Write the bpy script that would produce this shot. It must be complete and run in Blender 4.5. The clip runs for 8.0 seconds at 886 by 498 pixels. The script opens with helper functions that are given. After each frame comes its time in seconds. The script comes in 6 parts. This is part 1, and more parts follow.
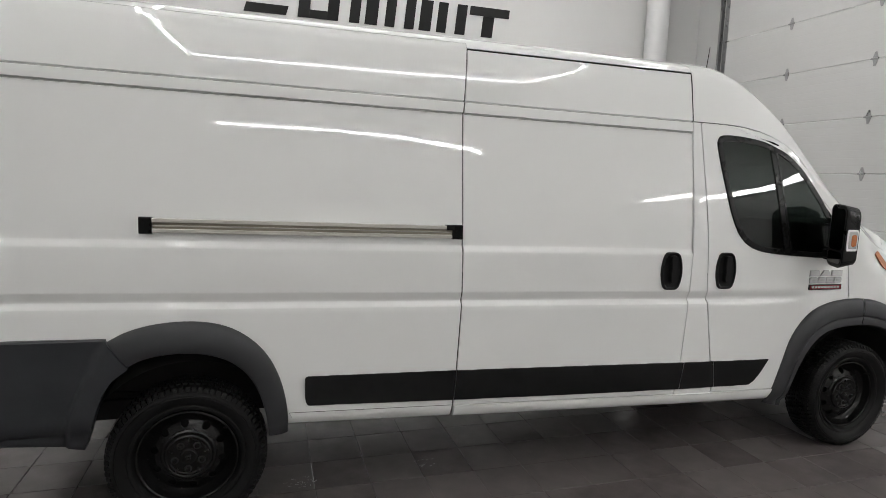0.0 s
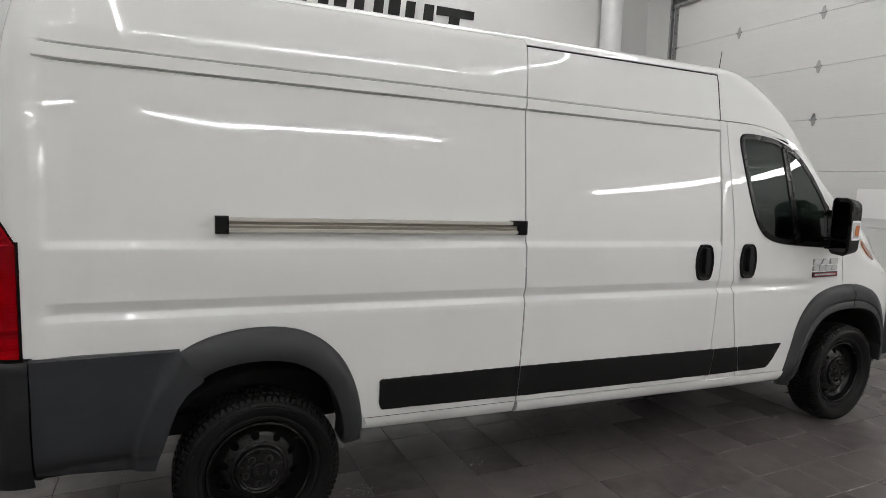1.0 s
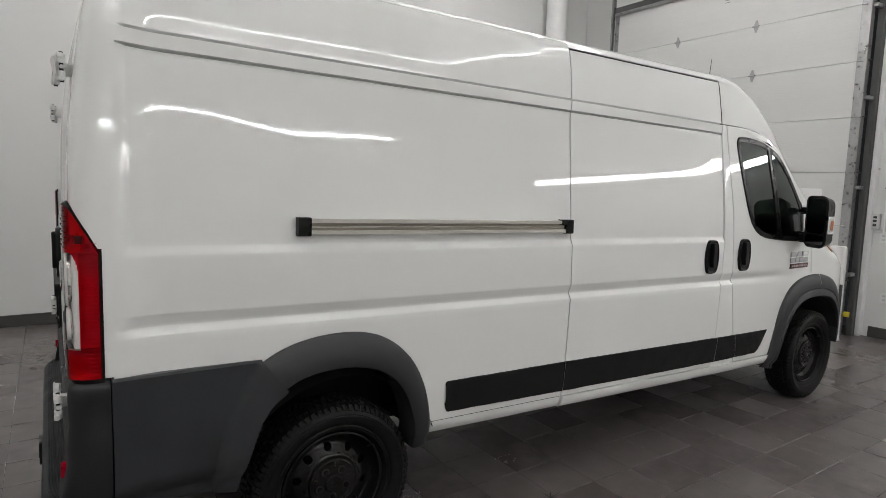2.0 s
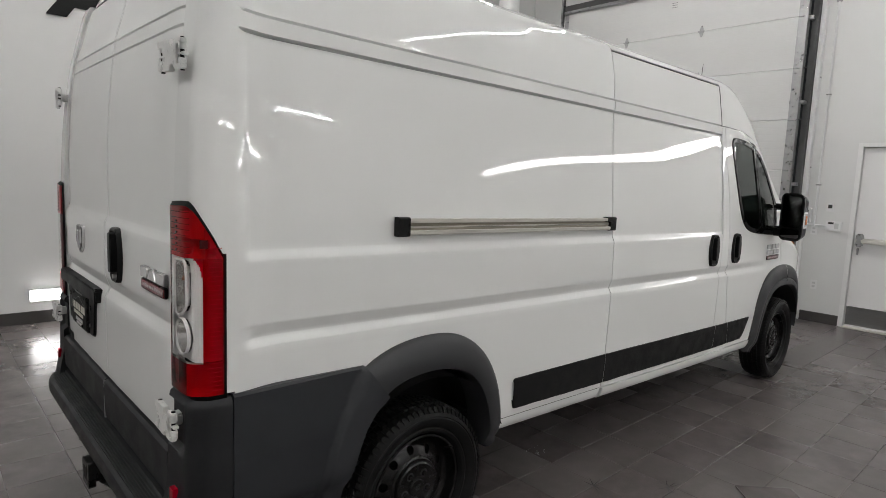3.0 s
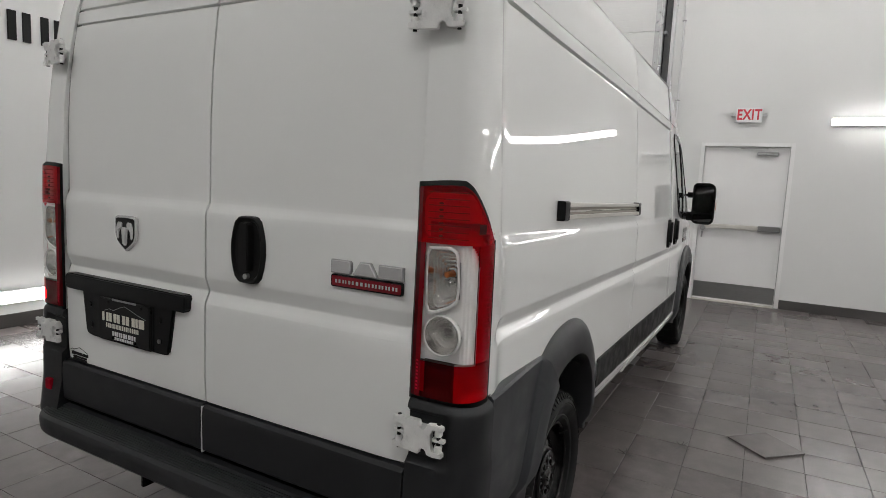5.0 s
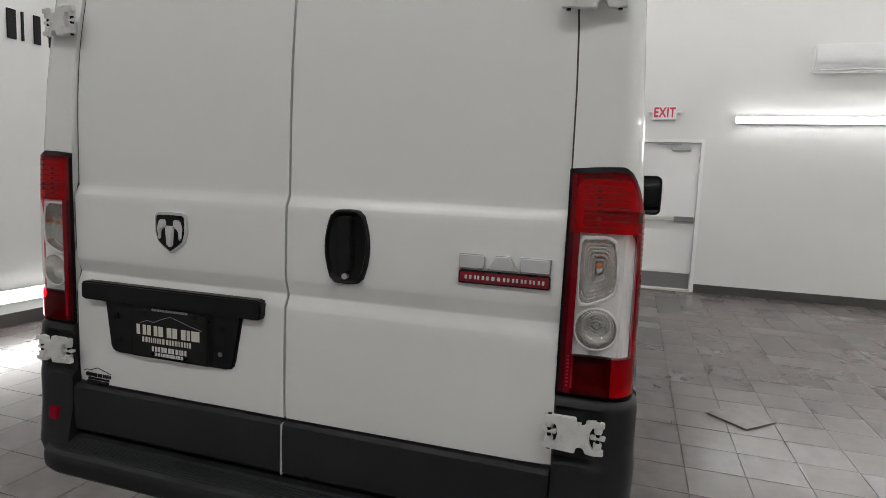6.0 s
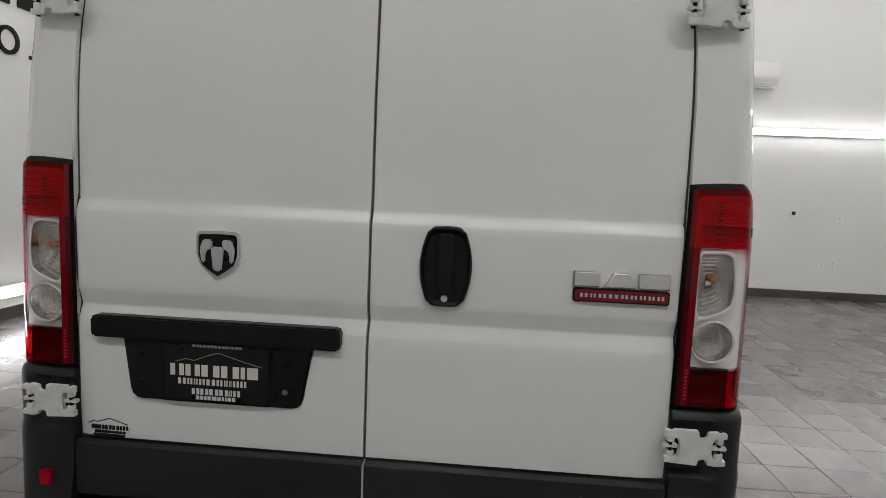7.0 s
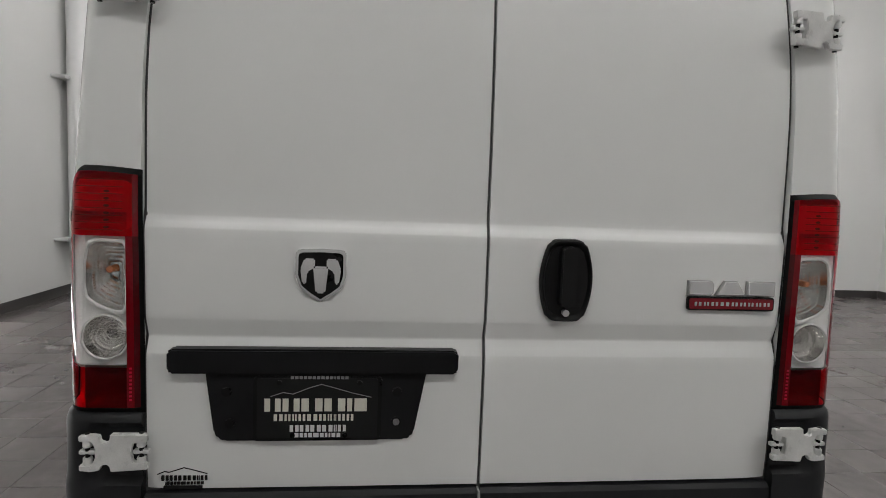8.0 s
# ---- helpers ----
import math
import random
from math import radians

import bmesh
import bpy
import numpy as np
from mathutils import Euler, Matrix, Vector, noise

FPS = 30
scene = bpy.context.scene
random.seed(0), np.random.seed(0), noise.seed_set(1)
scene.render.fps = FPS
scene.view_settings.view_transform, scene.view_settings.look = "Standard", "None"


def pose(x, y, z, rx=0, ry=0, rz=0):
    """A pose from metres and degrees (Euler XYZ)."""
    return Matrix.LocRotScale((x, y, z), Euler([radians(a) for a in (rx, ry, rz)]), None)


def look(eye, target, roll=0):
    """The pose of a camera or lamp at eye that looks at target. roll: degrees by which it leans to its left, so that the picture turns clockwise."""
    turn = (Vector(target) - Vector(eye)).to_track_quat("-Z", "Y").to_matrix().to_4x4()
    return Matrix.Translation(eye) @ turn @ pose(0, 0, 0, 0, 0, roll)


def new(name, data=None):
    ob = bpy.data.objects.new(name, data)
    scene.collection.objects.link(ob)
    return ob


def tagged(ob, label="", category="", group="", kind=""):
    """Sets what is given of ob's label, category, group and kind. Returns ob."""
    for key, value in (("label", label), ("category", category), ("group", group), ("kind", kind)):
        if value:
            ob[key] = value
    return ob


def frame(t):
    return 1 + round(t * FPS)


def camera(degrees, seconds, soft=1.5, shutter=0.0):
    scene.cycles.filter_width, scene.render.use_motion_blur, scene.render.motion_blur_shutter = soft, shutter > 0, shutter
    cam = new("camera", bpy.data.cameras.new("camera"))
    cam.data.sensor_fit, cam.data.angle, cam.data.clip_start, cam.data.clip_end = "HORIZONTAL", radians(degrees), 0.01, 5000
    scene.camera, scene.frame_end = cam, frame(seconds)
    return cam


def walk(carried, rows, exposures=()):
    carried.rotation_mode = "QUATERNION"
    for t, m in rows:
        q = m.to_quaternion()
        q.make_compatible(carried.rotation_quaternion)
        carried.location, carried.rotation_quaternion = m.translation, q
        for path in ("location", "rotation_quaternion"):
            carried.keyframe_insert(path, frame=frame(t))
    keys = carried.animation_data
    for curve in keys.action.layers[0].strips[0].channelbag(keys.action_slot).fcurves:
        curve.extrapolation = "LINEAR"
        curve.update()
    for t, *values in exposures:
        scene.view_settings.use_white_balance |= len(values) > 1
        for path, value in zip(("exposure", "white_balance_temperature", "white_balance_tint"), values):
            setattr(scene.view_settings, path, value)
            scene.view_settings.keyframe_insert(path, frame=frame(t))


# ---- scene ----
cam = camera(73.9, 8.0, soft=0.3)
PATH = [
    (0, (1.249, -3.787, 1.688), (1.833, -1.889, 1.445), 2.1),
    (0.5, (0.894, -3.672, 1.665), (1.6, -1.815, 1.434), 1.9),
    (1, (0.575, -3.505, 1.634), (1.415, -1.704, 1.407), 1.8),
    (1.5, (0.257, -3.299, 1.626), (1.239, -1.571, 1.402), 1.9),
    (1.7, (0.141, -3.25, 1.614), (1.171, -1.55, 1.394), 1.8),
    (2.8, (-0.498, -2.788, 1.606), (0.805, -1.289, 1.376), 2.1),
    (3, (-0.589, -2.697, 1.62), (0.753, -1.233, 1.381), 2.3),
    (3.5, (-0.825, -2.472, 1.592), (0.617, -1.106, 1.358), 2.3),
    (4, (-1.003, -2.229, 1.558), (0.539, -0.976, 1.327), 2.3),
    (4.2, (-1.069, -2.103, 1.538), (0.509, -0.896, 1.306), 2.3),
    (5.3, (-1.385, -1.466, 1.511), (0.417, -0.628, 1.285), 2.5),
    (5.5, (-1.429, -1.351, 1.49), (0.403, -0.581, 1.266), 2.2),
    (6, (-1.482, -1.003, 1.474), (0.41, -0.394, 1.248), 2.3),
    (6.5, (-1.523, -0.659, 1.457), (0.426, -0.266, 1.246), 2.4),
    (7, (-1.512, -0.359, 1.49), (0.47, -0.203, 1.278), 2.4),
    (7.5, (-1.462, -0.06, 1.492), (0.528, -0.092, 1.295), 2.3),
    (8, (-1.438, 0.225, 1.482), (0.541, 0.001, 1.306), 2.1),
]
walk(cam, [(t, look(eye, target, roll)) for t, eye, target, roll in PATH])

# ---- world and light ----
world = bpy.data.worlds.new("world")
scene.world = world
world.use_nodes = True
world.node_tree.nodes["Background"].inputs["Color"].default_value = (0.5, 0.52, 0.55, 1)
world.node_tree.nodes["Background"].inputs["Strength"].default_value = 0.02
scene.view_settings.exposure = 0.0
LED_CEILING, LED_MIDDLE, LED_EAST, LED_WEST_FILL, LED_WALL, LED_SOUTH, LED_LOW = 64.0, 74.0, 98.0, 142.0, 30.0, 90.0, 17.0

# ---- materials ----
def nodes_of(name):
    m = bpy.data.materials.new(name)
    m.use_nodes = True
    nt = m.node_tree
    return m, nt, nt.nodes["Principled BSDF"]


def ramp(nt, fac, stops):
    r = nt.nodes.new("ShaderNodeValToRGB")
    while len(r.color_ramp.elements) < len(stops):
        r.color_ramp.elements.new(0.5)
    for e, (p, c) in zip(r.color_ramp.elements, stops):
        e.position, e.color = p, (*c, 1) if len(c) == 3 else c
    nt.links.new(fac, r.inputs[0])
    return r.outputs[0]


def noise_tex(nt, scale, detail=4.0, rough=0.55, stretch=None):
    tc = nt.nodes.new("ShaderNodeTexCoord")
    out = tc.outputs["Object"]
    if stretch:
        mp = nt.nodes.new("ShaderNodeMapping")
        mp.inputs["Scale"].default_value = stretch
        nt.links.new(out, mp.inputs["Vector"])
        out = mp.outputs[0]
    n = nt.nodes.new("ShaderNodeTexNoise")
    n.inputs["Scale"].default_value, n.inputs["Detail"].default_value, n.inputs["Roughness"].default_value = scale, detail, rough
    nt.links.new(out, n.inputs["Vector"])
    return n.outputs["Fac"]


def grey(v):
    return (v, v, v) if not isinstance(v, tuple) else v


def surface(name, low, high, rough, rough_var=0.06, scale=6.0, grain=180.0, bump=0.08, bump_dist=0.001, metal=0.0, coat=0.0, spec=0.5, wobble=0.0, stretch=None):
    """A surface with colour varied at two scales, roughness that follows it, and a fine relief."""
    m, nt, p = nodes_of(name)
    big, fine = noise_tex(nt, scale, stretch=stretch), noise_tex(nt, grain, 2.0, stretch=stretch)
    mix = nt.nodes.new("ShaderNodeMath")
    mix.operation = "MULTIPLY_ADD"
    mix.inputs[1].default_value, mix.inputs[2].default_value = 0.35, 0.0
    nt.links.new(fine, mix.inputs[0])
    add = nt.nodes.new("ShaderNodeMath")
    add.operation = "MULTIPLY_ADD"
    add.inputs[1].default_value = 0.65
    nt.links.new(big, add.inputs[0])
    nt.links.new(mix.outputs[0], add.inputs[2])
    nt.links.new(ramp(nt, add.outputs[0], ((0.3, grey(low)), (0.7, grey(high)))), p.inputs["Base Color"])
    rr = nt.nodes.new("ShaderNodeMapRange")
    rr.inputs["From Min"].default_value, rr.inputs["From Max"].default_value = 0.3, 0.7
    rr.inputs["To Min"].default_value, rr.inputs["To Max"].default_value = max(rough - rough_var, 0.02), rough + rough_var
    nt.links.new(big, rr.inputs["Value"])
    nt.links.new(rr.outputs[0], p.inputs["Roughness"])
    p.inputs["Metallic"].default_value, p.inputs["Coat Weight"].default_value = metal, coat
    p.inputs["Coat Roughness"].default_value = 0.04
    p.inputs["Specular IOR Level"].default_value = spec
    if bump or wobble:
        b = nt.nodes.new("ShaderNodeBump")
        b.inputs["Strength"].default_value, b.inputs["Distance"].default_value = bump, bump_dist
        nt.links.new(fine, b.inputs["Height"])
        if wobble:
            w = nt.nodes.new("ShaderNodeBump")
            w.inputs["Strength"].default_value, w.inputs["Distance"].default_value = 1.0, wobble
            nt.links.new(noise_tex(nt, 2.2, 1.0, stretch=(1, 1, 0.6)), w.inputs["Height"])
            nt.links.new(w.outputs[0], b.inputs["Normal"])
        nt.links.new(b.outputs[0], p.inputs["Normal"])
    return m


def glow(name, colour, strength):
    m, nt, p = nodes_of(name)
    p.inputs["Base Color"].default_value = (0.8, 0.8, 0.8, 1)
    p.inputs["Emission Color"].default_value = (*colour, 1)
    p.inputs["Emission Strength"].default_value = strength
    return m


PAINT = surface("white_paint_gloss", (0.79, 0.80, 0.785), (0.815, 0.82, 0.805), 0.022, 0.008, 1.2, 420, 0.02, 0.0003, wobble=0.0009)
PAINT_REAR = surface("white_paint_dusty", (0.79, 0.80, 0.785), (0.815, 0.82, 0.805), 0.22, 0.03, 1.2, 420, 0.02, 0.0003, wobble=0.0008)
PLASTIC = surface("dark_grey_plastic", (0.0105, 0.0110, 0.0122), (0.018, 0.0188, 0.0208), 0.46, 0.08, 9, 500, 0.25, 0.0006, spec=0.3)
PLASTIC_SIDE = surface("grey_bumper_plastic", (0.019, 0.0205, 0.0235), (0.030, 0.032, 0.036), 0.46, 0.08, 6, 500, 0.25, 0.0006, spec=0.35)
PLASTIC_ARCH = surface("weathered_grey_plastic", (0.016, 0.0168, 0.0188), (0.027, 0.028, 0.031), 0.50, 0.08, 7, 500, 0.25, 0.0006)
PLASTIC_GLOSS = surface("black_plastic", 0.004, 0.008, 0.30, 0.08, 12, 400, 0.1, 0.0004, spec=0.16)
HANDLE_BLACK = surface("black_handle_plastic", 0.005, 0.009, 0.46, 0.06, 12, 400, 0.15, 0.0004, spec=0.22)
LAMP_BLACK = surface("matt_black_lamp_plastic", 0.003, 0.005, 0.5, 0.08, 12, 400, 0.1, 0.0004, spec=0.08)
PLASTIC_BLACK = surface("grained_black_plastic", (0.0055, 0.0057, 0.0062), (0.0105, 0.0108, 0.0115), 0.42, 0.08, 9, 500, 0.25, 0.0006, spec=0.2)
STRIP_PAINT = surface("sprayed_black_paint", 0.006, 0.012, 0.5, 0.12, 14, 260, 0.35, 0.0010, spec=0.14)
RUBBER = surface("tyre_rubber", 0.004, 0.0075, 0.55, 0.1, 14, 300, 0.3, 0.001, spec=0.18)
STEEL_BLACK = surface("black_steel_wheel", 0.0045, 0.0065, 0.20, 0.03, 16, 300, 0.1, 0.0004, spec=0.30)
# Near-black: liners, and the shade of gaps and hollows put into colour.
SHADOW = surface("dark_liner_and_shade", 0.004, 0.007, 0.8, 0.05, 6, 200, 0.2, 0.001)
SEAL = surface("rubber_seal", 0.040, 0.055, 0.6, 0.05, 8, 300, 0.1, 0.0004)
CHROME = surface("chrome", 0.70, 0.80, 0.18, 0.04, 10, 300, 0.02, 0.0003, metal=0.55)
ALUMINIUM = surface("brushed_aluminium", (0.52, 0.50, 0.46), (0.68, 0.66, 0.61), 0.32, 0.06, 5, 160, 0.15, 0.0006, metal=0.45, stretch=(0.05, 1, 1))
ALU_BRONZE = surface("tarnished_aluminium", (0.25, 0.225, 0.18), (0.36, 0.325, 0.265), 0.42, 0.08, 5, 160, 0.15, 0.0006, metal=0.4, stretch=(0.05, 1, 1))
GALVANISED = surface("galvanised_steel", 0.30, 0.42, 0.34, 0.1, 20, 240, 0.15, 0.0008, metal=0.9)
HINGE_WHITE = surface("white_hinge_paint", (0.60, 0.60, 0.585), (0.74, 0.74, 0.72), 0.32, 0.08, 25, 300, 0.1, 0.0006)
RED_LENS = surface("red_lens", (0.29, 0.002, 0.012), (0.37, 0.003, 0.017), 0.05, 0.02, 12, 300, 0.0, spec=0.3)
RED_DARK = surface("deep_red_lens", (0.040, 0.001, 0.002), (0.070, 0.001, 0.003), 0.05, 0.02, 12, 300, 0.0, spec=0.3)
RED_MID = surface("mid_red_lens", (0.13, 0.001, 0.004), (0.18, 0.0015, 0.006), 0.05, 0.02, 12, 300, 0.0, spec=0.3)
RED_RIB = surface("bright_red_rib", (0.46, 0.006, 0.030), (0.56, 0.010, 0.038), 0.10, 0.02, 12, 300, 0.0)
CLEAR_LENS = surface("silvered_plastic", (0.80, 0.79, 0.775), (0.86, 0.85, 0.835), 0.18, 0.04, 8, 200, 0.0, metal=0.08)
LAMP_PANEL = surface("silvered_lamp_panel", (0.78, 0.77, 0.755), (0.88, 0.87, 0.855), 0.32, 0.05, 8, 200, 0.0)
CHAMBER = surface("white_lamp_chamber", (0.52, 0.51, 0.50), (0.62, 0.61, 0.60), 0.3, 0.05, 20, 200, 0.0)
LAMP_DARK = surface("dark_lamp_back", 0.06, 0.10, 0.35, 0.05, 20, 200, 0.0)
SEAL_GREY = surface("grey_door_seal", 0.10, 0.14, 0.6, 0.05, 8, 300, 0.1, 0.0004)
LAMP_BACK = surface("satin_lamp_back", (0.46, 0.45, 0.44), (0.56, 0.55, 0.54), 0.35, 0.05, 20, 200, 0.0, metal=0.5)
REFLECTOR = surface("lamp_reflector", (0.74, 0.73, 0.71), (0.84, 0.83, 0.81), 0.16, 0.03, 8, 200, 0.0, metal=1.0)
AMBER = surface("amber_bulb", (0.45, 0.13, 0.04), (0.60, 0.20, 0.07), 0.15, 0.05, 30, 200, 0.05, 0.0004, coat=0.6)
BADGE_RED = surface("red_enamel", (0.16, 0.010, 0.016), (0.22, 0.014, 0.022), 0.18, 0.05, 30, 300, 0.02, 0.0003, coat=0.5)
INK_WHITE = surface("white_print", 0.66, 0.76, 0.4, 0.05, 30, 300, 0.0)
INK_CREAM = surface("cream_print", (0.62, 0.60, 0.52), (0.72, 0.70, 0.62), 0.4, 0.05, 30, 300, 0.0)
INK_BLACK = surface("black_print", 0.008, 0.012, 0.55, 0.05, 20, 300, 0.0, spec=0.2)
# Grey of real print, and of the shade painted round the badge blocks.
INK_SHADE_GREY = surface("grey_print_and_shade", 0.20, 0.26, 0.4, 0.05, 30, 300, 0.0)
WALL = surface("white_wall_paint", (0.655, 0.655, 0.645), (0.70, 0.70, 0.69), 0.62, 0.05, 0.7, 140, 0.12, 0.0015)
DOOR_WHITE = surface("white_door_paint", (0.72, 0.715, 0.71), (0.77, 0.765, 0.76), 0.42, 0.06, 1.5, 200, 0.08, 0.0008)
PANEL_WHITE = surface("garage_panel_paint", (0.56, 0.56, 0.55), (0.61, 0.61, 0.60), 0.45, 0.06, 1.6, 90, 0.15, 0.0015, stretch=(1, 0.1, 1))
CEILING = surface("ceiling_paint", 0.66, 0.72, 0.8, 0.05, 0.8, 90, 0.1, 0.0015)
BASEBOARD = surface("dark_base_tile", (0.045, 0.042, 0.040), (0.065, 0.061, 0.058), 0.4, 0.08, 3, 120, 0.15, 0.001)
GROUT = surface("grout", (0.036, 0.032, 0.031), (0.056, 0.050, 0.048), 0.85, 0.05, 3, 200, 0.3, 0.001)
STAINLESS = surface("stainless_plate", 0.26, 0.36, 0.34, 0.06, 3, 200, 0.15, 0.0006, metal=1.0, stretch=(1, 0.05, 1))
TRACK_DARK = surface("dark_track_seal", 0.05, 0.085, 0.5, 0.08, 6, 160, 0.2, 0.001)
FIXTURE = surface("fixture_white", 0.70, 0.76, 0.4, 0.05, 5, 200, 0.05, 0.0005)
SCREEN = surface("dark_display", 0.02, 0.035, 0.2, 0.05, 30, 200, 0.0)
GREY_PLASTIC = surface("light_grey_plastic", 0.50, 0.58, 0.45, 0.05, 20, 200, 0.05, 0.0005)
YELLOW = surface("yellow_tape", (0.55, 0.45, 0.03), (0.66, 0.54, 0.05), 0.5, 0.05, 20, 200, 0.05, 0.0005)
SEAT = surface("dark_seat_cloth", 0.020, 0.034, 0.85, 0.05, 15, 400, 0.3, 0.001)
EXIT_RED = surface("red_letters", (0.55, 0.03, 0.05), (0.65, 0.045, 0.07), 0.4, 0.05, 20, 200, 0.0)
SCUFF = surface("dried_paint_marks", (0.46, 0.45, 0.44), (0.60, 0.59, 0.58), 0.7, 0.05, 30, 200, 0.1, 0.001)
CRACK = surface("dark_chips", (0.018, 0.016, 0.016), (0.03, 0.027, 0.026), 0.8, 0.05, 30, 200, 0.1, 0.001)
LED_C = glow("led_ceiling", (1.0, 0.988, 0.975), LED_CEILING)
LED_M = glow("led_middle", (1.0, 0.988, 0.975), LED_MIDDLE)
LED_E = glow("led_east", (1.0, 0.988, 0.975), LED_EAST)
LED_FILL = glow("led_west_fill", (1.0, 0.988, 0.975), LED_WEST_FILL)
LED_S = glow("led_south", (1.0, 0.988, 0.975), LED_SOUTH)
LED_W = glow("led_wall", (1.0, 0.988, 0.975), LED_WALL)
LED_L = glow("led_low", (1.0, 0.988, 0.975), LED_LOW)


def floor_material():
    """Dark taupe porcelain: cloudy within a tile, each tile a little different, with scuffs in its gloss."""
    m, nt, p = nodes_of("taupe_porcelain_tile")
    geo, info = nt.nodes.new("ShaderNodeNewGeometry"), nt.nodes.new("ShaderNodeObjectInfo")
    island = geo.outputs["Random Per Island"]
    def at(scale, detail, stretch=(1, 1, 1)):
        mp, n = nt.nodes.new("ShaderNodeMapping"), nt.nodes.new("ShaderNodeTexNoise")
        mp.inputs["Scale"].default_value = stretch
        n.inputs["Scale"].default_value, n.inputs["Detail"].default_value, n.inputs["Roughness"].default_value = scale, detail, 0.6
        nt.links.new(geo.outputs["Position"], mp.inputs["Vector"])
        nt.links.new(mp.outputs[0], n.inputs["Vector"])
        return n.outputs["Fac"]
    def calc(op, a, b):
        n = nt.nodes.new("ShaderNodeMath")
        n.operation = op
        for k, v in enumerate((a, b)):
            if isinstance(v, (int, float)):
                n.inputs[k].default_value = v
            else:
                nt.links.new(v, n.inputs[k])
        return n.outputs[0]
    clouds, mottle, grain = at(1.3, 3, (1, 1.5, 1)), at(9.0, 3), at(150, 2)
    each = calc("FRACT", calc("ADD", info.outputs["Random"], island), 0)
    value = calc("ADD", calc("ADD", calc("MULTIPLY", clouds, 0.40), calc("MULTIPLY", mottle, 0.30)), calc("ADD", calc("MULTIPLY", grain, 0.12), calc("MULTIPLY", each, 0.022)))
    nt.links.new(ramp(nt, value, ((0.30, (0.078, 0.067, 0.066)), (0.445, (0.116, 0.101, 0.098)), (0.60, (0.162, 0.143, 0.139)))), p.inputs["Base Color"])
    rr = nt.nodes.new("ShaderNodeMapRange")
    rr.inputs["To Min"].default_value, rr.inputs["To Max"].default_value = 0.262, 0.285
    nt.links.new(each, rr.inputs["Value"])
    nt.links.new(rr.outputs[0], p.inputs["Roughness"])
    b = nt.nodes.new("ShaderNodeBump")
    b.inputs["Strength"].default_value, b.inputs["Distance"].default_value = 0.12, 0.0006
    nt.links.new(calc("ADD", calc("MULTIPLY", mottle, 0.6), calc("MULTIPLY", grain, 0.4)), b.inputs["Height"])
    nt.links.new(b.outputs[0], p.inputs["Normal"])
    return m


TILE = floor_material()


def tinted_glass(name, tint, see, base=0.045):
    """Tinted glazing: a see-through layer under a mirror-like face."""
    m, nt, p = nodes_of(name)
    clear, gloss, mix, face, power, fac = (nt.nodes.new("ShaderNode" + k) for k in ("BsdfTransparent", "BsdfGlossy", "MixShader", "LayerWeight", "Math", "Math"))
    clear.inputs["Color"].default_value = (*(c * see for c in tint), 1)
    gloss.inputs["Roughness"].default_value, gloss.inputs["Color"].default_value = 0.01, (0.95, 0.97, 0.96, 1)
    face.inputs["Blend"].default_value = 0.5
    power.operation, fac.operation = "POWER", "MULTIPLY_ADD"
    power.inputs[1].default_value = 5.0
    fac.inputs[1].default_value, fac.inputs[2].default_value = 1.0 - base, base
    nt.links.new(face.outputs["Facing"], power.inputs[0])
    nt.links.new(power.outputs[0], fac.inputs[0])
    nt.links.new(fac.outputs[0], mix.inputs[0])
    nt.links.new(clear.outputs[0], mix.inputs[1])
    nt.links.new(gloss.outputs[0], mix.inputs[2])
    nt.links.new(mix.outputs[0], nt.nodes["Material Output"].inputs["Surface"])
    return m


GLASS = tinted_glass("tinted_glass", (0.78, 0.88, 0.84), 0.36, 0.055)
RED_GLASS = tinted_glass("red_lamp_lens", (0.78, 0.003, 0.036), 0.90, 0.014)
CLEAR_GLASS = tinted_glass("clear_lamp_lens", (1.0, 1.0, 1.0), 0.96)
MIRROR = surface("mirror_glass", 0.10, 0.12, 0.03, 0.005, 5, 200, 0.0, metal=1.0)

# ---- building helpers ----
def finish(name, verts, faces, material, parent=None, label="", smooth=True, angle=38):
    me = bpy.data.meshes.new(name)
    me.from_pydata([tuple(v) for v in verts], [], faces)
    me.validate()
    if smooth:
        me.polygons.foreach_set("use_smooth", [True] * len(me.polygons))
        me.set_sharp_from_angle(angle=radians(angle))
    me.materials.append(material)
    ob = new(name, me)
    if parent is not None:
        ob.parent = parent
    if label:
        ob["label"] = label
    return ob


def part(name, bm, material, parent=None, label="", smooth=True, angle=38):
    bmesh.ops.recalc_face_normals(bm, faces=bm.faces)
    me = bpy.data.meshes.new(name)
    bm.to_mesh(me)
    bm.free()
    if smooth:
        me.polygons.foreach_set("use_smooth", [True] * len(me.polygons))
        me.set_sharp_from_angle(angle=radians(angle))
    me.materials.append(material)
    ob = new(name, me)
    if parent is not None:
        ob.parent = parent
    if label:
        ob["label"] = label
    return ob


def box(lo, hi, bevel=0.0, seg=2, bm=None):
    """A box between two corners, with rounded edges."""
    made = bmesh.new()
    bmesh.ops.create_cube(made, size=1)
    for v in made.verts:
        v.co = Vector([(a + b) / 2 + c * (b - a) for a, b, c in zip(lo, hi, v.co)])
    if bevel:
        bmesh.ops.bevel(made, geom=made.edges[:], offset=bevel, segments=seg, affect="EDGES", clamp_overlap=True)
    return join(bm, made)


def join(bm, made):
    if bm is None:
        return made
    me = bpy.data.meshes.new("tmp")
    made.to_mesh(me)
    made.free()
    bm.from_mesh(me)
    bpy.data.meshes.remove(me)
    return bm


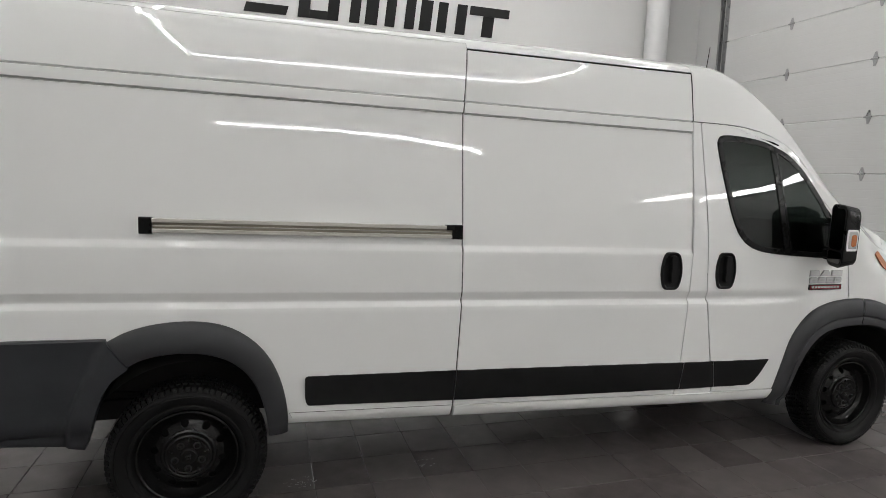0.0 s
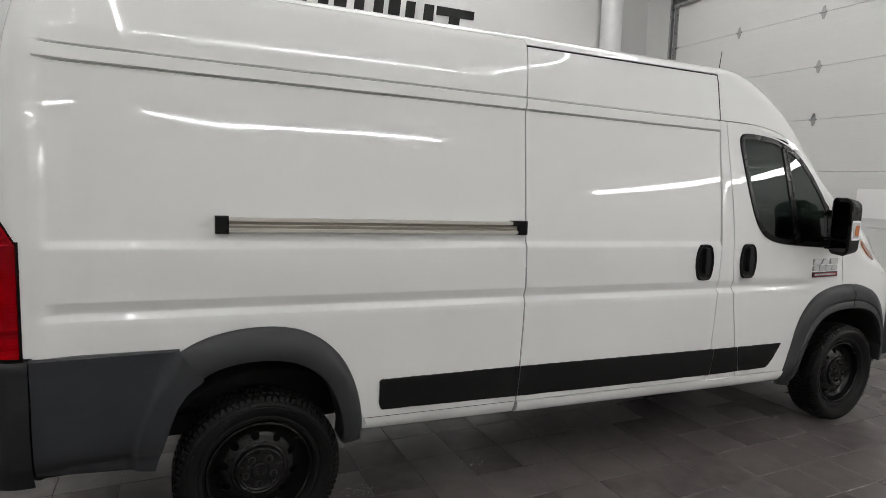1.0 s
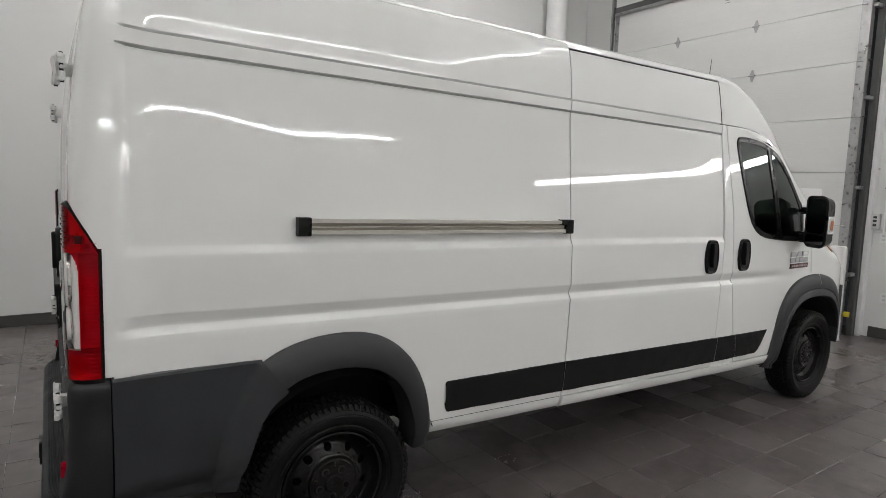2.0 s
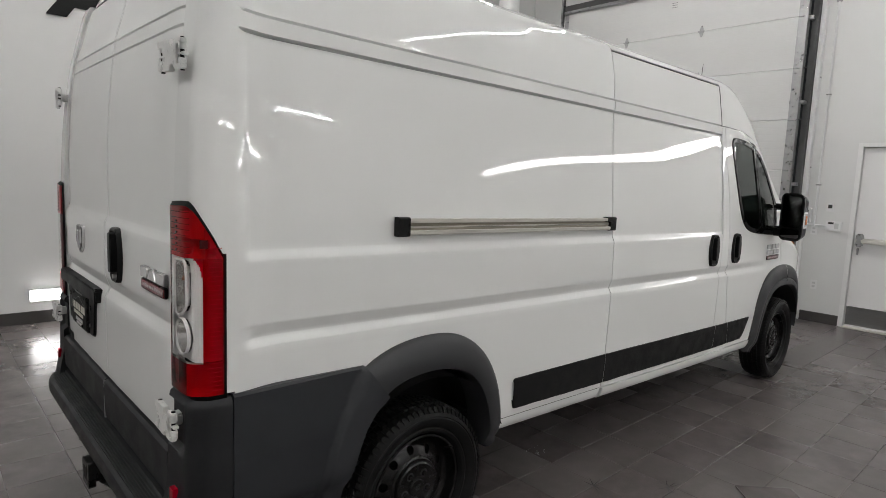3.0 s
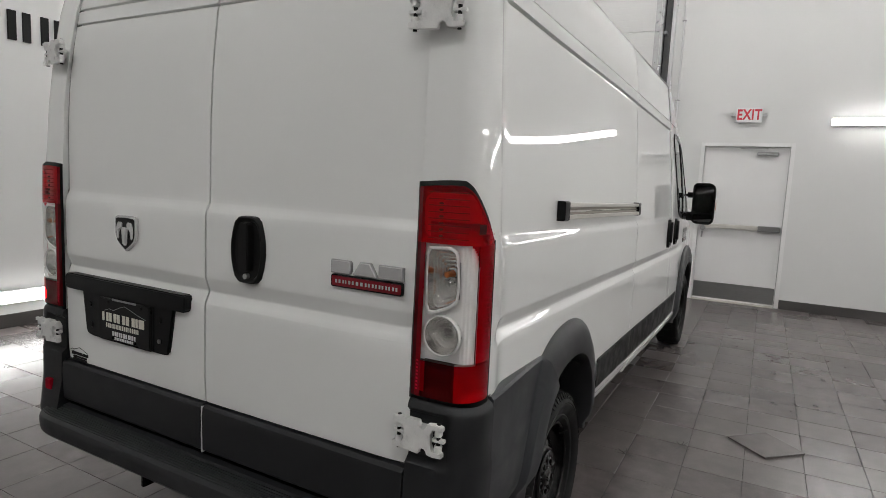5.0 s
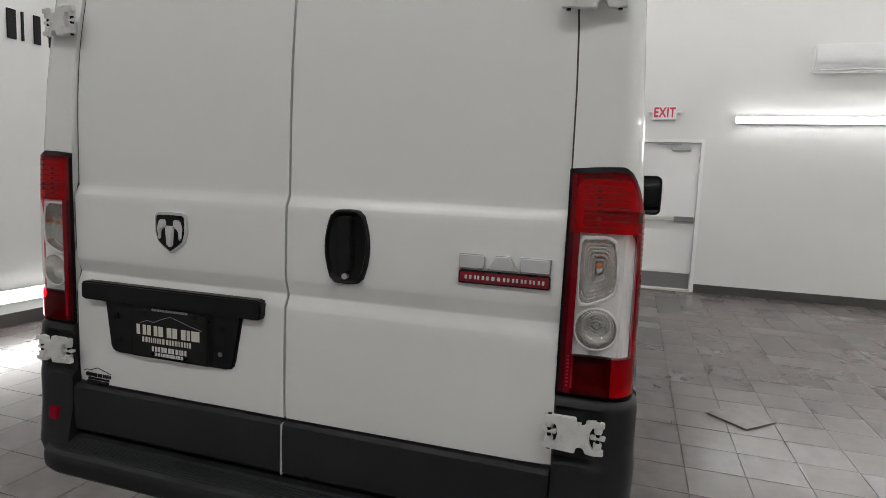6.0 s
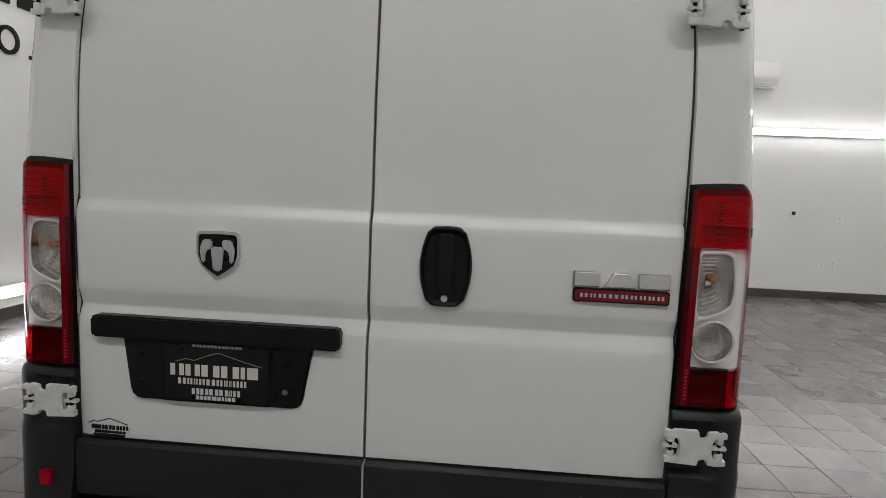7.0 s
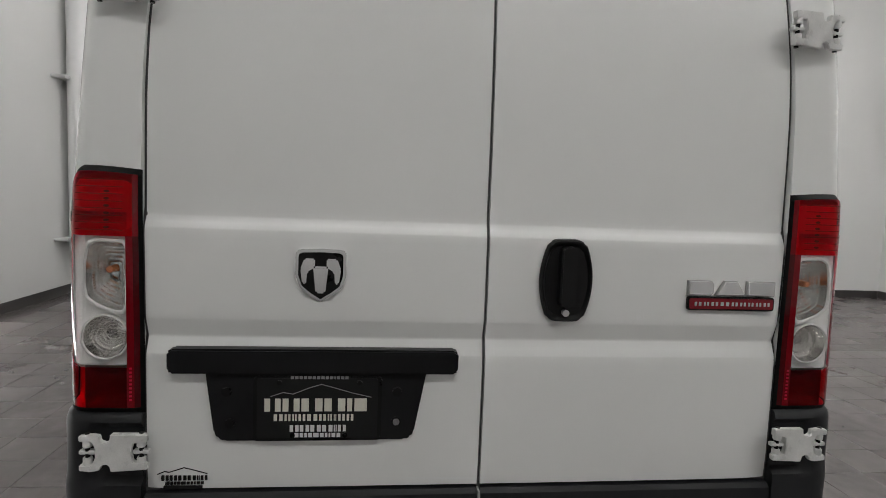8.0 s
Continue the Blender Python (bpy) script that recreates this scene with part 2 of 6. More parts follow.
def prism(poly, axis, a, b, bevel=0.0, seg=2, bm=None):
    """A flat outline (two coordinates in the order of the remaining axes) pulled from a to b along an axis."""
    made = bmesh.new()
    def place(p, d):
        q = list(p)
        q.insert("xyz".index(axis), d)
        return q
    lo, hi = [made.verts.new(place(p, a)) for p in poly], [made.verts.new(place(p, b)) for p in poly]
    made.faces.new(lo)
    made.faces.new(hi[::-1])
    for k in range(len(poly)):
        made.faces.new((lo[k - 1], lo[k], hi[k], hi[k - 1]))
    bmesh.ops.recalc_face_normals(made, faces=made.faces)
    if bevel:
        bmesh.ops.bevel(made, geom=made.edges[:], offset=bevel, segments=seg, affect="EDGES", clamp_overlap=True)
    return join(bm, made)


def tube(a, b, radius, n=16, radius2=None, bm=None, bevel=0.0):
    """A round bar from a to b."""
    a, b = Vector(a), Vector(b)
    made = bmesh.new()
    bmesh.ops.create_cone(made, cap_ends=True, segments=n, radius1=radius, radius2=radius if radius2 is None else radius2, depth=(b - a).length)
    if bevel:
        bmesh.ops.bevel(made, geom=[e for e in made.edges if not (abs(e.verts[0].co.z - e.verts[1].co.z) > 1e-6)], offset=bevel, segments=2, affect="EDGES", clamp_overlap=True)
    turn = (b - a).to_track_quat("Z", "Y").to_matrix().to_4x4()
    bmesh.ops.transform(made, matrix=Matrix.Translation((a + b) / 2) @ turn, verts=made.verts)
    return join(bm, made)


def rounded(y0, y1, z0, z1, r, n=5):
    """Outline of a rounded rectangle; r is one radius or four (from the first corner round)."""
    rs = r if isinstance(r, tuple) else (r,) * 4
    out = []
    for (cy, cz, a0), q in zip(((y0, z0, 180), (y1, z0, 270), (y1, z1, 0), (y0, z1, 90)), rs):
        oy, oz = cy + (q if cy == min(y0, y1) else -q), cz + (q if cz == z0 else -q)
        for k in range(n + 1):
            a = radians(a0 + 90 * k / n)
            out.append((oy + q * math.cos(a), oz + q * math.sin(a)))
    return out


def revolve(profile, centre, n=64, axis="y"):
    """Verts and faces of an outline of (radius, along) turned round an axis."""
    verts, faces = [], []
    for k in range(n):
        a = 2 * math.pi * k / n
        for r, h in profile:
            verts.append((centre[0] + r * math.cos(a), centre[1] + h, centre[2] + r * math.sin(a)))
    w = len(profile)
    for k in range(n):
        for j in range(w - 1):
            a, b = k * w + j, (k + 1) % n * w + j
            faces.append((a, a + 1, b + 1, b))
    return verts, faces


def sheet(grid, skip=None, flange=None):
    """Verts and faces of a grid of points. flange: (vector for each border point) folds the border away."""
    rows, cols = len(grid), len(grid[0])
    verts = [p for row in grid for p in row]
    faces = []
    for i in range(rows - 1):
        for j in range(cols - 1):
            if skip and skip(i, j):
                continue
            a = i * cols + j
            faces.append((a, a + 1, a + cols + 1, a + cols))
    return verts, faces


def inside(x, z, poly):
    hit = False
    for (x1, z1), (x2, z2) in zip(poly, poly[1:] + poly[:1]):
        if (z1 > z) != (z2 > z) and x < x1 + (z - z1) / (z2 - z1) * (x2 - x1):
            hit = not hit
    return hit


def curve_at(knots, v):
    return float(np.interp(v, [k[0] for k in knots], [k[1] for k in knots]))


def soft(a, b, v):
    q = min(max((v - a) / (b - a), 0.0), 1.0)
    return q * q * (3 - 2 * q)


def resample(points, n):
    pts = [Vector(p) for p in points]
    d = [0.0]
    for p, q in zip(pts, pts[1:]):
        d.append(d[-1] + (q - p).length)
    return [(float(np.interp(s, d, [p[0] for p in pts])), float(np.interp(s, d, [p[1] for p in pts]))) for s in np.linspace(0, d[-1], n)]


def smooth_line(points, n, rounds=2):
    """An open line through about these points with its corners cut."""
    pts = [tuple(p) for p in points]
    for _ in range(rounds):
        out = [pts[0]]
        for p, q in zip(pts, pts[1:]):
            out += [(0.75 * p[0] + 0.25 * q[0], 0.75 * p[1] + 0.25 * q[1]), (0.25 * p[0] + 0.75 * q[0], 0.25 * p[1] + 0.75 * q[1])]
        pts = out + [pts[-1]]
    return resample(pts, n)


def thing(name, label, category, group="", kind="", at=(0, 0, 0)):
    ob = new(name)
    ob.empty_display_size = 0.1
    ob.location = at
    return tagged(ob, label, category, group, kind)


# ---- the room ----
X0, X1, Y0, Y1, H = -7.5, 7.86, -8.5, 4.35, 5.6
GX = 7.60                                   # inner face of the sectional door
GY0, GY1, GZ = -0.12, 3.5, 5.0              # its opening


def setting(name, bm, material, label, category):
    return tagged(part(name, bm, material, smooth=False), label, category, kind="structure")


slab = setting("floor", box((X0 - 0.3, Y0 - 0.3, -0.30), (X1 + 0.4, Y1 + 0.3, -0.006)), GROUT, "dark taupe porcelain tile floor with thin grout joints", "floor")
setting("wall_north", box((X0 - 0.25, Y1, -0.006), (X1 + 0.4, Y1 + 0.25, H)), WALL, "plain white painted wall with dark lettering", "wall")
setting("wall_south", box((X0 - 0.25, Y0 - 0.25, -0.006), (X1 + 0.4, Y0, H)), WALL, "plain white painted wall", "wall")
setting("wall_west", box((X0 - 0.25, Y0, -0.006), (X0, Y1, H)), WALL, "plain white painted wall", "wall")
DY0, DY1, DZ = -1.900, -0.748, 2.232           # exit door with its frame
bm = box((X1, Y0, -0.006), (X1 + 0.25, DY0, H))
box((X1, DY1, -0.006), (X1 + 0.25, GY0 - 0.02, H), bm=bm)
box((X1, DY0, DZ), (X1 + 0.25, DY1, H), bm=bm)
box((X1, GY1 + 0.02, -0.006), (X1 + 0.25, Y1, H), bm=bm)
box((X1, GY0 - 0.02, GZ), (X1 + 0.25, GY1 + 0.02, H), bm=bm)
setting("wall_east", bm, WALL, "white painted wall with garage door and exit door", "wall")
setting("ceiling", box((X0 - 0.25, Y0 - 0.25, H), (X1 + 0.4, Y1 + 0.25, H + 0.2)), CEILING, "plain white ceiling", "ceiling")
bm = box((X0, Y1 - 0.012, 0), (X1, Y1, 0.125), 0.002)
box((X0, Y0, 0), (X1, Y0 + 0.012, 0.125), 0.002, bm=bm)
box((X0, Y0 + 0.013, 0), (X0 + 0.012, Y1 - 0.013, 0.125), 0.002, bm=bm)
box((X1 - 0.012, Y0 + 0.013, 0), (X1, DY0 - 0.004, 0.125), 0.002, bm=bm)
box((X1 - 0.012, DY1 + 0.004, 0), (X1, GY0 - 0.2, 0.125), 0.002, bm=bm)
setting("baseboard", bm, BASEBOARD, "dark tile baseboard along the walls", "baseboard")


def led_bar(a, b, width, material, label, up=None):
    """A linear lamp from a to b: a white channel and its glowing lens."""
    a, b = Vector(a), Vector(b)
    ob = thing("linear_light", label, "light", "linear lights")
    ob.location = (a + b) / 2
    h = (b - a).length / 2
    lens = part("lens", box((-h, -width / 2, -0.012), (h, width / 2, 0.003), 0.005), material, ob)
    cap = part("channel", box((-h - 0.01, -width / 2 - 0.006, 0.0035), (h + 0.01, width / 2 + 0.006, 0.058), 0.004), FIXTURE, ob)
    d = (b - a).normalized()
    z = -Vector(up)
    y = z.cross(d)
    ob.rotation_mode = "QUATERNION"
    ob.rotation_quaternion = Matrix((d, y, z)).transposed().to_quaternion()
    return ob


# wall lamps, the ring of lamps under the ceiling, and an added west column
for k in range(2):
    led_bar((X1 - 0.06, -2.27 - 2.46 * k, 2.503), (X1 - 0.06, -4.715 - 2.46 * k, 2.503), 0.085, LED_W, "long white linear lamp mounted along the wall", (-1, 0, 0))
    led_bar((0.45 + 2.46 * k, Y0 + 0.06, 3.2), (2.89 + 2.46 * k, Y0 + 0.06, 3.2), 0.018, LED_S, "long white linear lamp mounted along the wall", (0, 1, 0))
    led_bar((0.28 + 2.46 * k, Y1 - 0.06, 0.29), (2.72 + 2.46 * k, Y1 - 0.06, 0.29), 0.105, LED_L, "long white linear lamp low on the wall", (0, -1, 0))
CZ = H - 0.1
for k in range(2):
    for y in (-6.6, 2.6):
        led_bar((0.30 + 2.7 * k, y, CZ), (2.96 + 2.7 * k, y, CZ), 0.048, LED_C, "long white linear lamp under the ceiling, out of view", (0, 0, -1))
for k in range(3):
    # The column at x -3.8 is unseen fill, added to brighten the van's rear.
    for x, led in ((0.22, LED_M), (5.72, LED_E), (-3.8, LED_FILL)):
        led_bar((x, -6.5 + 3.05 * k, CZ), (x, -3.50 + 3.05 * k, CZ), 0.032, led, "long white linear lamp under the ceiling, out of view", (0, 0, -1))

# ---- the van: shape functions ----
VY = -0.04                                  # its centre line
van = thing("cargo_van", "white high-roof cargo van with black steel wheels", "van", at=(0, VY, 0))

RAKE = ((0.45, 0.037), (0.62, 0.030), (0.80, 0.024), (1.08, 0.0195), (1.38, 0.0145), (2.03, 0.0105), (2.09, 0.0095), (2.34, 0.004), (2.48, 0.004))
HALF = ((0.516, 0.915), (0.527, 0.932), (0.555, 0.945), (0.60, 0.952), (0.75, 0.957), (0.95, 0.958), (1.10, 0.957), (1.36, 0.9552), (1.42, 0.9532), (1.48, 0.9504), (1.52, 0.9482), (1.56, 0.9458), (1.62, 0.9421), (1.70, 0.9373), (1.78, 0.9329), (1.85, 0.9293), (1.94, 0.9246),
        (2.03, 0.9194), (2.085, 0.9160), (2.16, 0.9055), (2.24, 0.890), (2.30, 0.871), (2.34, 0.852), (2.37, 0.829), (2.395, 0.79), (2.42, 0.72), (2.44, 0.60),
        (2.455, 0.42), (2.465, 0.22), (2.47, 0.0))
# upper outline of the cab and the seam over its doors, z over x
TOP = ((3.60, 2.4556), (3.72, 2.455), (3.80, 2.448), (3.92, 2.408), (4.08, 2.312), (4.24, 2.192), (4.39, 2.066), (4.56, 1.918), (4.81, 1.71), (5.02, 1.56), (5.18, 1.485), (5.4, 1.40), (5.65, 1.26), (5.85, 1.05), (5.93, 0.80))
CAB_SEAM = ((3.60, 2.0515), (3.75, 2.0515), (3.92, 2.046), (4.03, 2.032), (4.13, 2.012), (4.295, 1.953), (4.40, 1.872), (4.51, 1.772), (4.72, 1.600), (4.90, 1.475), (5.1, 1.36), (5.4, 1.27), (5.65, 1.14), (5.85, 0.95), (5.93, 0.72))
SEAM_LEVEL = 2.086
TOP, CAB_SEAM = smooth_line(TOP, 120), smooth_line(CAB_SEAM, 120)


def rake(x, z0):
    return z0 - max(x, 0.0) * curve_at(RAKE, z0)


def height(x, z0):
    """Where the level z0 of the rear end lies at x: the lines fall to the front, and the cab folds down."""
    z = rake(x, z0)
    if x > 3.6:
        t, s = curve_at(TOP, x), curve_at(CAB_SEAM, x)
        b = min(1.25, s - 0.2) - 0.04
        zs, full = rake(x, SEAM_LEVEL), rake(x, 2.47)
        if z > zs:
            z = s + (z - zs) * (t - s) / (full - zs)
        elif z > b:
            z = b + (z - b) * (s - b) / (zs - b)
    return z


def ramp_up(a, b, v):
    return min(max((v - a) / (b - a), 0.0), 1.0)


def section(x, z0):
    """Half width of the straight body at the level z0, with its folds."""
    y = curve_at(HALF, z0)
    rear = soft(0.13, 0.19, x)
    y += 0.030 * (1 - soft(0.11, 0.27, x)) - 0.022 * ramp_up(3.66, 5.0, x)
    front = curve_at(SLIDE_FRONT, rake(3.6, z0))
    ahead = 1 - soft(front - 0.003, front + 0.003, x)
    sill = 1 - soft(4.2, 4.6, x)
    y -= 0.007 * soft(1.5, 2.0, z0) * soft(0.15, 0.8, x)
    y -= 0.018 * rear * sill * ramp_up(1.078, 1.106, z0) * (1 - ramp_up(1.106, 1.150, z0))
    y -= 0.014 * soft(0.150, 0.176, x) * ahead * ramp_up(1.349, 1.380, z0) * (1 - ramp_up(2.020, 2.032, z0)) * (1 - 0.5 * soft(1.5, 2.0, z0))
    groove = max(0.0, 1 - abs(z0 - 2.028) / 0.0055) + 0.9 * max(0.0, 1 - abs(z0 - 2.086) / 0.0055)
    y -= 0.020 * groove * soft(0.150, 0.176, x) * ahead
    y -= 0.006 * soft(0.10, 0.16, x) * ahead * ramp_up(2.084, 2.092, z0) * (1 - soft(2.30, 2.36, z0))
    if 1.4 < x and z0 > 1.44:
        q = min(z0, 1.80) - 1.44
        cab = soft(3.50, 3.66, x)
        d = min(max(z0 - 1.80, 0.0), 0.18 + 0.12 * cab)
        bow = 0.080 * q * q + 0.0576 * d * (1 - (1 - cab) * d / 0.36)
        y -= bow * soft(1.4, 3.5, x) * (1 - soft(2.2, 2.4, z0))
    if x > 4.2:
        y -= 0.05 * soft(4.2, 5.2, x) * soft(1.25, 1.9, z0)
    if x > 5.15:
        y -= 0.30 * ((x - 5.15) / 0.78) ** 2.2
    return y


def level_flat(x, z):
    """The level of the straight body that lies at height z."""
    z0 = z
    for _ in range(5):
        z0 = z + x * curve_at(RAKE, z0)
    return z0


def half(x, z0):
    """Half width at the level z0: the cab's doors keep on in the plane of the body, whatever folds over them."""
    y = section(x, z0)
    if 3.6 < x < 5.3 and z0 > 1.1:
        low = min(z0, SEAM_LEVEL)
        more = section(x, level_flat(x, height(x, low))) - section(x, low)
        y += more * (1 - soft(SEAM_LEVEL, 2.40, z0)) * (1 - soft(4.9, 5.3, x))
    return y


REAR = ((0.50, -0.002), (0.74, -0.004), (0.80, -0.009), (1.055, -0.010), (1.087, -0.008), (1.125, 0.009), (1.128, 0.009), (1.172, -0.006), (1.185, -0.007), (1.367, -0.007),
        (1.388, -0.005), (1.417, 0.010), (1.43, 0.011), (1.62, 0.012), (1.72, 0.015), (1.82, 0.020), (1.92, 0.028), (2.028, 0.0405), (2.0405, 0.0428), (2.045, 0.0560), (2.0495, 0.0436), (2.07, 0.0465), (2.0955, 0.0500), (2.100, 0.0640), (2.1045, 0.0515), (2.13, 0.0565),
        (2.20, 0.078), (2.34, 0.111), (2.42, 0.146), (2.47, 0.19))
PILLAR = ((0.50, -0.002), (1.5, 0.002), (1.75, 0.013), (1.92, 0.029), (2.10, 0.055), (2.34, 0.106), (2.42, 0.135), (2.47, 0.19))
EDGE = ((0.5, 0.806), (0.74, 0.806), (1.12, 0.807), (1.42, 0.810), (1.72, 0.808), (1.86, 0.803), (2.1, 0.783), (2.3, 0.74), (2.36, 0.71))


def corner(u, z, out=0.0):
    """A point of the rear corner: u 0 to 1 on the rear face from the door's edge outward, 1 to 2 round the corner, 2 to 3 on along the side to x 0.2."""
    e, r, w = curve_at(EDGE, z), curve_at(PILLAR, z), half(0.0, z)
    ax, ay = 0.075, 0.060
    if u <= 1:
        x, y, nx, ny = r + 0.004 * u, e + (w - ay - e) * u, -1.0, 0.08
    elif u <= 2:
        a = (u - 1) * math.pi / 2
        c, q = max(math.cos(a), 0.0) ** 0.84, max(math.sin(a), 0.0) ** 0.84
        x, y = r + 0.004 + ax * (1 - c), w - ay + ay * q
        nx, ny = -math.cos(a), math.sin(a)
    else:
        x = r + 0.004 + ax + (0.2 - r - 0.004 - ax) * (u - 2)
        y, nx, ny = half(x, z), 0.0, 1.0
    return x + nx * out, y + ny * out


LEVELS = sorted({round(v, 4) for v in (
    *np.arange(0.61, 1.04, 0.035), 1.05, 1.0765, 1.0795, 1.088, 1.097, 1.104, 1.108, 1.118, 1.130, 1.145, 1.150, 1.154, 1.166, *np.arange(1.18, 1.34, 0.035), 1.335, 1.346, 1.351, 1.360, 1.370, 1.378, 1.383, 1.395, *np.arange(1.42, 2.0, 0.030),
    2.01, 2.0195, 2.0225, 2.028, 2.0335, 2.04, 2.055, 2.068, 2.0775, 2.0805, 2.086, 2.0915, 2.10, 2.11, *np.arange(2.14, 2.32, 0.03), 0.516, 0.527, 0.560, 0.578, 2.32, 2.332)})
SIDES = ((-1, "right"), (1, "left"))


def fold(grid, sign, depth=0.022):
    """Adds a border row and column all round, folded towards the middle of the van."""
    def away(p):
        return (p[0], p[1] - sign * depth, p[2])
    g = [[away(row[0])] + list(row) + [away(row[-1])] for row in grid]
    return [[away(p) for p in g[0]]] + g + [[away(p) for p in g[-1]]]


def side_panel(name, sign, left, right, lo, hi, nx, material, parent, label="", holes=(), levels=None, out=0.0):
    """A panel of the side between two seams, which are given as lines of x over z."""
    rows = [z for z in (levels or LEVELS) if lo < z < hi]
    rows = [lo] + rows + [hi]
    grid = []
    for z0 in rows:
        xa, xb = curve_at(left, z0), curve_at(right, z0)
        for _ in range(3):
            xa, xb = curve_at(left, height(xa, z0)), curve_at(right, height(xb, z0))
        grid.append([(x, sign * (half(x, z0) + out), height(x, z0)) for x in np.linspace(xa, xb, nx)])
    g = fold(grid, sign)
    def skip(i, j):
        c = [g[i][j], g[i + 1][j], g[i][j + 1], g[i + 1][j + 1]]
        x, z = sum(p[0] for p in c) / 4, sum(p[2] for p in c) / 4
        return any(inside(x, z, h) for h in holes)
    verts, faces = sheet(g, skip)
    if sign > 0:
        faces = [f[::-1] for f in faces]
    return finish(name, verts, faces, material, parent, label, angle=50)


# outlines of the wheel arches, x and z
ARCH_R_OUT = ((0.600, 0.926), (0.66, 0.961), (0.74, 0.988), (0.83, 1.003), (0.93, 1.007), (1.03, 0.997), (1.12, 0.966), (1.20, 0.912), (1.27, 0.835), (1.32, 0.735), (1.352, 0.62), (1.365, 0.50), (1.365, 0.435))
ARCH_R_IN = ((0.682, 0.814), (0.73, 0.842), (0.79, 0.858), (0.86, 0.866), (0.94, 0.866), (1.01, 0.855), (1.08, 0.832), (1.14, 0.795), (1.19, 0.740), (1.225, 0.675), (1.25, 0.60), (1.266, 0.52), (1.272, 0.435))
ARCH_F_OUT = ((4.275, 0.345), (4.315, 0.47), (4.355, 0.60), (4.40, 0.755), (4.47, 0.86), (4.56, 0.938), (4.68, 0.982), (4.81, 1.002), (4.95, 1.005), (5.09, 0.99), (5.24, 0.94), (5.36, 0.84), (5.44, 0.68), (5.475, 0.53), (5.485, 0.40))
ARCH_F_IN = ((4.385, 0.325), (4.415, 0.45), (4.46, 0.57), (4.515, 0.672), (4.575, 0.74), (4.64, 0.788), (4.73, 0.816), (4.82, 0.827), (4.95, 0.83), (5.06, 0.822), (5.18, 0.79), (5.28, 0.72), (5.35, 0.62), (5.38, 0.50), (5.39, 0.40))
HOLE_R = [((a[0] + b[0]) / 2, (a[1] + b[1]) / 2) for a, b in zip(ARCH_R_OUT, ARCH_R_IN)] + [(1.31, 0.30), (0.45, 0.30), (0.45, 0.50), (0.50, 0.70), (0.58, 0.83)]
HOLE_F = [((a[0] + b[0]) / 2, (a[1] + b[1]) / 2) for a, b in zip(ARCH_F_OUT, ARCH_F_IN)] + [(5.43, 0.2), (4.33, 0.2)]

G = 0.0036
SLIDE_REAR = ((0.40, 2.185), (0.68, 2.203), (1.06, 2.219), (1.42, 2.213), (1.98, 2.203), (2.33, 2.232))
SLIDE_FRONT = ((0.40, 3.558), (0.65, 3.588), (0.98, 3.606), (1.05, 3.609), (1.35, 3.616), (2.0, 3.596), (2.33, 3.588))
DOOR_REAR = ((0.35, 3.850), (0.42, 3.843), (0.63, 3.808), (0.85, 3.770), (1.04, 3.740), (1.41, 3.711), (2.10, 3.645))
DOOR_FRONT = ((0.35, 4.42), (0.60, 4.48), (0.80, 4.62), (0.95, 4.80), (1.00, 4.865), (1.05, 4.858), (1.25, 4.825), (1.45, 4.81), (1.52, 4.785), (1.605, 4.705), (1.735, 4.548), (1.80, 4.475), (1.90, 4.357), (1.953, 4.283), (2.002, 4.13), (2.022, 4.03), (2.037, 3.92), (2.0455, 3.74), (2.0475, 3.68))


def seam(line, d):
    return tuple((z, x + d) for z, x in line)


WINDOW = [(3.764, 1.932), (3.772, 1.966), (3.792, 1.984), (3.845, 1.989), (3.95, 1.986), (4.106, 1.968), (4.19, 1.939), (4.255, 1.917), (4.317, 1.886), (4.39, 1.833), (4.467, 1.765), (4.581, 1.636), (4.64, 1.55),
          (4.672, 1.49), (4.676, 1.38), (4.672, 1.272), (4.60, 1.270), (4.46, 1.279), (4.356, 1.286), (4.22, 1.297), (4.118, 1.311), (4.045, 1.331), (3.994, 1.357), (3.945, 1.398), (3.909, 1.450), (3.873, 1.53), (3.838, 1.64), (3.80, 1.78)]


def shrink(poly, d):
    """An outline moved inward by d (the points run either way round)."""
    area = sum(a[0] * b[1] - b[0] * a[1] for a, b in zip(poly, poly[1:] + poly[:1]))
    s = 1 if area > 0 else -1
    out = []
    for k in range(len(poly)):
        p, q, r = Vector(poly[k - 1]), Vector(poly[k]), Vector(poly[(k + 1) % len(poly)])
        n1, n2 = (q - p).normalized(), (r - q).normalized()
        n = Vector((-(n1.y + n2.y), n1.x + n2.x)).normalized() * s
        out.append((q.x + n.x * d, q.y + n.y * d))
    return out


def level_of(x, z):
    """The level z0 that lies at height z at this x."""
    a, b = 0.40, 2.47
    for _ in range(28):
        m = (a + b) / 2
        a, b = (m, b) if height(x, m) < z else (a, m)
    return a


def on_side(x, z, out=0.0, sign=-1):
    return (x, sign * (half(x, level_of(x, z)) + out), z)


def side_ring(name, sign, outer, inner, profile, material, parent, label="", closed=True):
    """A moulding on the side between two outlines; profile: (share of the way in, distance from the body)."""
    n = len(outer)
    grid = [[on_side(a[0] + (b[0] - a[0]) * f, a[1] + (b[1] - a[1]) * f, o, sign) for f, o in profile] for a, b in zip(outer, inner)]
    if closed:
        grid.append(grid[0])
    verts, faces = sheet(grid)
    if sign > 0:
        faces = [f[::-1] for f in faces]
    return finish(name, verts, faces, material, parent, label)


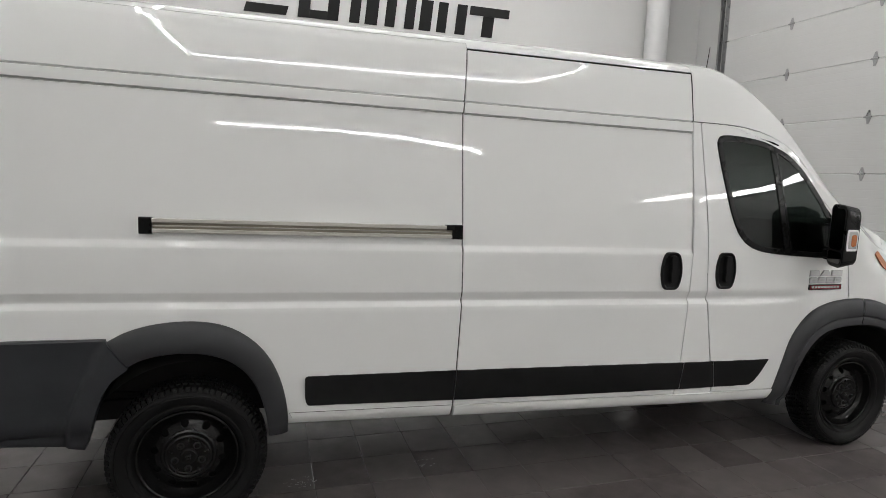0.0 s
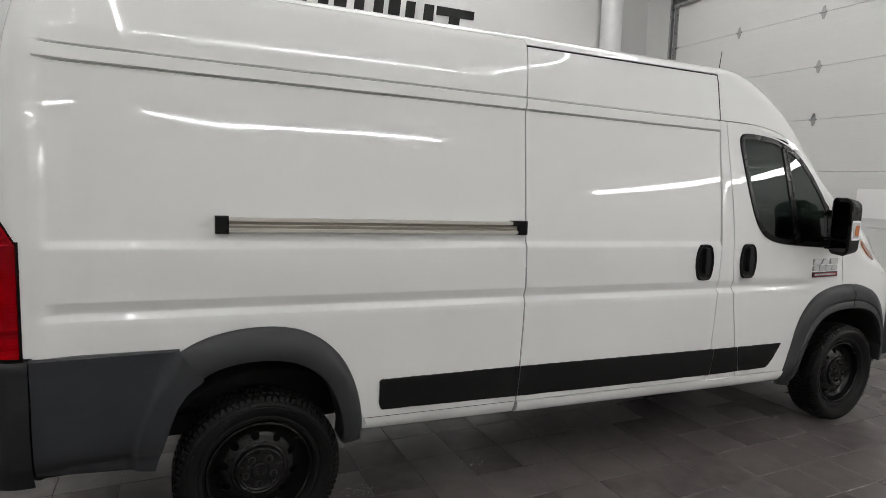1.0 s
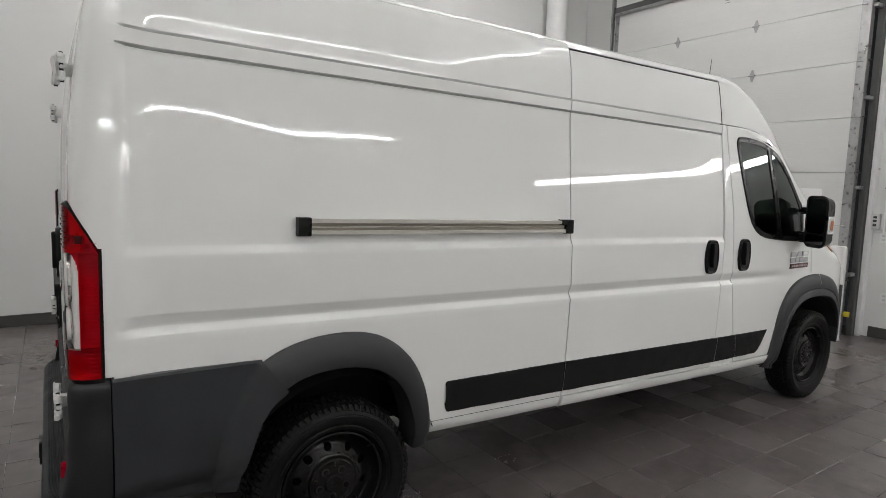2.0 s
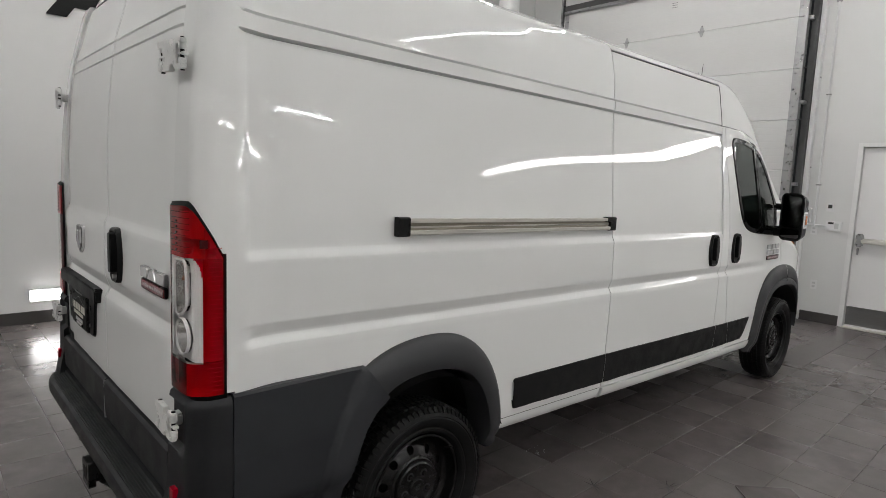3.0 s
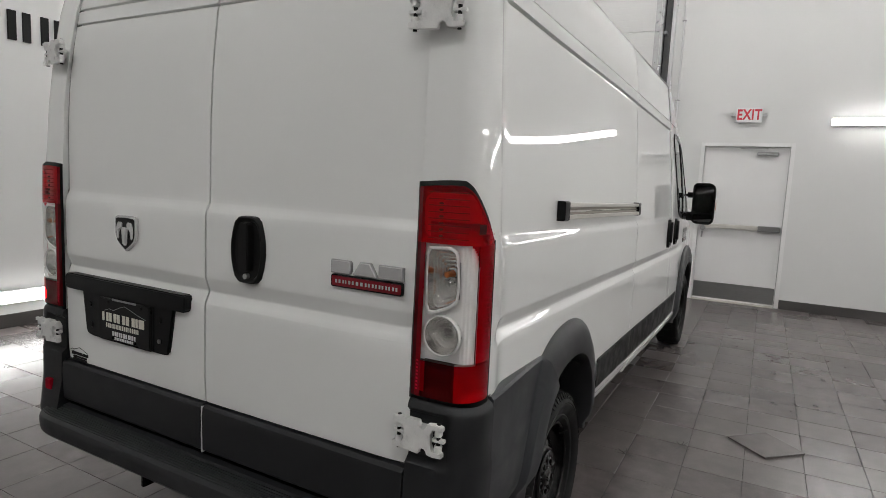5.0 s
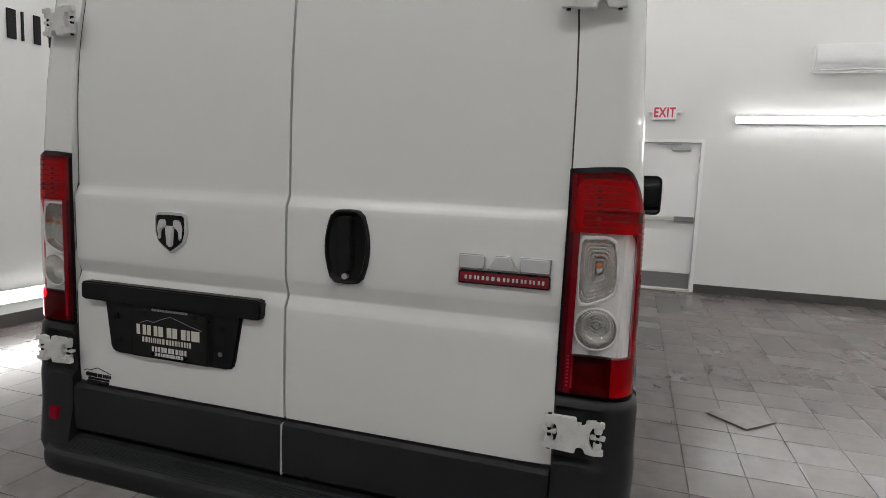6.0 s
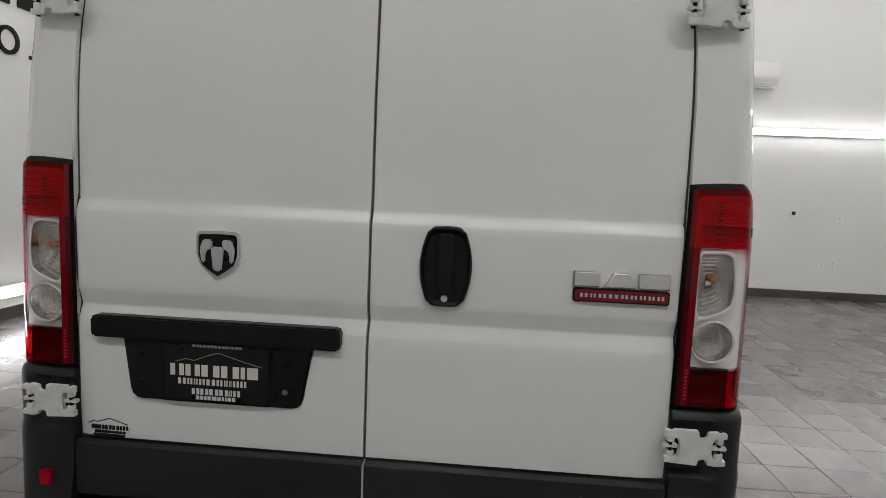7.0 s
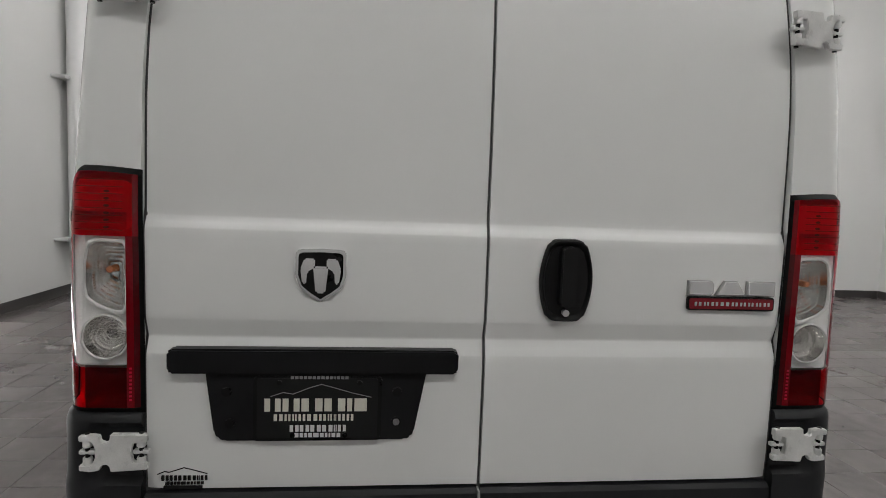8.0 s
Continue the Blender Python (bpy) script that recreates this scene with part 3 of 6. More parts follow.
def side_fill(name, sign, poly, out, material, parent, label="", thick=0.006, bevel=0.0015):
    """A plate that lies on the side within an outline."""
    bm = bmesh.new()
    top = [bm.verts.new(on_side(x, z, out, sign)) for x, z in poly]
    low = [bm.verts.new(on_side(x, z, out - thick, sign)) for x, z in poly]
    bm.faces.new(top)
    bm.faces.new(low[::-1])
    for k in range(len(poly)):
        bm.faces.new((top[k - 1], top[k], low[k], low[k - 1]))
    return part(name, bm, material, parent, label)


# upper edge of the rear lamps over x
LAMP_TOP = ((-0.02, 1.518), (0.006, 1.520), (0.014, 1.505), (0.026, 1.478), (0.042, 1.446), (0.056, 1.420), (0.070, 1.390), (0.080, 1.372), (0.12, 1.370))

# ---- the van: body ----
for sign, where in SIDES:
    # rear quarter with its corner post, from the rear door's edge to the sliding door
    us = [0.02, 0.1, 0.3, 0.5, 0.7, 0.85, 1.0] + list(np.linspace(1.1, 2.0, 8)) + [2.3, 2.55, 2.68, 2.76, 2.84, 2.92, 3.0]
    rows = [z for z in LEVELS if z <= 2.32] + [2.34, 2.355, 2.37]
    grid = []
    for z0 in rows:
        line = []
        for u in us:
            x, y = corner(u, z0)
            line.append((x, sign * y, rake(x, z0)))
        xr = curve_at(SLIDE_REAR, rake(2.2, z0)) - G
        line += [(x, sign * half(x, z0), rake(x, z0)) for x in np.linspace(0.23, xr, 62)]
        grid.append(line)
    g = fold(grid, sign)
    g = [[(row[1][0] + 0.030, row[1][1], row[1][2])] + row[1:] for row in g]
    def cut(i, j, g=g):
        c = [g[i][j], g[i + 1][j], g[i][j + 1], g[i + 1][j + 1]]
        x, z = sum(p[0] for p in c) / 4, sum(p[2] for p in c) / 4
        return inside(x, z, HOLE_R) or (x < 0.118 and z < 0.92) or (x < 0.10 and z < 0.942) or (x < 0.080 and 0.945 < z < min(1.42, curve_at(LAMP_TOP, x) - 0.03) and 2 < j < 20)
    verts, faces = sheet(g, cut)
    finish("quarter_panel", verts, faces if sign < 0 else [f[::-1] for f in faces], PAINT, van, "glossy white rear quarter panel", angle=50)
    # sliding door, post and front door; above them the roof's side
    side_panel("sliding_door", sign, seam(SLIDE_REAR, G), seam(SLIDE_FRONT, -G), 0.581, 2.334, 40, PAINT, van, "glossy white sliding door panel")
    side_panel("door_post", sign, seam(SLIDE_FRONT, 0.3 * G), seam(DOOR_REAR, -G), 0.560, 2.0835, 5, PAINT, van)
    door = side_panel("front_door", sign, seam(DOOR_REAR, G), seam(DOOR_FRONT, -G), 0.581, 2.0835, 56, PAINT, van, "white front door with tinted windows", holes=(shrink(WINDOW, 0.012), HOLE_F),
                      levels=[*np.arange(0.60, 1.05, 0.03), *np.arange(1.06, 1.16, 0.012), *np.arange(1.17, 2.07, 0.022), 2.076])
    side_panel("front_fender", sign, seam(DOOR_FRONT, G), ((0.3, 5.75), (0.8, 5.80), (1.1, 5.68), (1.25, 5.48), (1.4, 5.32), (1.52, 5.16), (1.75, 4.86), (2.04, 4.52), (2.2, 4.33)), 0.540, 2.0835, 26, PAINT, van,
               "white front fender", holes=(HOLE_F,), levels=[*np.arange(0.555, 2.07, 0.035)])
    side_panel("sill", sign, ((0.3, 2.20), (0.6, 2.20)), ((0.3, 4.36), (0.6, 4.36)), 0.516, 0.5765, 40, PAINT, van, "white sill under the doors", levels=[0.520, 0.526, 0.540, 0.556, 0.570], out=0.009)
    # near-black sheet added close behind the seams as their shade
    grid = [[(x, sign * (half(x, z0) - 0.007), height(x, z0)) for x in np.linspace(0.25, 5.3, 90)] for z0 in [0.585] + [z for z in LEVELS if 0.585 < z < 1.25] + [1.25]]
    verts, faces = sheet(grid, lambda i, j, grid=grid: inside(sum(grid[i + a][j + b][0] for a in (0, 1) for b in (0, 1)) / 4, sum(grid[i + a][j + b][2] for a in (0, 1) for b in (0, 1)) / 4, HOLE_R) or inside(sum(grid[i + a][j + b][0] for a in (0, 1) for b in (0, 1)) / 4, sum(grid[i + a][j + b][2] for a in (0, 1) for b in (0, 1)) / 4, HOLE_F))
    finish("seam_shade", verts, faces, SHADOW, van)
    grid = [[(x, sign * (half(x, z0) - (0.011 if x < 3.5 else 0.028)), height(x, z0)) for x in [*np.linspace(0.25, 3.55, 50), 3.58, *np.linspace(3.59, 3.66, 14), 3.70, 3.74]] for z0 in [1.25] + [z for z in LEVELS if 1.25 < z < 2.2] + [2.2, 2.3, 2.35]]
    finish("seam_shade", *sheet(grid), SHADOW, van)

# roof: from the sliding doors' upper edge over the middle, and the cab's cap down to the windscreen
def roof_sheet(name, xs, lo, material, label=""):
    lev = [z for z in (lo, 2.335, 2.345, 2.355, 2.37, 2.385, 2.395, 2.41, 2.42, 2.43, 2.44, 2.4475, 2.455, 2.46, 2.465, 2.468, 2.47) if z >= lo]
    grid = []
    for x in xs:
        line = [(x, -half(x, z), height(x, z)) for z in lev]
        line += [(x, half(x, z), height(x, z)) for z in lev[-2::-1]]
        line = [(x, line[0][1] + 0.02, line[0][2])] + line + [(x, line[-1][1] - 0.02, line[-1][2])]
        grid.append(line)
    verts, faces = sheet(grid)
    return finish(name, verts, [f[::-1] for f in faces], material, van, label, angle=60)


def rear_x(z0):
    return curve_at(REAR, z0)


xs = [0.2, 0.3, *np.linspace(0.5, 2.2, 14), 2.23]
roof_sheet("roof", xs, 2.372, PAINT, "glossy white high roof")
roof_sheet("roof_middle", [2.2301, *np.linspace(2.4, 3.5, 10), 3.587], 2.345, PAINT, "glossy white high roof over the sliding doors")
lev = [2.0885, 2.092, 2.12, 2.16, 2.2, 2.25, 2.3, 2.32, 2.335, 2.345, 2.355, 2.37, 2.385, 2.395, 2.41, 2.42, 2.43, 2.44, 2.4475, 2.455, 2.46, 2.465, 2.468, 2.47]
xs = [3.5875, 3.61, 3.66, *np.linspace(3.72, 4.14, 10), 4.2, *np.linspace(4.255, 5.3, 20)]
grid = []
def cap_x(x, z):
    a = curve_at(SLIDE_FRONT, rake(3.59, z)) + 0.2 * G
    return x if x >= 3.66 else a + (x - 3.5875) / 0.0725 * (3.66 - a)


for x in xs:
    line = [(cap_x(x, z), -half(cap_x(x, z), z), height(cap_x(x, z), z)) for z in lev]
    line += [(p[0], -p[1], p[2]) for p in line[-2::-1]]
    grid.append([(line[0][0], line[0][1] + 0.02, line[0][2])] + line + [(line[-1][0], line[-1][1] - 0.02, line[-1][2])])
verts, faces = sheet(grid, lambda i, j: xs[i] >= 4.2 and 12 <= j < len(grid[0]) - 13)
finish("roof_cap", verts, [f[::-1] for f in faces], PAINT, van, "white roof cap that curves down beside the windscreen", angle=60)
lev = [2.37, 2.395, 2.42, 2.44, 2.455, 2.465, 2.47]
grid = [[(x, -half(x, z), height(x, z)) for z in lev] + [(x, half(x, z), height(x, z)) for z in lev[-2::-1]] for x in np.linspace(4.2, 5.3, 20)]
verts, faces = sheet(grid)
finish("windscreen", verts, [f[::-1] for f in faces], GLASS, van, "tinted windscreen")
lev = [1.2, 1.5, 1.8, 2.1, 2.3, 2.37, 2.42, 2.455, 2.47]
grid = [[(x, -half(x, z), height(x, z)) for z in lev] + [(x, half(x, z), height(x, z)) for z in lev[-2::-1]] for x in np.linspace(5.3, 5.9, 14)]
verts, faces = sheet(grid)
finish("hood", verts, [f[::-1] for f in faces], PAINT, van, "white hood")
part("front_bumper", box((5.62, -0.78, 0.28), (5.92, 0.78, 0.92), 0.09, 4), PLASTIC, van, "dark grey front bumper")
# rear end of the roof over the doors
ys = np.linspace(-1, 1, 25)
rows = []
for z0 in (2.345, 2.37, 2.395, 2.42, 2.44, 2.455, 2.465):
    w = half(0.2, z0)
    rows.append([(0.2 - (0.2 - rear_x(z0)) * math.sqrt(max(0.0, 1 - abs(t) ** 6)), t * w, z0) for t in ys])
rows.append([(0.2, t * 0.2, 2.47) for t in ys])
verts, faces = sheet(rows)
finish("rear_header", verts, [f[::-1] for f in faces], PAINT, van, "white roof edge over the rear doors", angle=60)

# ---- the van: rear doors ----
rear_levels = sorted({round(v, 4) for v in (0.752, *np.arange(0.78, 1.06, 0.04), 1.07, 1.085, 1.089, 1.105, 1.123, 1.127, 1.131, 1.145, 1.165, 1.170, 1.174, 1.185, *np.arange(1.21, 1.35, 0.03), 1.365, 1.385, 1.390, 1.402, 1.415, 1.420, 1.432, *np.arange(1.45, 2.0, 0.05), 2.02, 2.0405, 2.045, 2.0495, 2.06, 2.08, 2.0955, 2.100, 2.1045, 2.12, *np.arange(2.14, 2.33, 0.03), 2.335)})
MID = -0.010


def rear_door(sign):
    def ends(z):
        e = curve_at(EDGE, z) - 0.004
        return (MID - 0.004, -e) if sign < 0 else (MID + 0.004, e)
    grid = []
    for z in rear_levels:
        a, b = ends(z)
        line = []
        for t in np.linspace(0, 1, 30):
            y = a + (b - a) * t
            x = rear_x(z) + 0.008 * max(0.0, (t - 0.86) / 0.14) ** 2.5 + 0.004 * (abs(y) / 0.78) ** 2
            line.append((x, y, z))
        grid.append(line)
    def away(p):
        return (p[0] + 0.02, p[1], p[2])
    g = [[away(row[0])] + row + [away(row[-1])] for row in grid]
    g = [[away(p) for p in g[0]]] + g + [[away(p) for p in g[-1]]]
    verts, faces = sheet(g)
    ob = finish("rear_door", verts, faces if sign < 0 else [f[::-1] for f in faces], PAINT_REAR, van, "closed white rear cargo door", angle=50)
    # dark lower trim of the door
    a, b = ends(0.7)
    ya, yb = min(a, b), max(a, b)
    rows = [(0.575, -0.004), (0.59, -0.022), (0.70, -0.026), (0.735, -0.023), (0.745, -0.012), (0.7455, 0.008)]
    grid = [[(x, y, z) for y in np.linspace(ya + 0.001, yb - 0.0, 8)] for z, x in rows]
    grid = [[(0.018, row[0][1], row[0][2])] + row + [(0.018, row[-1][1], row[-1][2])] for row in grid]
    verts, faces = sheet(grid)
    finish("lower_trim", verts, [f[::-1] for f in faces], PLASTIC, ob, "dark grey plastic trim at the foot of the door")
    return ob


door_r, door_l = rear_door(-1), rear_door(1)
grid = [[(rear_x(z) + 0.016, MID + d, z) for d in (0.03, -0.03)] for z in np.linspace(0.58, 2.33, 60)]
finish("door_seal", *sheet(grid), SEAL_GREY, van)
for sign, where in SIDES:
    grid = [[(max(curve_at(PILLAR, z), rear_x(z) + 0.010) + 0.004, sign * (curve_at(EDGE, z) + d), z) for d in (-0.03, 0.03)] for z in np.linspace(0.6, 2.34, 24)]
    finish("door_seal", *sheet(grid), SEAL, van)
# Unseen near-black board, added to keep the rear door gaps dark.
part("dark_backing", box((0.22, -0.88, 0.55), (0.26, 0.88, 2.25)), SHADOW, van)

# ---- the van: rear lamps ----
def bowl(name, rings, material, parent, facets, label=""):
    """A hollow reflector from rings of points, its cells raised into small pillows where facets allows."""
    n = len(rings[0])
    verts, faces = [p for r in rings for p in r], []
    for j in range(len(rings) - 1):
        for k in range(n):
            a, b = j * n + k, j * n + (k + 1) % n
            cell = (a, b, b + n, a + n)
            if facets(j, k):
                c = [sum(verts[i][q] for i in cell) / 4 for q in range(3)]
                verts.append((c[0] - 0.0035, c[1], c[2]))
                m = len(verts) - 1
                faces += [(cell[q], cell[(q + 1) % 4], m) for q in range(4)]
            else:
                faces.append(cell)
    faces.append(tuple((len(rings) - 1) * n + k for k in range(n)))
    return finish(name, verts, faces, material, parent, label, angle=12)


def even(poly, n):
    return resample(list(poly) + [poly[0]], n + 1)[:-1]


def swell(u):
    """How far the lens stands off the corner: most over the rear face."""
    return 0.004 + (0.005 + 0.007 * soft(0.0, 0.22, u)) * (1 - soft(0.9, 1.6, u))


def rear_lamp(sign):
    lamp = thing("rear_lamp", "tall red and clear rear lamp", "", at=(0, 0, 0))
    lamp.parent = van
    us = [-0.035, 0.03, 0.13, 0.26, 0.40, 0.55, 0.7, 0.85, 1.0] + list(np.linspace(1.1, 2.0, 28)) + [2.03, 2.06, 2.09]
    low = [0.945, 0.959, 0.975, 1.0, 1.03, 1.056, 1.064, 1.10, 1.15, 1.20, 1.25, 1.285, *np.arange(1.293, 1.363, 0.006), 1.365]
    cols, n_low, n_up = [], len(low), 8
    for u in us:
        x0, _ = corner(u, 1.2)
        top = curve_at(LAMP_TOP, x0) + (0.006 * math.sin(min(u, 1) * math.pi / 2) if u < 1 else 0.006)
        zs = low + list(np.linspace(1.365, top, n_up + 1))[1:-1] + [max(top - 0.013, 1.3655), top]
        col = []
        for k, z in enumerate(zs):
            edge = 0 if k in (0, len(zs) - 1) or u in (us[0], us[-1]) else 1
            x, y = corner(u, z, 0.003 if not edge else 0.001 + swell(u))
            col.append((x, sign * y, z))
        cols.append(col)
    n = len(cols[0])
    kinds = {}
    for i in range(len(us) - 1):
        for j in range(n - 1):
            u = (us[i] + us[i + 1]) / 2
            x = corner(u, 1.2)[0]
            if j == 0 or j >= n - 2 or i == 0 or i >= len(us) - 3:
                kind = "rim"
            elif i == 1 or i == len(us) - 4:
                kind = "red_dark" if j < n_low - 1 or i > 1 else "red_edge"
            elif i == 2 and j < n_low - 1:
                kind = "red_edge"
            elif j < 5:
                kind = "red"
            elif j < n_low - 1:
                z = (cols[i][j][2] + cols[i][j + 1][2]) / 2
                round_off = max(0.0, (z - 1.285) / 0.082)
                kind = "clear" if x < 0.004 + 0.025 * math.sqrt(max(0.0, 1 - round_off ** 2)) else "red"
            else:
                kind = "red"
            kinds.setdefault(kind, []).append((i, j))
    for kind, cells in kinds.items():
        verts, faces, index = [], [], {}
        def v(i, j):
            if (i, j) not in index:
                index[i, j] = len(verts)
                verts.append(cols[i][j])
            return index[i, j]
        for i, j in cells:
            f = (v(i, j), v(i + 1, j), v(i + 1, j + 1), v(i, j + 1))
            faces.append(f if sign < 0 else f[::-1])
        name, material, label = {"rim": ("lamp_housing", LAMP_BLACK, "black lamp housing"), "red": ("red_lens", RED_GLASS, "ribbed red lens"), "red_dark": ("dark_lens_edge", RED_DARK, "deep red lens"), "red_edge": ("red_lens_edge", RED_MID, "red lens edge"),
                                 "clear": ("clear_lens", CLEAR_GLASS, "clear lens over a silver reflector")}[kind]
        ob = finish(name, verts, faces, material, lamp, label, angle=30)
        if kind == "clear":
            ob.visible_shadow = False

    def band(name, z0, u0, u1, thick, material, out=0.0022):
        pts = [corner(u, z0, out + swell(u)) for u in np.linspace(u0, u1, 9)]
        grid = [[(x, sign * y, z0 + d) for x, y in pts] for d in (0.0, thick)]
        grid = [[(x + 0.002, y, z) for x, y, z in grid[0]]] + grid
        verts, faces = sheet(grid)
        return finish(name, verts, faces, material, lamp)
    for z in np.arange(0.975, 1.40, 0.0135):
        band("lens_rib", z, 1.72, 1.985, 0.0016, RED_RIB)
    for z in np.arange(1.378, 1.494, 0.0165):
        band("lens_rib", z, 0.30, 1.25, 0.0022, RED_MID)
    for z in np.arange(0.976, 1.052, 0.0095):
        band("lens_dot", z, 0.165, 0.215, 0.0050, RED_RIB)
    for z in np.arange(1.3815, 1.476, 0.0165):
        x, y = corner(0.62, z, 0.0022 + swell(0.62))
        part("bulb_mark", prism([(sign * y + 0.006 * math.cos(a), z + 0.0035 + 0.0032 * math.sin(a)) for a in np.linspace(0, 2 * math.pi, 11)[:-1]], "x", x - 0.0008, x + 0.002), RED_DARK, lamp)
    band("bulb_mark", 1.394, 1.50, 1.70, 0.024, RED_DARK)

    # hollow backs of the red chambers
    def back(name, u0, u1, z0, z1, deep, n=18, material=LAMP_BACK):
        grid = []
        for b in np.linspace(0, 1, n):
            row = []
            for a in np.linspace(0, 1, n):
                u = u0 + (u1 - u0) * a
                top = min(z1, curve_at(LAMP_TOP, corner(u, 1.2)[0]) - 0.012)
                z = z0 + (top - z0) * b
                x, y = corner(u, z, swell(u) - 0.003 - deep * (1 - (2 * a - 1) ** 4) * (1 - (2 * b - 1) ** 4))
                row.append((x, sign * y, z))
            grid.append(row)
        verts, faces = sheet(grid)
        finish(name, verts, faces if sign < 0 else [f[::-1] for f in faces], material, lamp)
    back("chamber_back", 0.03, 1.62, 1.364, 1.535, 0.026, material=CHAMBER)
    back("chamber_back", 1.62, 2.03, 1.364, 1.535, 0.014, material=CHAMBER)
    back("chamber_back", 0.03, 1.05, 0.957, 1.060, 0.026, material=LAMP_DARK)
    back("chamber_back", 1.05, 2.03, 0.957, 1.060, 0.018, material=CHAMBER)
    back("chamber_back", 1.56, 2.03, 1.061, 1.364, 0.014, material=CHAMBER)
    # silvered panel behind the clear lens, open where the two reflectors sink into it
    cy, cz, cr = 0.892, 1.126, 0.0540
    frame_line = [(0.820, 1.337), (0.885, 1.340), (0.904, 1.328), (0.911, 1.29), (0.914, 1.23), (0.909, 1.195), (0.884, 1.176), (0.840, 1.158), (0.822, 1.158), (0.813, 1.176), (0.811, 1.25), (0.812, 1.324)]
    frame_line = even([(y * 0.97 + 0.052, z + 0.021) for y, z in frame_line], 60)
    mid = (0.889, 1.273)
    def grow(f, x):
        return [(x + 0.002, sign * (mid[0] + (y - mid[0]) * f), mid[1] + (z - mid[1]) * f) for y, z in frame_line]
    hole = [(mid[0] + (y - mid[0]) * 0.90, mid[1] + (z - mid[1]) * 0.92) for y, z in frame_line]
    uu, zz = [0.03, *np.linspace(0.08, 1.0, 34), *np.linspace(1.05, 1.56, 20)], np.linspace(1.0565, 1.364, 78)
    pts = [[corner(u, z, -0.004 if u < 1 else -0.004 + 0.0006 * math.cos((u - 1) * 56) * soft(1.0, 1.15, u)) for u in uu] for z in zz]
    grid = [[(x, sign * y, z) for x, y in row] for row, z in zip(pts, zz)]
    def gone(i, j):
        y, z = sum(abs(grid[i + a][j + b][1]) for a in (0, 1) for b in (0, 1)) / 4, (zz[i] + zz[i + 1]) / 2
        return math.hypot(y - cy, z - cz) < cr - 0.003 or (inside(y, z, hole) and grid[i][j][0] < 0.02)
    verts, faces = sheet(grid, gone)
    finish("lamp_panel", verts, faces if sign < 0 else [f[::-1] for f in faces], LAMP_PANEL, lamp, "silvered panel behind the lens")
    # turn lamp: rounded frame and a deep faceted bowl with an amber bulb
    rings = [grow(1.0, -0.004), grow(0.985, -0.0090), grow(0.95, -0.0105), grow(0.91, -0.0100), grow(0.88, -0.006)]
    verts, faces = sheet([list(r) + [r[0]] for r in rings])
    finish("turn_lamp_frame", verts, faces, CLEAR_LENS, lamp, "pale rounded lamp frame")
    rings = [grow(f, x) for f, x in ((0.885, -0.006), (0.86, 0.006), (0.82, 0.018), (0.74, 0.027), (0.64, 0.034), (0.53, 0.040), (0.41, 0.044), (0.28, 0.047), (0.13, 0.049))]
    bowl("turn_lamp_reflector", rings, REFLECTOR, lamp, lambda j, k: j >= 2 or (j >= 1 and rings[j][k][2] > 1.32), "faceted silver reflector")
    part("turn_bulb", tube((0.056, sign * mid[0], 1.283), (0.014, sign * mid[0], 1.283), 0.0105, 16, 0.0075, bevel=0.003), AMBER, lamp, "amber bulb")
    # reversing lamp: a round bowl with rings of facets
    def ring(r, x, n=34, turn=0.0):
        return [(x + 0.002, sign * cy + r * math.cos(2 * math.pi * (k + turn) / n), cz + r * math.sin(2 * math.pi * (k + turn) / n)) for k in range(n)]
    rings = [ring(cr + 0.001, 0.0), ring(cr + 0.0005, -0.0085), ring(cr - 0.0008, -0.0100), ring(cr - 0.003, -0.0095), ring(cr - 0.004, -0.004)]
    verts, faces = sheet([r + [r[0]] for r in rings])
    finish("reversing_lamp_rim", verts, faces, CLEAR_LENS, lamp, "round pale lamp rim")
    rings = [ring(cr - 0.0038, -0.004), ring(0.047, 0.010), ring(0.043, 0.020), ring(0.038, 0.026, turn=0.5), ring(0.030, 0.031), ring(0.022, 0.034, turn=0.5), ring(0.014, 0.036), ring(0.007, 0.037)]
    bowl("reversing_reflector", rings, REFLECTOR, lamp, lambda j, k: j >= 2, "round reflector with rings of facets")
    part("reversing_bulb", tube((0.044, sign * cy, cz), (0.022, sign * cy, cz), 0.006, 12, 0.004), CLEAR_GLASS, lamp, "clear bulb")
    return lamp


for sign, where in SIDES:
    rear_lamp(sign)

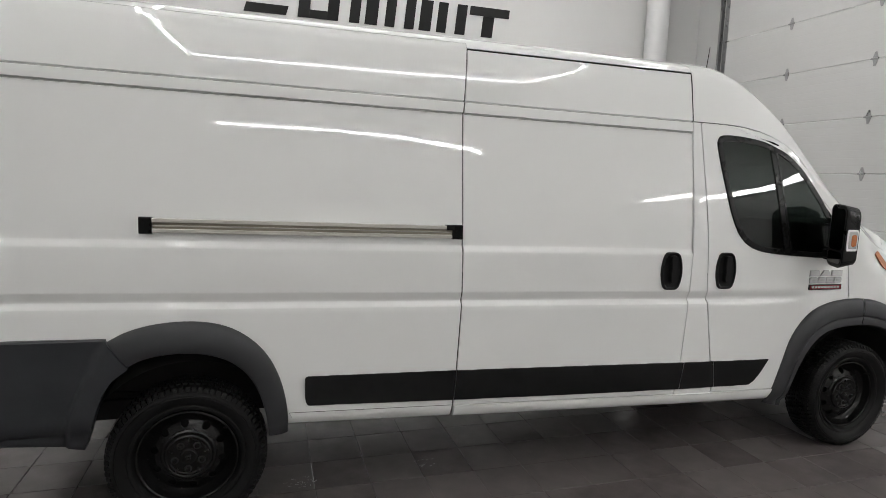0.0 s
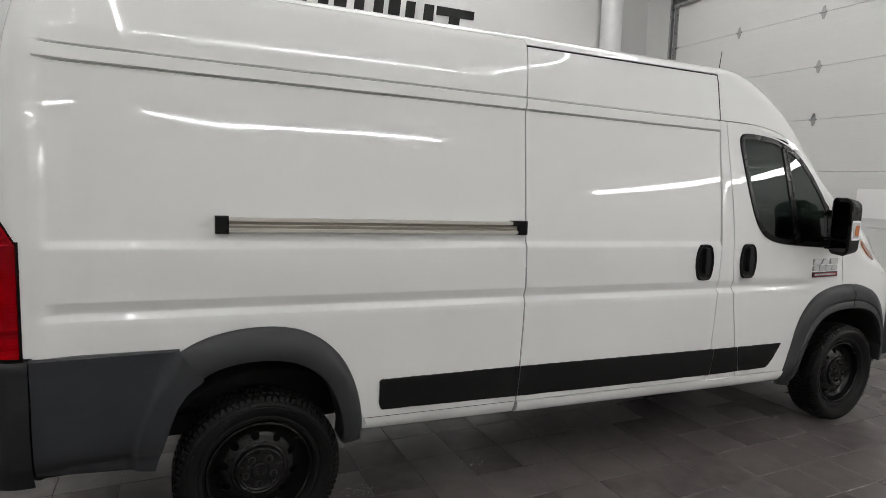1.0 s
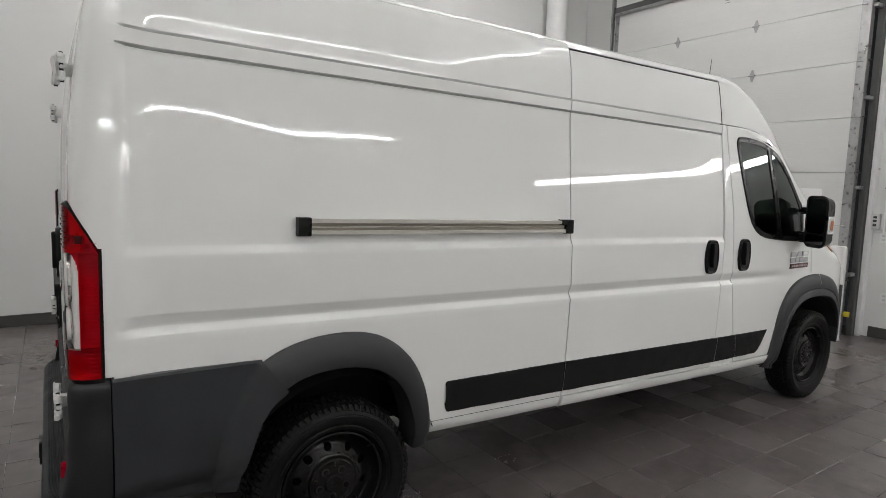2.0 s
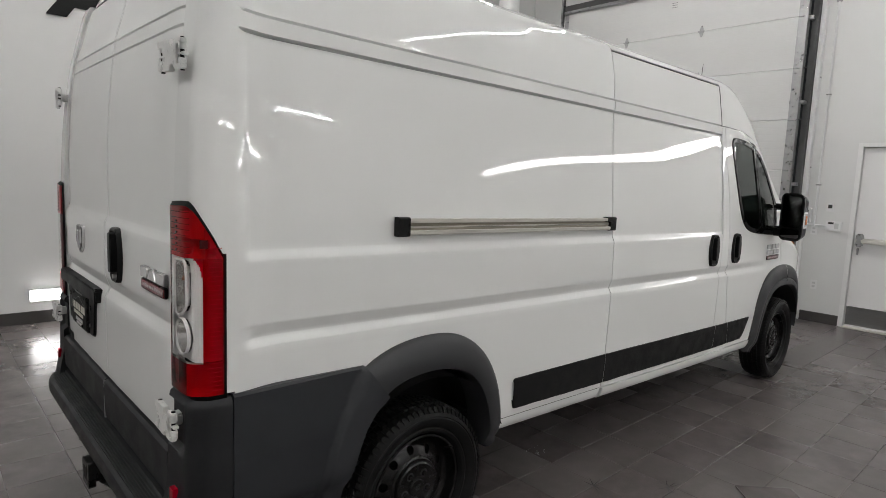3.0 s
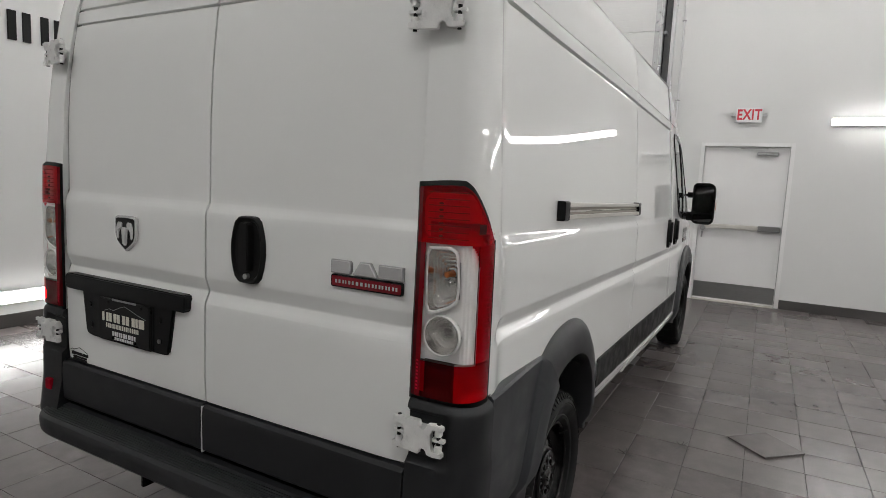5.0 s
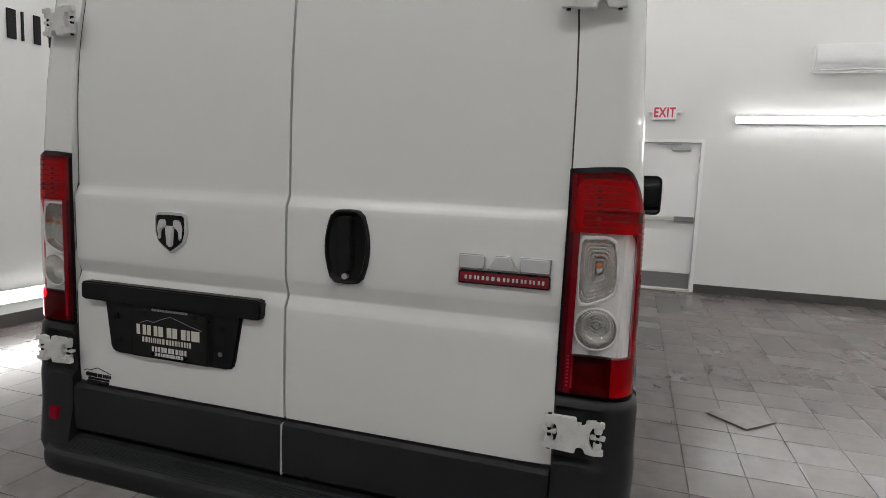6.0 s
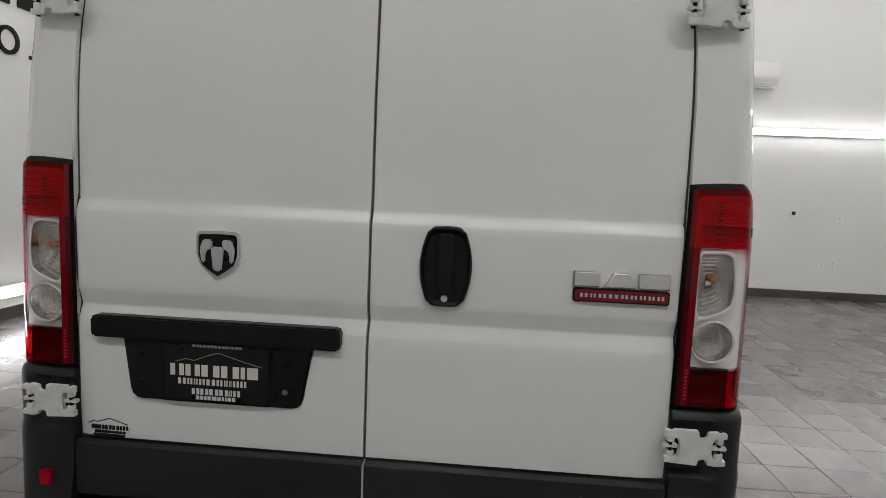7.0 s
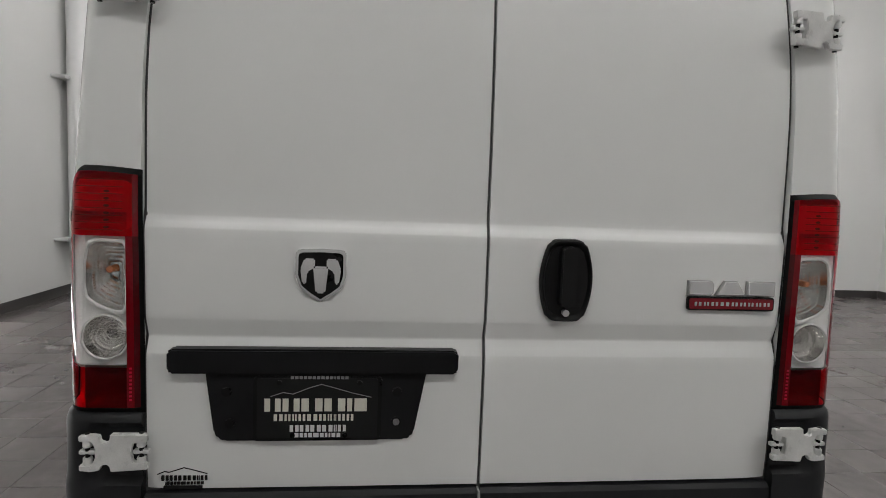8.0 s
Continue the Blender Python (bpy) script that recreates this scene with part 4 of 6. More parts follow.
# ---- the van: cladding, bumper and step ----
BUMP_EDGE = ((0.40, 0.49), (0.47, 0.51), (0.58, 0.545), (0.66, 0.57), (0.71, 0.59), (0.77, 0.63), (0.812, 0.692), (0.84, 0.668), (0.88, 0.633), (0.925, 0.600))
for sign, where in SIDES:
    # side of the rear bumper, flared out to the wheel
    grid = []
    for z in (0.445, 0.46, 0.475, *np.arange(0.50, 0.70, 0.025), 0.705, 0.712, 0.716, 0.720, 0.724, 0.730, 0.74, 0.76, 0.78, 0.80, 0.815, 0.83, 0.85, 0.87, 0.885, 0.90, 0.912, 0.922, 0.93):
        xr = curve_at(BUMP_EDGE, z)
        line = []
        for t in np.linspace(0, 1, 64):
            x = 0.107 + (xr - 0.107) * t
            zz = z + 0.012 * (1 - t) + 0.010 * soft(0.80, 0.93, z) + (0.05 * (1 - t) * max(0.0, (0.52 - z) / 0.07) * 0.7 if z < 0.52 else 0)
            edge = 0.010 if z in (0.445, 0.93) else 0.018
            xs0 = 0.415 + 0.04 * (z - 0.45) + 0.74 * max(0.0, z - 0.45) ** 2.05
            flare = 0.034 * (0.6 * soft(xs0, xs0 + 0.028, x) + 0.4 * soft(xs0, xs0 + 0.11, x))
            crease = -0.003 * soft(0.705, 0.745, zz) * (1 - soft(xs0 - 0.04, xs0 + 0.04, x))
            keep = 0.030 * (soft(0.11, 0.27, x) - soft(0.05, 0.60, x))
            line.append((x, sign * (half(x, zz) + edge + flare + crease + keep), zz))
        line += [(line[-1][0] - 0.004, line[-1][1] - sign * 0.02, line[-1][2]), (line[-1][0] - 0.004, line[-1][1] - sign * 0.10, line[-1][2])]
        line = [(line[0][0], line[0][1] - sign * 0.03, line[0][2])] + line
        grid.append(line)
    grid = [[(p[0], p[1] - sign * 0.06, p[2]) for p in grid[0]]] + grid + [[(p[0], p[1] - sign * 0.03, p[2] - 0.002) for p in grid[-1]]]
    verts, faces = sheet(grid)
    finish("bumper_side", verts, faces if sign < 0 else [f[::-1] for f in faces], PLASTIC_SIDE, van, "weathered dark grey bumper side", angle=40)
    # wheel arches
    prof = ((0.0, 0.0), (0.015, 0.010), (0.08, 0.020), (0.3, 0.034), (0.6, 0.042), (0.88, 0.044), (0.97, 0.040), (1.0, 0.030), (1.0, -0.02), (1.0, -0.10))
    a, b = smooth_line(ARCH_R_OUT, 40), smooth_line(ARCH_R_IN, 40)
    side_ring("rear_wheel_arch", sign, a, b, prof, PLASTIC_ARCH, van, "weathered grey plastic wheel arch", closed=False)
    a, b = smooth_line(ARCH_F_OUT, 48), smooth_line(ARCH_F_IN, 48)
    prof = ((0.0, 0.0), (0.02, 0.012), (0.1, 0.022), (0.35, 0.034), (0.60, 0.038), (0.64, 0.036), (0.655, 0.026), (0.67, 0.034), (0.72, 0.040), (0.95, 0.040), (1.0, 0.028), (1.0, -0.02), (1.0, -0.10))
    k = 27
    side_ring("front_wheel_arch", sign, a[:k], b[:k], prof, PLASTIC_ARCH, van, "weathered grey plastic wheel arch on the door", closed=False)
    side_ring("front_wheel_arch", sign, [(x + 0.006, z) for x, z in a[k - 1:]], [(x + 0.006, z) for x, z in b[k - 1:]], prof, PLASTIC_ARCH, van, "weathered grey plastic wheel arch on the fender", closed=False)
    # wheel wells, with the shade inside them put into a near-black colour
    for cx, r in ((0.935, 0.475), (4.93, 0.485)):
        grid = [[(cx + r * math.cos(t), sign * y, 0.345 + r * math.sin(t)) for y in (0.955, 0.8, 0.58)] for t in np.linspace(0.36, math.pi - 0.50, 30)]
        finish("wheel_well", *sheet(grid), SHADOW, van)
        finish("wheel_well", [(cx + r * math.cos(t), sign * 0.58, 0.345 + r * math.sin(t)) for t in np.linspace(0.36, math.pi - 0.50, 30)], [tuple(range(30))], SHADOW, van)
    # corner of the rear bumper under the lamp
    us = [0.0, 0.05, 0.2, 0.4, 0.6, 0.8, 1.0] + list(np.linspace(1.12, 2.0, 9)) + [2.08, 2.17, 2.20]
    rows = []
    for z, out in ((0.440, -0.03), (0.450, 0.004), (0.475, 0.018), (0.53, 0.026), (0.545, 0.022), (0.66, 0.022), (0.755, 0.0225), (0.770, 0.0215), (0.785, 0.019), (0.81, 0.018), (0.90, 0.018), (0.915, 0.017), (0.930, 0.012), (0.939, 0.0), (0.940, -0.03)):
        line = []
        for u in us:
            x, y = corner(u, z, out)
            pocket = 0.016 if 0.779 < z < 0.905 and u < 0.9 else 0.0
            bulge = -0.028 * soft(0.70, 0.50, z) * (1 - soft(1.2, 2.0, u)) if z < 0.7 else 0.0
            line.append((x + pocket + bulge, sign * y, z + 0.008 * ramp_up(0.75, 0.90, z)))
        line = [(line[0][0] + 0.05, line[0][1], line[0][2])] + line
        rows.append(line)
    verts, faces = sheet(rows)
    corner_piece = finish("bumper_corner", verts, faces if sign < 0 else [f[::-1] for f in faces], PLASTIC, van, "dark grey plastic bumper corner", angle=35)
    y, z = sign * 0.884, 0.634
    part("reflector", box((-0.040, y - 0.018, z - 0.022), (-0.02, y + 0.018, z + 0.022), 0.003), RED_LENS, corner_piece, "small red reflector")
    # side strip, sprayed black over the doors
    top, low = ((1.40, 0.717), (2.20, 0.700), (3.0, 0.677), (4.245, 0.640)), ((1.40, 0.569), (2.2, 0.538), (3.0, 0.511), (3.6, 0.494), (4.10, 0.482))
    def strip(x0, x1, left=None, right=None, name="side_strip"):
        pts_t, pts_l = [], []
        n = max(8, int((x1 - x0) / 0.03))
        for x in sorted([*np.linspace(x0, x1, n), *np.linspace(x0, x0 + 0.03, 8)[1:-1]]):
            zt, zl = curve_at(top, x), curve_at(low, x)
            if x < 1.462:
                zl += ((1.462 - x) / 0.022) ** 3 * 0.045
                zt -= ((1.462 - x) / 0.022) ** 4 * 0.014
            if x > 4.10:
                zl = 0.482 + ((x - 4.10) / 0.145) ** 1.6 * 0.154
            wob = 0.0022 * noise.noise((x * 9, 3.1, sign))
            pts_t.append((x, max(zt, zl + 0.004) + 0.6 * wob))
            pts_l.append((x, zl + wob))
        def lean_to(x, z):
            a = curve_at(left, z) - curve_at(left, 0.6) if left else 0.0
            b = curve_at(right, z) - curve_at(right, 0.6) if right else 0.0
            return x + a * (x1 - x) / (x1 - x0) + b * (x - x0) / (x1 - x0)
        grid = [[on_side(lean_to(a[0], a[1] + (b[1] - a[1]) * f), a[1] + (b[1] - a[1]) * f, o, sign) for f, o in ((0, -0.002), (0.015, 0.006), (0.1, 0.0075), (0.5, 0.008), (0.9, 0.0075), (0.985, 0.006), (1, -0.002))] for a, b in zip(pts_t, pts_l)]
        verts, faces = sheet(grid)
        return finish(name, verts, faces if sign < 0 else [f[::-1] for f in faces], STRIP_PAINT, van, "black sprayed strip along the lower doors")
    seam_line = [(x, rake(x, 0.581)) for x in np.linspace(1.372, 2.182, 24)]
    side_ring("sill_seam", sign, seam_line, [(x, z - 0.003) for x, z in seam_line], ((0.0, 0.0006), (1.0, 0.0006)), SEAL, van, closed=False)
    gap = 0.0012
    strip(1.440, 2.198 - gap, None, SLIDE_REAR)
    strip(2.198 + gap, 3.604 - gap, SLIDE_REAR, SLIDE_FRONT)
    strip(3.604 + gap, 3.829 - gap, SLIDE_FRONT, DOOR_REAR)
    strip(3.829 + gap, 4.245, DOOR_REAR, None)

# rear step between the corners
prof = [(0.0, 0.562), (-0.022, 0.558), (-0.026, 0.550)]
for k in range(6):
    x = -0.030 - 0.0088 * k
    z = 0.549 - 0.0030 * k
    prof += [(x, z), (x - 0.0012, z + 0.004), (x - 0.0050, z + 0.0035), (x - 0.0062, z - 0.001)]
prof += [(-0.086, 0.531), (-0.094, 0.524), (-0.099, 0.512), (-0.100, 0.496), (-0.097, 0.468), (-0.088, 0.456), (-0.05, 0.450), (0.0, 0.452)]
grid = []
for y in [*np.linspace(-0.885, -0.80, 5), *np.linspace(-0.75, 0.75, 21), *np.linspace(0.80, 0.885, 5)]:
    k = 1 - 0.25 * max(0.0, (abs(y) - 0.78) / 0.105) ** 2
    grid.append([(x * k, y, z) for x, z in prof])
verts, faces = sheet(grid)
step = finish("rear_step", verts, [f[::-1] for f in faces], PLASTIC, van, "dark grey plastic rear step with ribbed tread", angle=25)
part("sill_panel", box((0.03, -0.90, 0.455), (0.20, 0.90, 0.76), 0.01), SHADOW, van)
part("seam_edge", box((-0.0245, MID - 0.0022, 0.580), (0.008, MID + 0.0022, 0.740), 0.0005), GREY_PLASTIC, van, "pale edge between the door trims")
# towing hitch under the step
hitch = part("towing_hitch", box((-0.095, -0.125, 0.365), (0.20, -0.050, 0.440), 0.006), PLASTIC_GLOSS, van, "black towing hitch receiver")
part("receiver_collar", prism(rounded(-0.142, -0.036, 0.350, 0.452, 0.012), "x", -0.115, -0.088, 0.004), PLASTIC_GLOSS, hitch)
# Flat dark plate on the collar: painted shade of the open mouth.
part("receiver_mouth_shade", box((-0.1162, -0.113, 0.377), (-0.1145, -0.062, 0.428)), SHADOW, hitch)
part("cross_tube", tube((0.08, -0.75, 0.42), (0.08, 0.75, 0.42), 0.035, 16), PLASTIC_GLOSS, hitch)
bm = bmesh.new()
for (xa, ya), (xb, yb) in (((0.03, -0.12), (0.0, -0.20)), ((0.0, -0.20), (-0.05, -0.20)), ((-0.05, -0.20), (-0.07, -0.13))):
    tube((xa, ya, 0.372), (xb, yb, 0.372), 0.009, 8, bm=bm)
part("chain_loop", bm, PLASTIC_GLOSS, hitch)
part("hitch_bracket", box((-0.075, 0.225, 0.405), (0.08, 0.24, 0.460), 0.003), PLASTIC_GLOSS, hitch)
# underside, its shade put into the same near-black colour
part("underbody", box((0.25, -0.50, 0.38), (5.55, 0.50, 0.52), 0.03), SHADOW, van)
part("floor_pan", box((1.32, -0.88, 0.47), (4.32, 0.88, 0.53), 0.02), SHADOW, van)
part("rear_axle", tube((0.91, -0.62, 0.33), (0.91, 0.62, 0.33), 0.045, 12), STEEL_BLACK, van)

# ---- the van: wheels ----
def wheel(x, y, sign):
    """A steel wheel with a tyre of lugged tread; its outer face looks along sign."""
    w = thing("wheel", "black steel wheel with a worn all-season tyre", "", at=(x, y, 0.349))
    w.parent = van
    R = 0.353
    side = [(0.225, 0.040), (0.232, 0.052), (0.240, 0.060), (0.252, 0.063), (0.258, 0.0605), (0.262, 0.064), (0.285, 0.071), (0.300, 0.0735), (0.304, 0.0715), (0.308, 0.0735), (0.325, 0.068), (0.336, 0.058), (0.342, 0.048), (0.344, 0.0)]
    prof = [(r, sign * h * 1.38) for r, h in side] + [(r, -sign * h * 1.38) for r, h in side[-2::-1]]
    verts, faces = revolve(prof, (0, 0, 0), 72)
    tyre = finish("tyre", verts, faces, RUBBER, w, "black rubber tyre", angle=30)
    # tread blocks, in five rows
    bm = bmesh.new()
    n = 78
    for k in range(n):
        for row, (h0, h1, shift, r) in enumerate(((-0.092, -0.060, 0.0, 0.348), (-0.054, -0.022, 0.5, 0.3535), (-0.016, 0.016, 0.2, 0.354), (0.022, 0.054, 0.5, 0.3535), (0.060, 0.092, 0.0, 0.348))):
            a0 = 2 * math.pi * (k + shift) / n
            a1 = a0 + 2 * math.pi / n * 0.70
            top, low = [], []
            for a, h in ((a0, h0), (a1, h0 + 0.003), (a1, h1 + 0.003), (a0, h1)):
                fall = 0.008 if abs(h) > 0.085 else 0.0
                top.append(bm.verts.new(((r - fall) * math.cos(a), h, (r - fall) * math.sin(a))))
                low.append(bm.verts.new((0.336 * math.cos(a), h, 0.336 * math.sin(a))))
            bm.faces.new(top)
            for q in range(4):
                bm.faces.new((top[q - 1], top[q], low[q], low[q - 1]))
    # shoulder lugs
    for k in range(n):
        a0 = 2 * math.pi * k / n
        a1 = a0 + 2 * math.pi / n * 0.62
        for s in (1, -1):
            pts = []
            for a in (a0, a1):
                for r, h in ((0.346, 0.086), (0.325, 0.0985)):
                    pts.append(bm.verts.new((r * math.cos(a), s * h, r * math.sin(a))))
            bm.faces.new((pts[0], pts[1], pts[3], pts[2]))
            base = [bm.verts.new((v.co.x * 0.985, v.co.y - s * 0.006, v.co.z * 0.985)) for v in pts]
            for a, b in ((0, 1), (1, 3), (3, 2), (2, 0)):
                bm.faces.new((pts[a], pts[b], base[b], base[a]))
    part("tread", bm, RUBBER, tyre, smooth=False)["kind"] = "stuff"
    # rim with ten round holes
    s = sign
    disc = [(0.226, 0.062), (0.224, 0.070), (0.216, 0.072), (0.211, 0.066), (0.208, 0.040), (0.200, 0.020), (0.186, 0.006)]
    verts, faces = revolve([(r, s * h) for r, h in disc], (0, 0, 0), 64)
    rim = finish("rim", verts, faces, STEEL_BLACK, w, "black painted steel rim", angle=30)
    radii, depth = (0.104, 0.112, 0.117, 0.122, 0.144, 0.161, 0.177, 0.188), (0.047, 0.051, 0.049, 0.044, 0.036, 0.026, 0.014, 0.005)
    def disc_point(a, r, back=0.0):
        return (r * math.cos(a), s * (float(np.interp(r, radii, depth)) - back), r * math.sin(a))
    verts, faces = [], []
    span, per = 2 * math.pi / 10, 28
    for k in range(10):
        mid = span * k + radians(24)
        loops = [[] for _ in range(5)]
        for q in range(per):
            f = 2 * math.pi * q / per
            cu, cr = math.cos(f), math.sin(f)
            grow = min(span / 2 * 0.152 / max(abs(cu), 1e-6), (0.036 if cr > 0 else 0.030) / max(abs(cr), 1e-6))
            edge = (cu * grow, cr * grow)
            ring = (cu * 0.0175, cr * 0.0175)
            for j, g in enumerate((0.0, 0.5, 1.0)):
                u, v = edge[0] + (ring[0] - edge[0]) * g, edge[1] + (ring[1] - edge[1]) * g
                loops[j].append(disc_point(mid + u / 0.152, 0.152 + v))
            for j, (g, back) in enumerate(((0.93, 0.003), (0.91, 0.010))):
                loops[3 + j].append(disc_point(mid + ring[0] * g / 0.152, 0.152 + ring[1] * g, back))
        base = len(verts)
        for loop in loops:
            verts += loop
        for j in range(4):
            for q in range(per):
                a, b = base + j * per + q, base + j * per + (q + 1) % per
                faces.append((a, b, b + per, a + per))
    n0 = len(verts)
    v2, f2 = revolve([(r, s * h) for r, h in zip(radii[:4], depth[:4])], (0, 0, 0), 60)
    verts += v2
    faces += [tuple(i + n0 for i in f) for f in f2]
    bm = bmesh.new()
    bv = [bm.verts.new(p) for p in verts]
    for f in faces:
        bm.faces.new([bv[i] for i in f])
    bmesh.ops.remove_doubles(bm, verts=bm.verts, dist=0.0004)
    part("wheel_disc", bm, STEEL_BLACK, w, "black steel disc with round holes", angle=55)
    verts, faces = revolve([(0.0, 0.0), (0.2, 0.0)], (0, -s * 0.03, 0), 32)
    finish("brake_drum", verts, faces, SHADOW, w)
    # hub cap; near-black discs paint the shade of five lug pockets
    cap_prof = [(0.106, 0.046), (0.104, 0.058), (0.098, 0.063), (0.094, 0.060), (0.086, 0.060), (0.080, 0.056), (0.040, 0.055), (0.036, 0.064), (0.032, 0.067), (0.0, 0.067)]
    verts, faces = revolve([(r, s * h) for r, h in cap_prof], (0, 0, 0), 48)
    cap = finish("hub_cap", verts, faces, STEEL_BLACK, w, "black plastic hub cap", angle=30)
    for k in range(5):
        a = 2 * math.pi * k / 5 + 0.9
        cx, cz = 0.062 * math.cos(a), 0.062 * math.sin(a)
        part("lug_pocket_shade", tube((cx, s * 0.050, cz), (cx, s * 0.0575, cz), 0.0185, 18, 0.0175), SHADOW, cap)
        part("lug_nut", tube((cx, s * 0.050, cz), (cx, s * 0.068, cz), 0.0115, 6, 0.010), STEEL_BLACK, cap)
    for k in range(5):
        a = 2 * math.pi * k / 5 + 0.9 + math.pi / 5
        d = Vector((math.cos(a), 0, math.sin(a)))
        part("raised_mark", tube(d * 0.072 + Vector((0, s * 0.058, 0)), d * 0.092 + Vector((0, s * 0.060, 0)), 0.004, 6), PLASTIC_GLOSS, cap)
    bm = tube((-0.012, s * 0.0685, 0.004), (0.012, s * 0.0685, 0.010), 0.004, 6)
    tube((-0.008, s * 0.0685, -0.010), (0.010, s * 0.0685, -0.006), 0.004, 6, bm=bm)
    part("emblem", bm, PLASTIC_GLOSS, cap)
    tube_bm = tube((0.155, s * 0.055, 0.125), (0.170, s * 0.085, 0.138), 0.004, 8)
    part("valve", tube_bm, RUBBER, w)
    return w


for x in (0.914, 4.962):
    wheel(x, -0.855, -1)
    wheel(x, 0.855, 1)

# ---- the van: windows and cab ----
def closed_line(points, n, rounds=2):
    """A closed outline with its corners rounded off."""
    pts = [tuple(p) for p in points]
    for _ in range(rounds):
        pts = [q for a, b in zip(pts, pts[1:] + pts[:1]) for q in ((0.75 * a[0] + 0.25 * b[0], 0.75 * a[1] + 0.25 * b[1]), (0.25 * a[0] + 0.75 * b[0], 0.25 * a[1] + 0.75 * b[1]))]
    return resample(pts + pts[:1], n + 1)[:-1]


def side_pane(name, sign, poly, out, material, parent, label="", thick=0.005):
    """A pane of glass that follows the side within an outline, with both its faces."""
    c = (sum(p[0] for p in poly) / len(poly), sum(p[1] for p in poly) / len(poly))
    verts, faces = [], []
    n, fs = len(poly), (1.0, 0.85, 0.7, 0.55, 0.4, 0.25, 0.1)
    for o in (out, out - thick):
        base = len(verts)
        for f in fs:
            verts += [on_side(c[0] + (x - c[0]) * f, c[1] + (z - c[1]) * f, o, sign) for x, z in poly]
        for j in range(len(fs) - 1):
            for k in range(n):
                a, b = base + j * n + k, base + j * n + (k + 1) % n
                faces.append((a, b, b + n, a + n))
        faces.append(tuple(base + (len(fs) - 1) * n + k for k in range(n)))
    return finish(name, verts, faces, material, parent, label)


WINDOW_LINE = closed_line(WINDOW, 130)
for sign, where in SIDES:
    side_ring("window_seal", sign, WINDOW_LINE, shrink(WINDOW_LINE, 0.034), ((-0.08, -0.002), (0.04, 0.0075), (0.5, 0.0085), (0.92, 0.007), (1.0, -0.006)), PLASTIC_GLOSS, van, "black window surround")
    pane = side_pane("side_window", sign, shrink(WINDOW_LINE, 0.024), 0.003, GLASS, van, "dark tinted side window")
    pane.visible_shadow = False
    left = [(4.149 + 0.139 * f, 1.952 - 0.652 * f) for f in np.linspace(0, 1, 24)]
    right = [(4.203 + 0.143 * f, 1.932 - 0.638 * f) for f in np.linspace(0, 1, 24)]
    side_ring("window_divider", sign, left, right, ((0.0, -0.004), (0.03, 0.009), (0.6, 0.010), (0.62, 0.007), (0.72, 0.007), (0.74, 0.010), (0.97, 0.009), (1.0, -0.004)), PLASTIC_GLOSS, van, "black bar between the window panes", closed=False)
    side_fill("mirror_base", sign, [(4.622, 1.580), (4.655, 1.545), (4.682, 1.485), (4.682, 1.275), (4.622, 1.270)], 0.007, PLASTIC_GLOSS, van, "black mirror base", thick=0.010)
    # mirror on two short arms
    mirror = thing("door_mirror", "tall black door mirror with a side turn lamp", "", at=(0, 0, 0))
    mirror.parent = van
    def toe(bm):
        for v in bm.verts:
            v.co.x += 0.60 * (1.190 - abs(v.co.y)) - 0.038
        return bm
    body = prism([(y * sign, z) for y, z in rounded(0.990, 1.192, 1.240, 1.612, (0.05, 0.055, 0.060, 0.040), 6)], "x", 4.490, 4.606, 0.034, 5)
    for v in body.verts:
        if v.co.x > 4.53:
            f = (v.co.x - 4.53) / 0.076
            v.co.z = 1.42 + (v.co.z - 1.42) * (1 - 0.10 * f)
            v.co.y = sign * 1.10 + (v.co.y - sign * 1.10) * (1 - 0.06 * f)
    part("mirror_housing", toe(body), PLASTIC_GLOSS, mirror, "glossy black mirror housing")
    part("mirror_glass", toe(prism([(y * sign, z) for y, z in rounded(1.010, 1.172, 1.345, 1.588, 0.035, 5)], "x", 4.486, 4.491, 0.001)), MIRROR, mirror, "upper mirror glass")
    part("mirror_glass", toe(prism([(y * sign, z) for y, z in rounded(1.010, 1.172, 1.264, 1.333, 0.022, 5)], "x", 4.486, 4.491, 0.001)), MIRROR, mirror, "lower wide-angle mirror glass")
    part("turn_lamp", prism(rounded(4.470, 4.554, 1.345, 1.470, 0.010, 3), "y", sign * 1.170, sign * 1.1945, 0.003), CLEAR_LENS, mirror, "silver and amber side turn lamp")
    part("turn_cavity", prism(rounded(4.480, 4.545, 1.358, 1.458, 0.008, 3), "y", sign * 1.193, sign * 1.1957, 0.0005), REFLECTOR, mirror)
    part("turn_bulb", prism(rounded(4.502, 4.540, 1.372, 1.440, 0.012, 3), "y", sign * 1.1935, sign * 1.1975, 0.001), AMBER, mirror, "amber lens")
    bm = box((4.582, min(sign * 0.93, sign * 1.03), 1.475), (4.662, max(sign * 0.93, sign * 1.03), 1.525), 0.015, 3)
    part("mirror_arm", bm, PLASTIC_GLOSS, mirror)
    part("mirror_arm", box((4.582, min(sign * 0.93, sign * 1.03), 1.265), (4.662, max(sign * 0.93, sign * 1.03), 1.345), 0.018, 3), PLASTIC_GLOSS, mirror)
    # seats
    y = sign * 0.50
    seat = part("cab_seat", box((4.02, y - 0.24, 0.75), (4.50, y + 0.24, 0.98), 0.06, 3), SEAT, van, "dark cloth cab seat")
    part("backrest", prism([(3.98, 0.95), (4.14, 0.95), (4.04, 1.52), (3.90, 1.52)], "y", y - 0.23, y + 0.23, 0.04, 3), SEAT, seat)
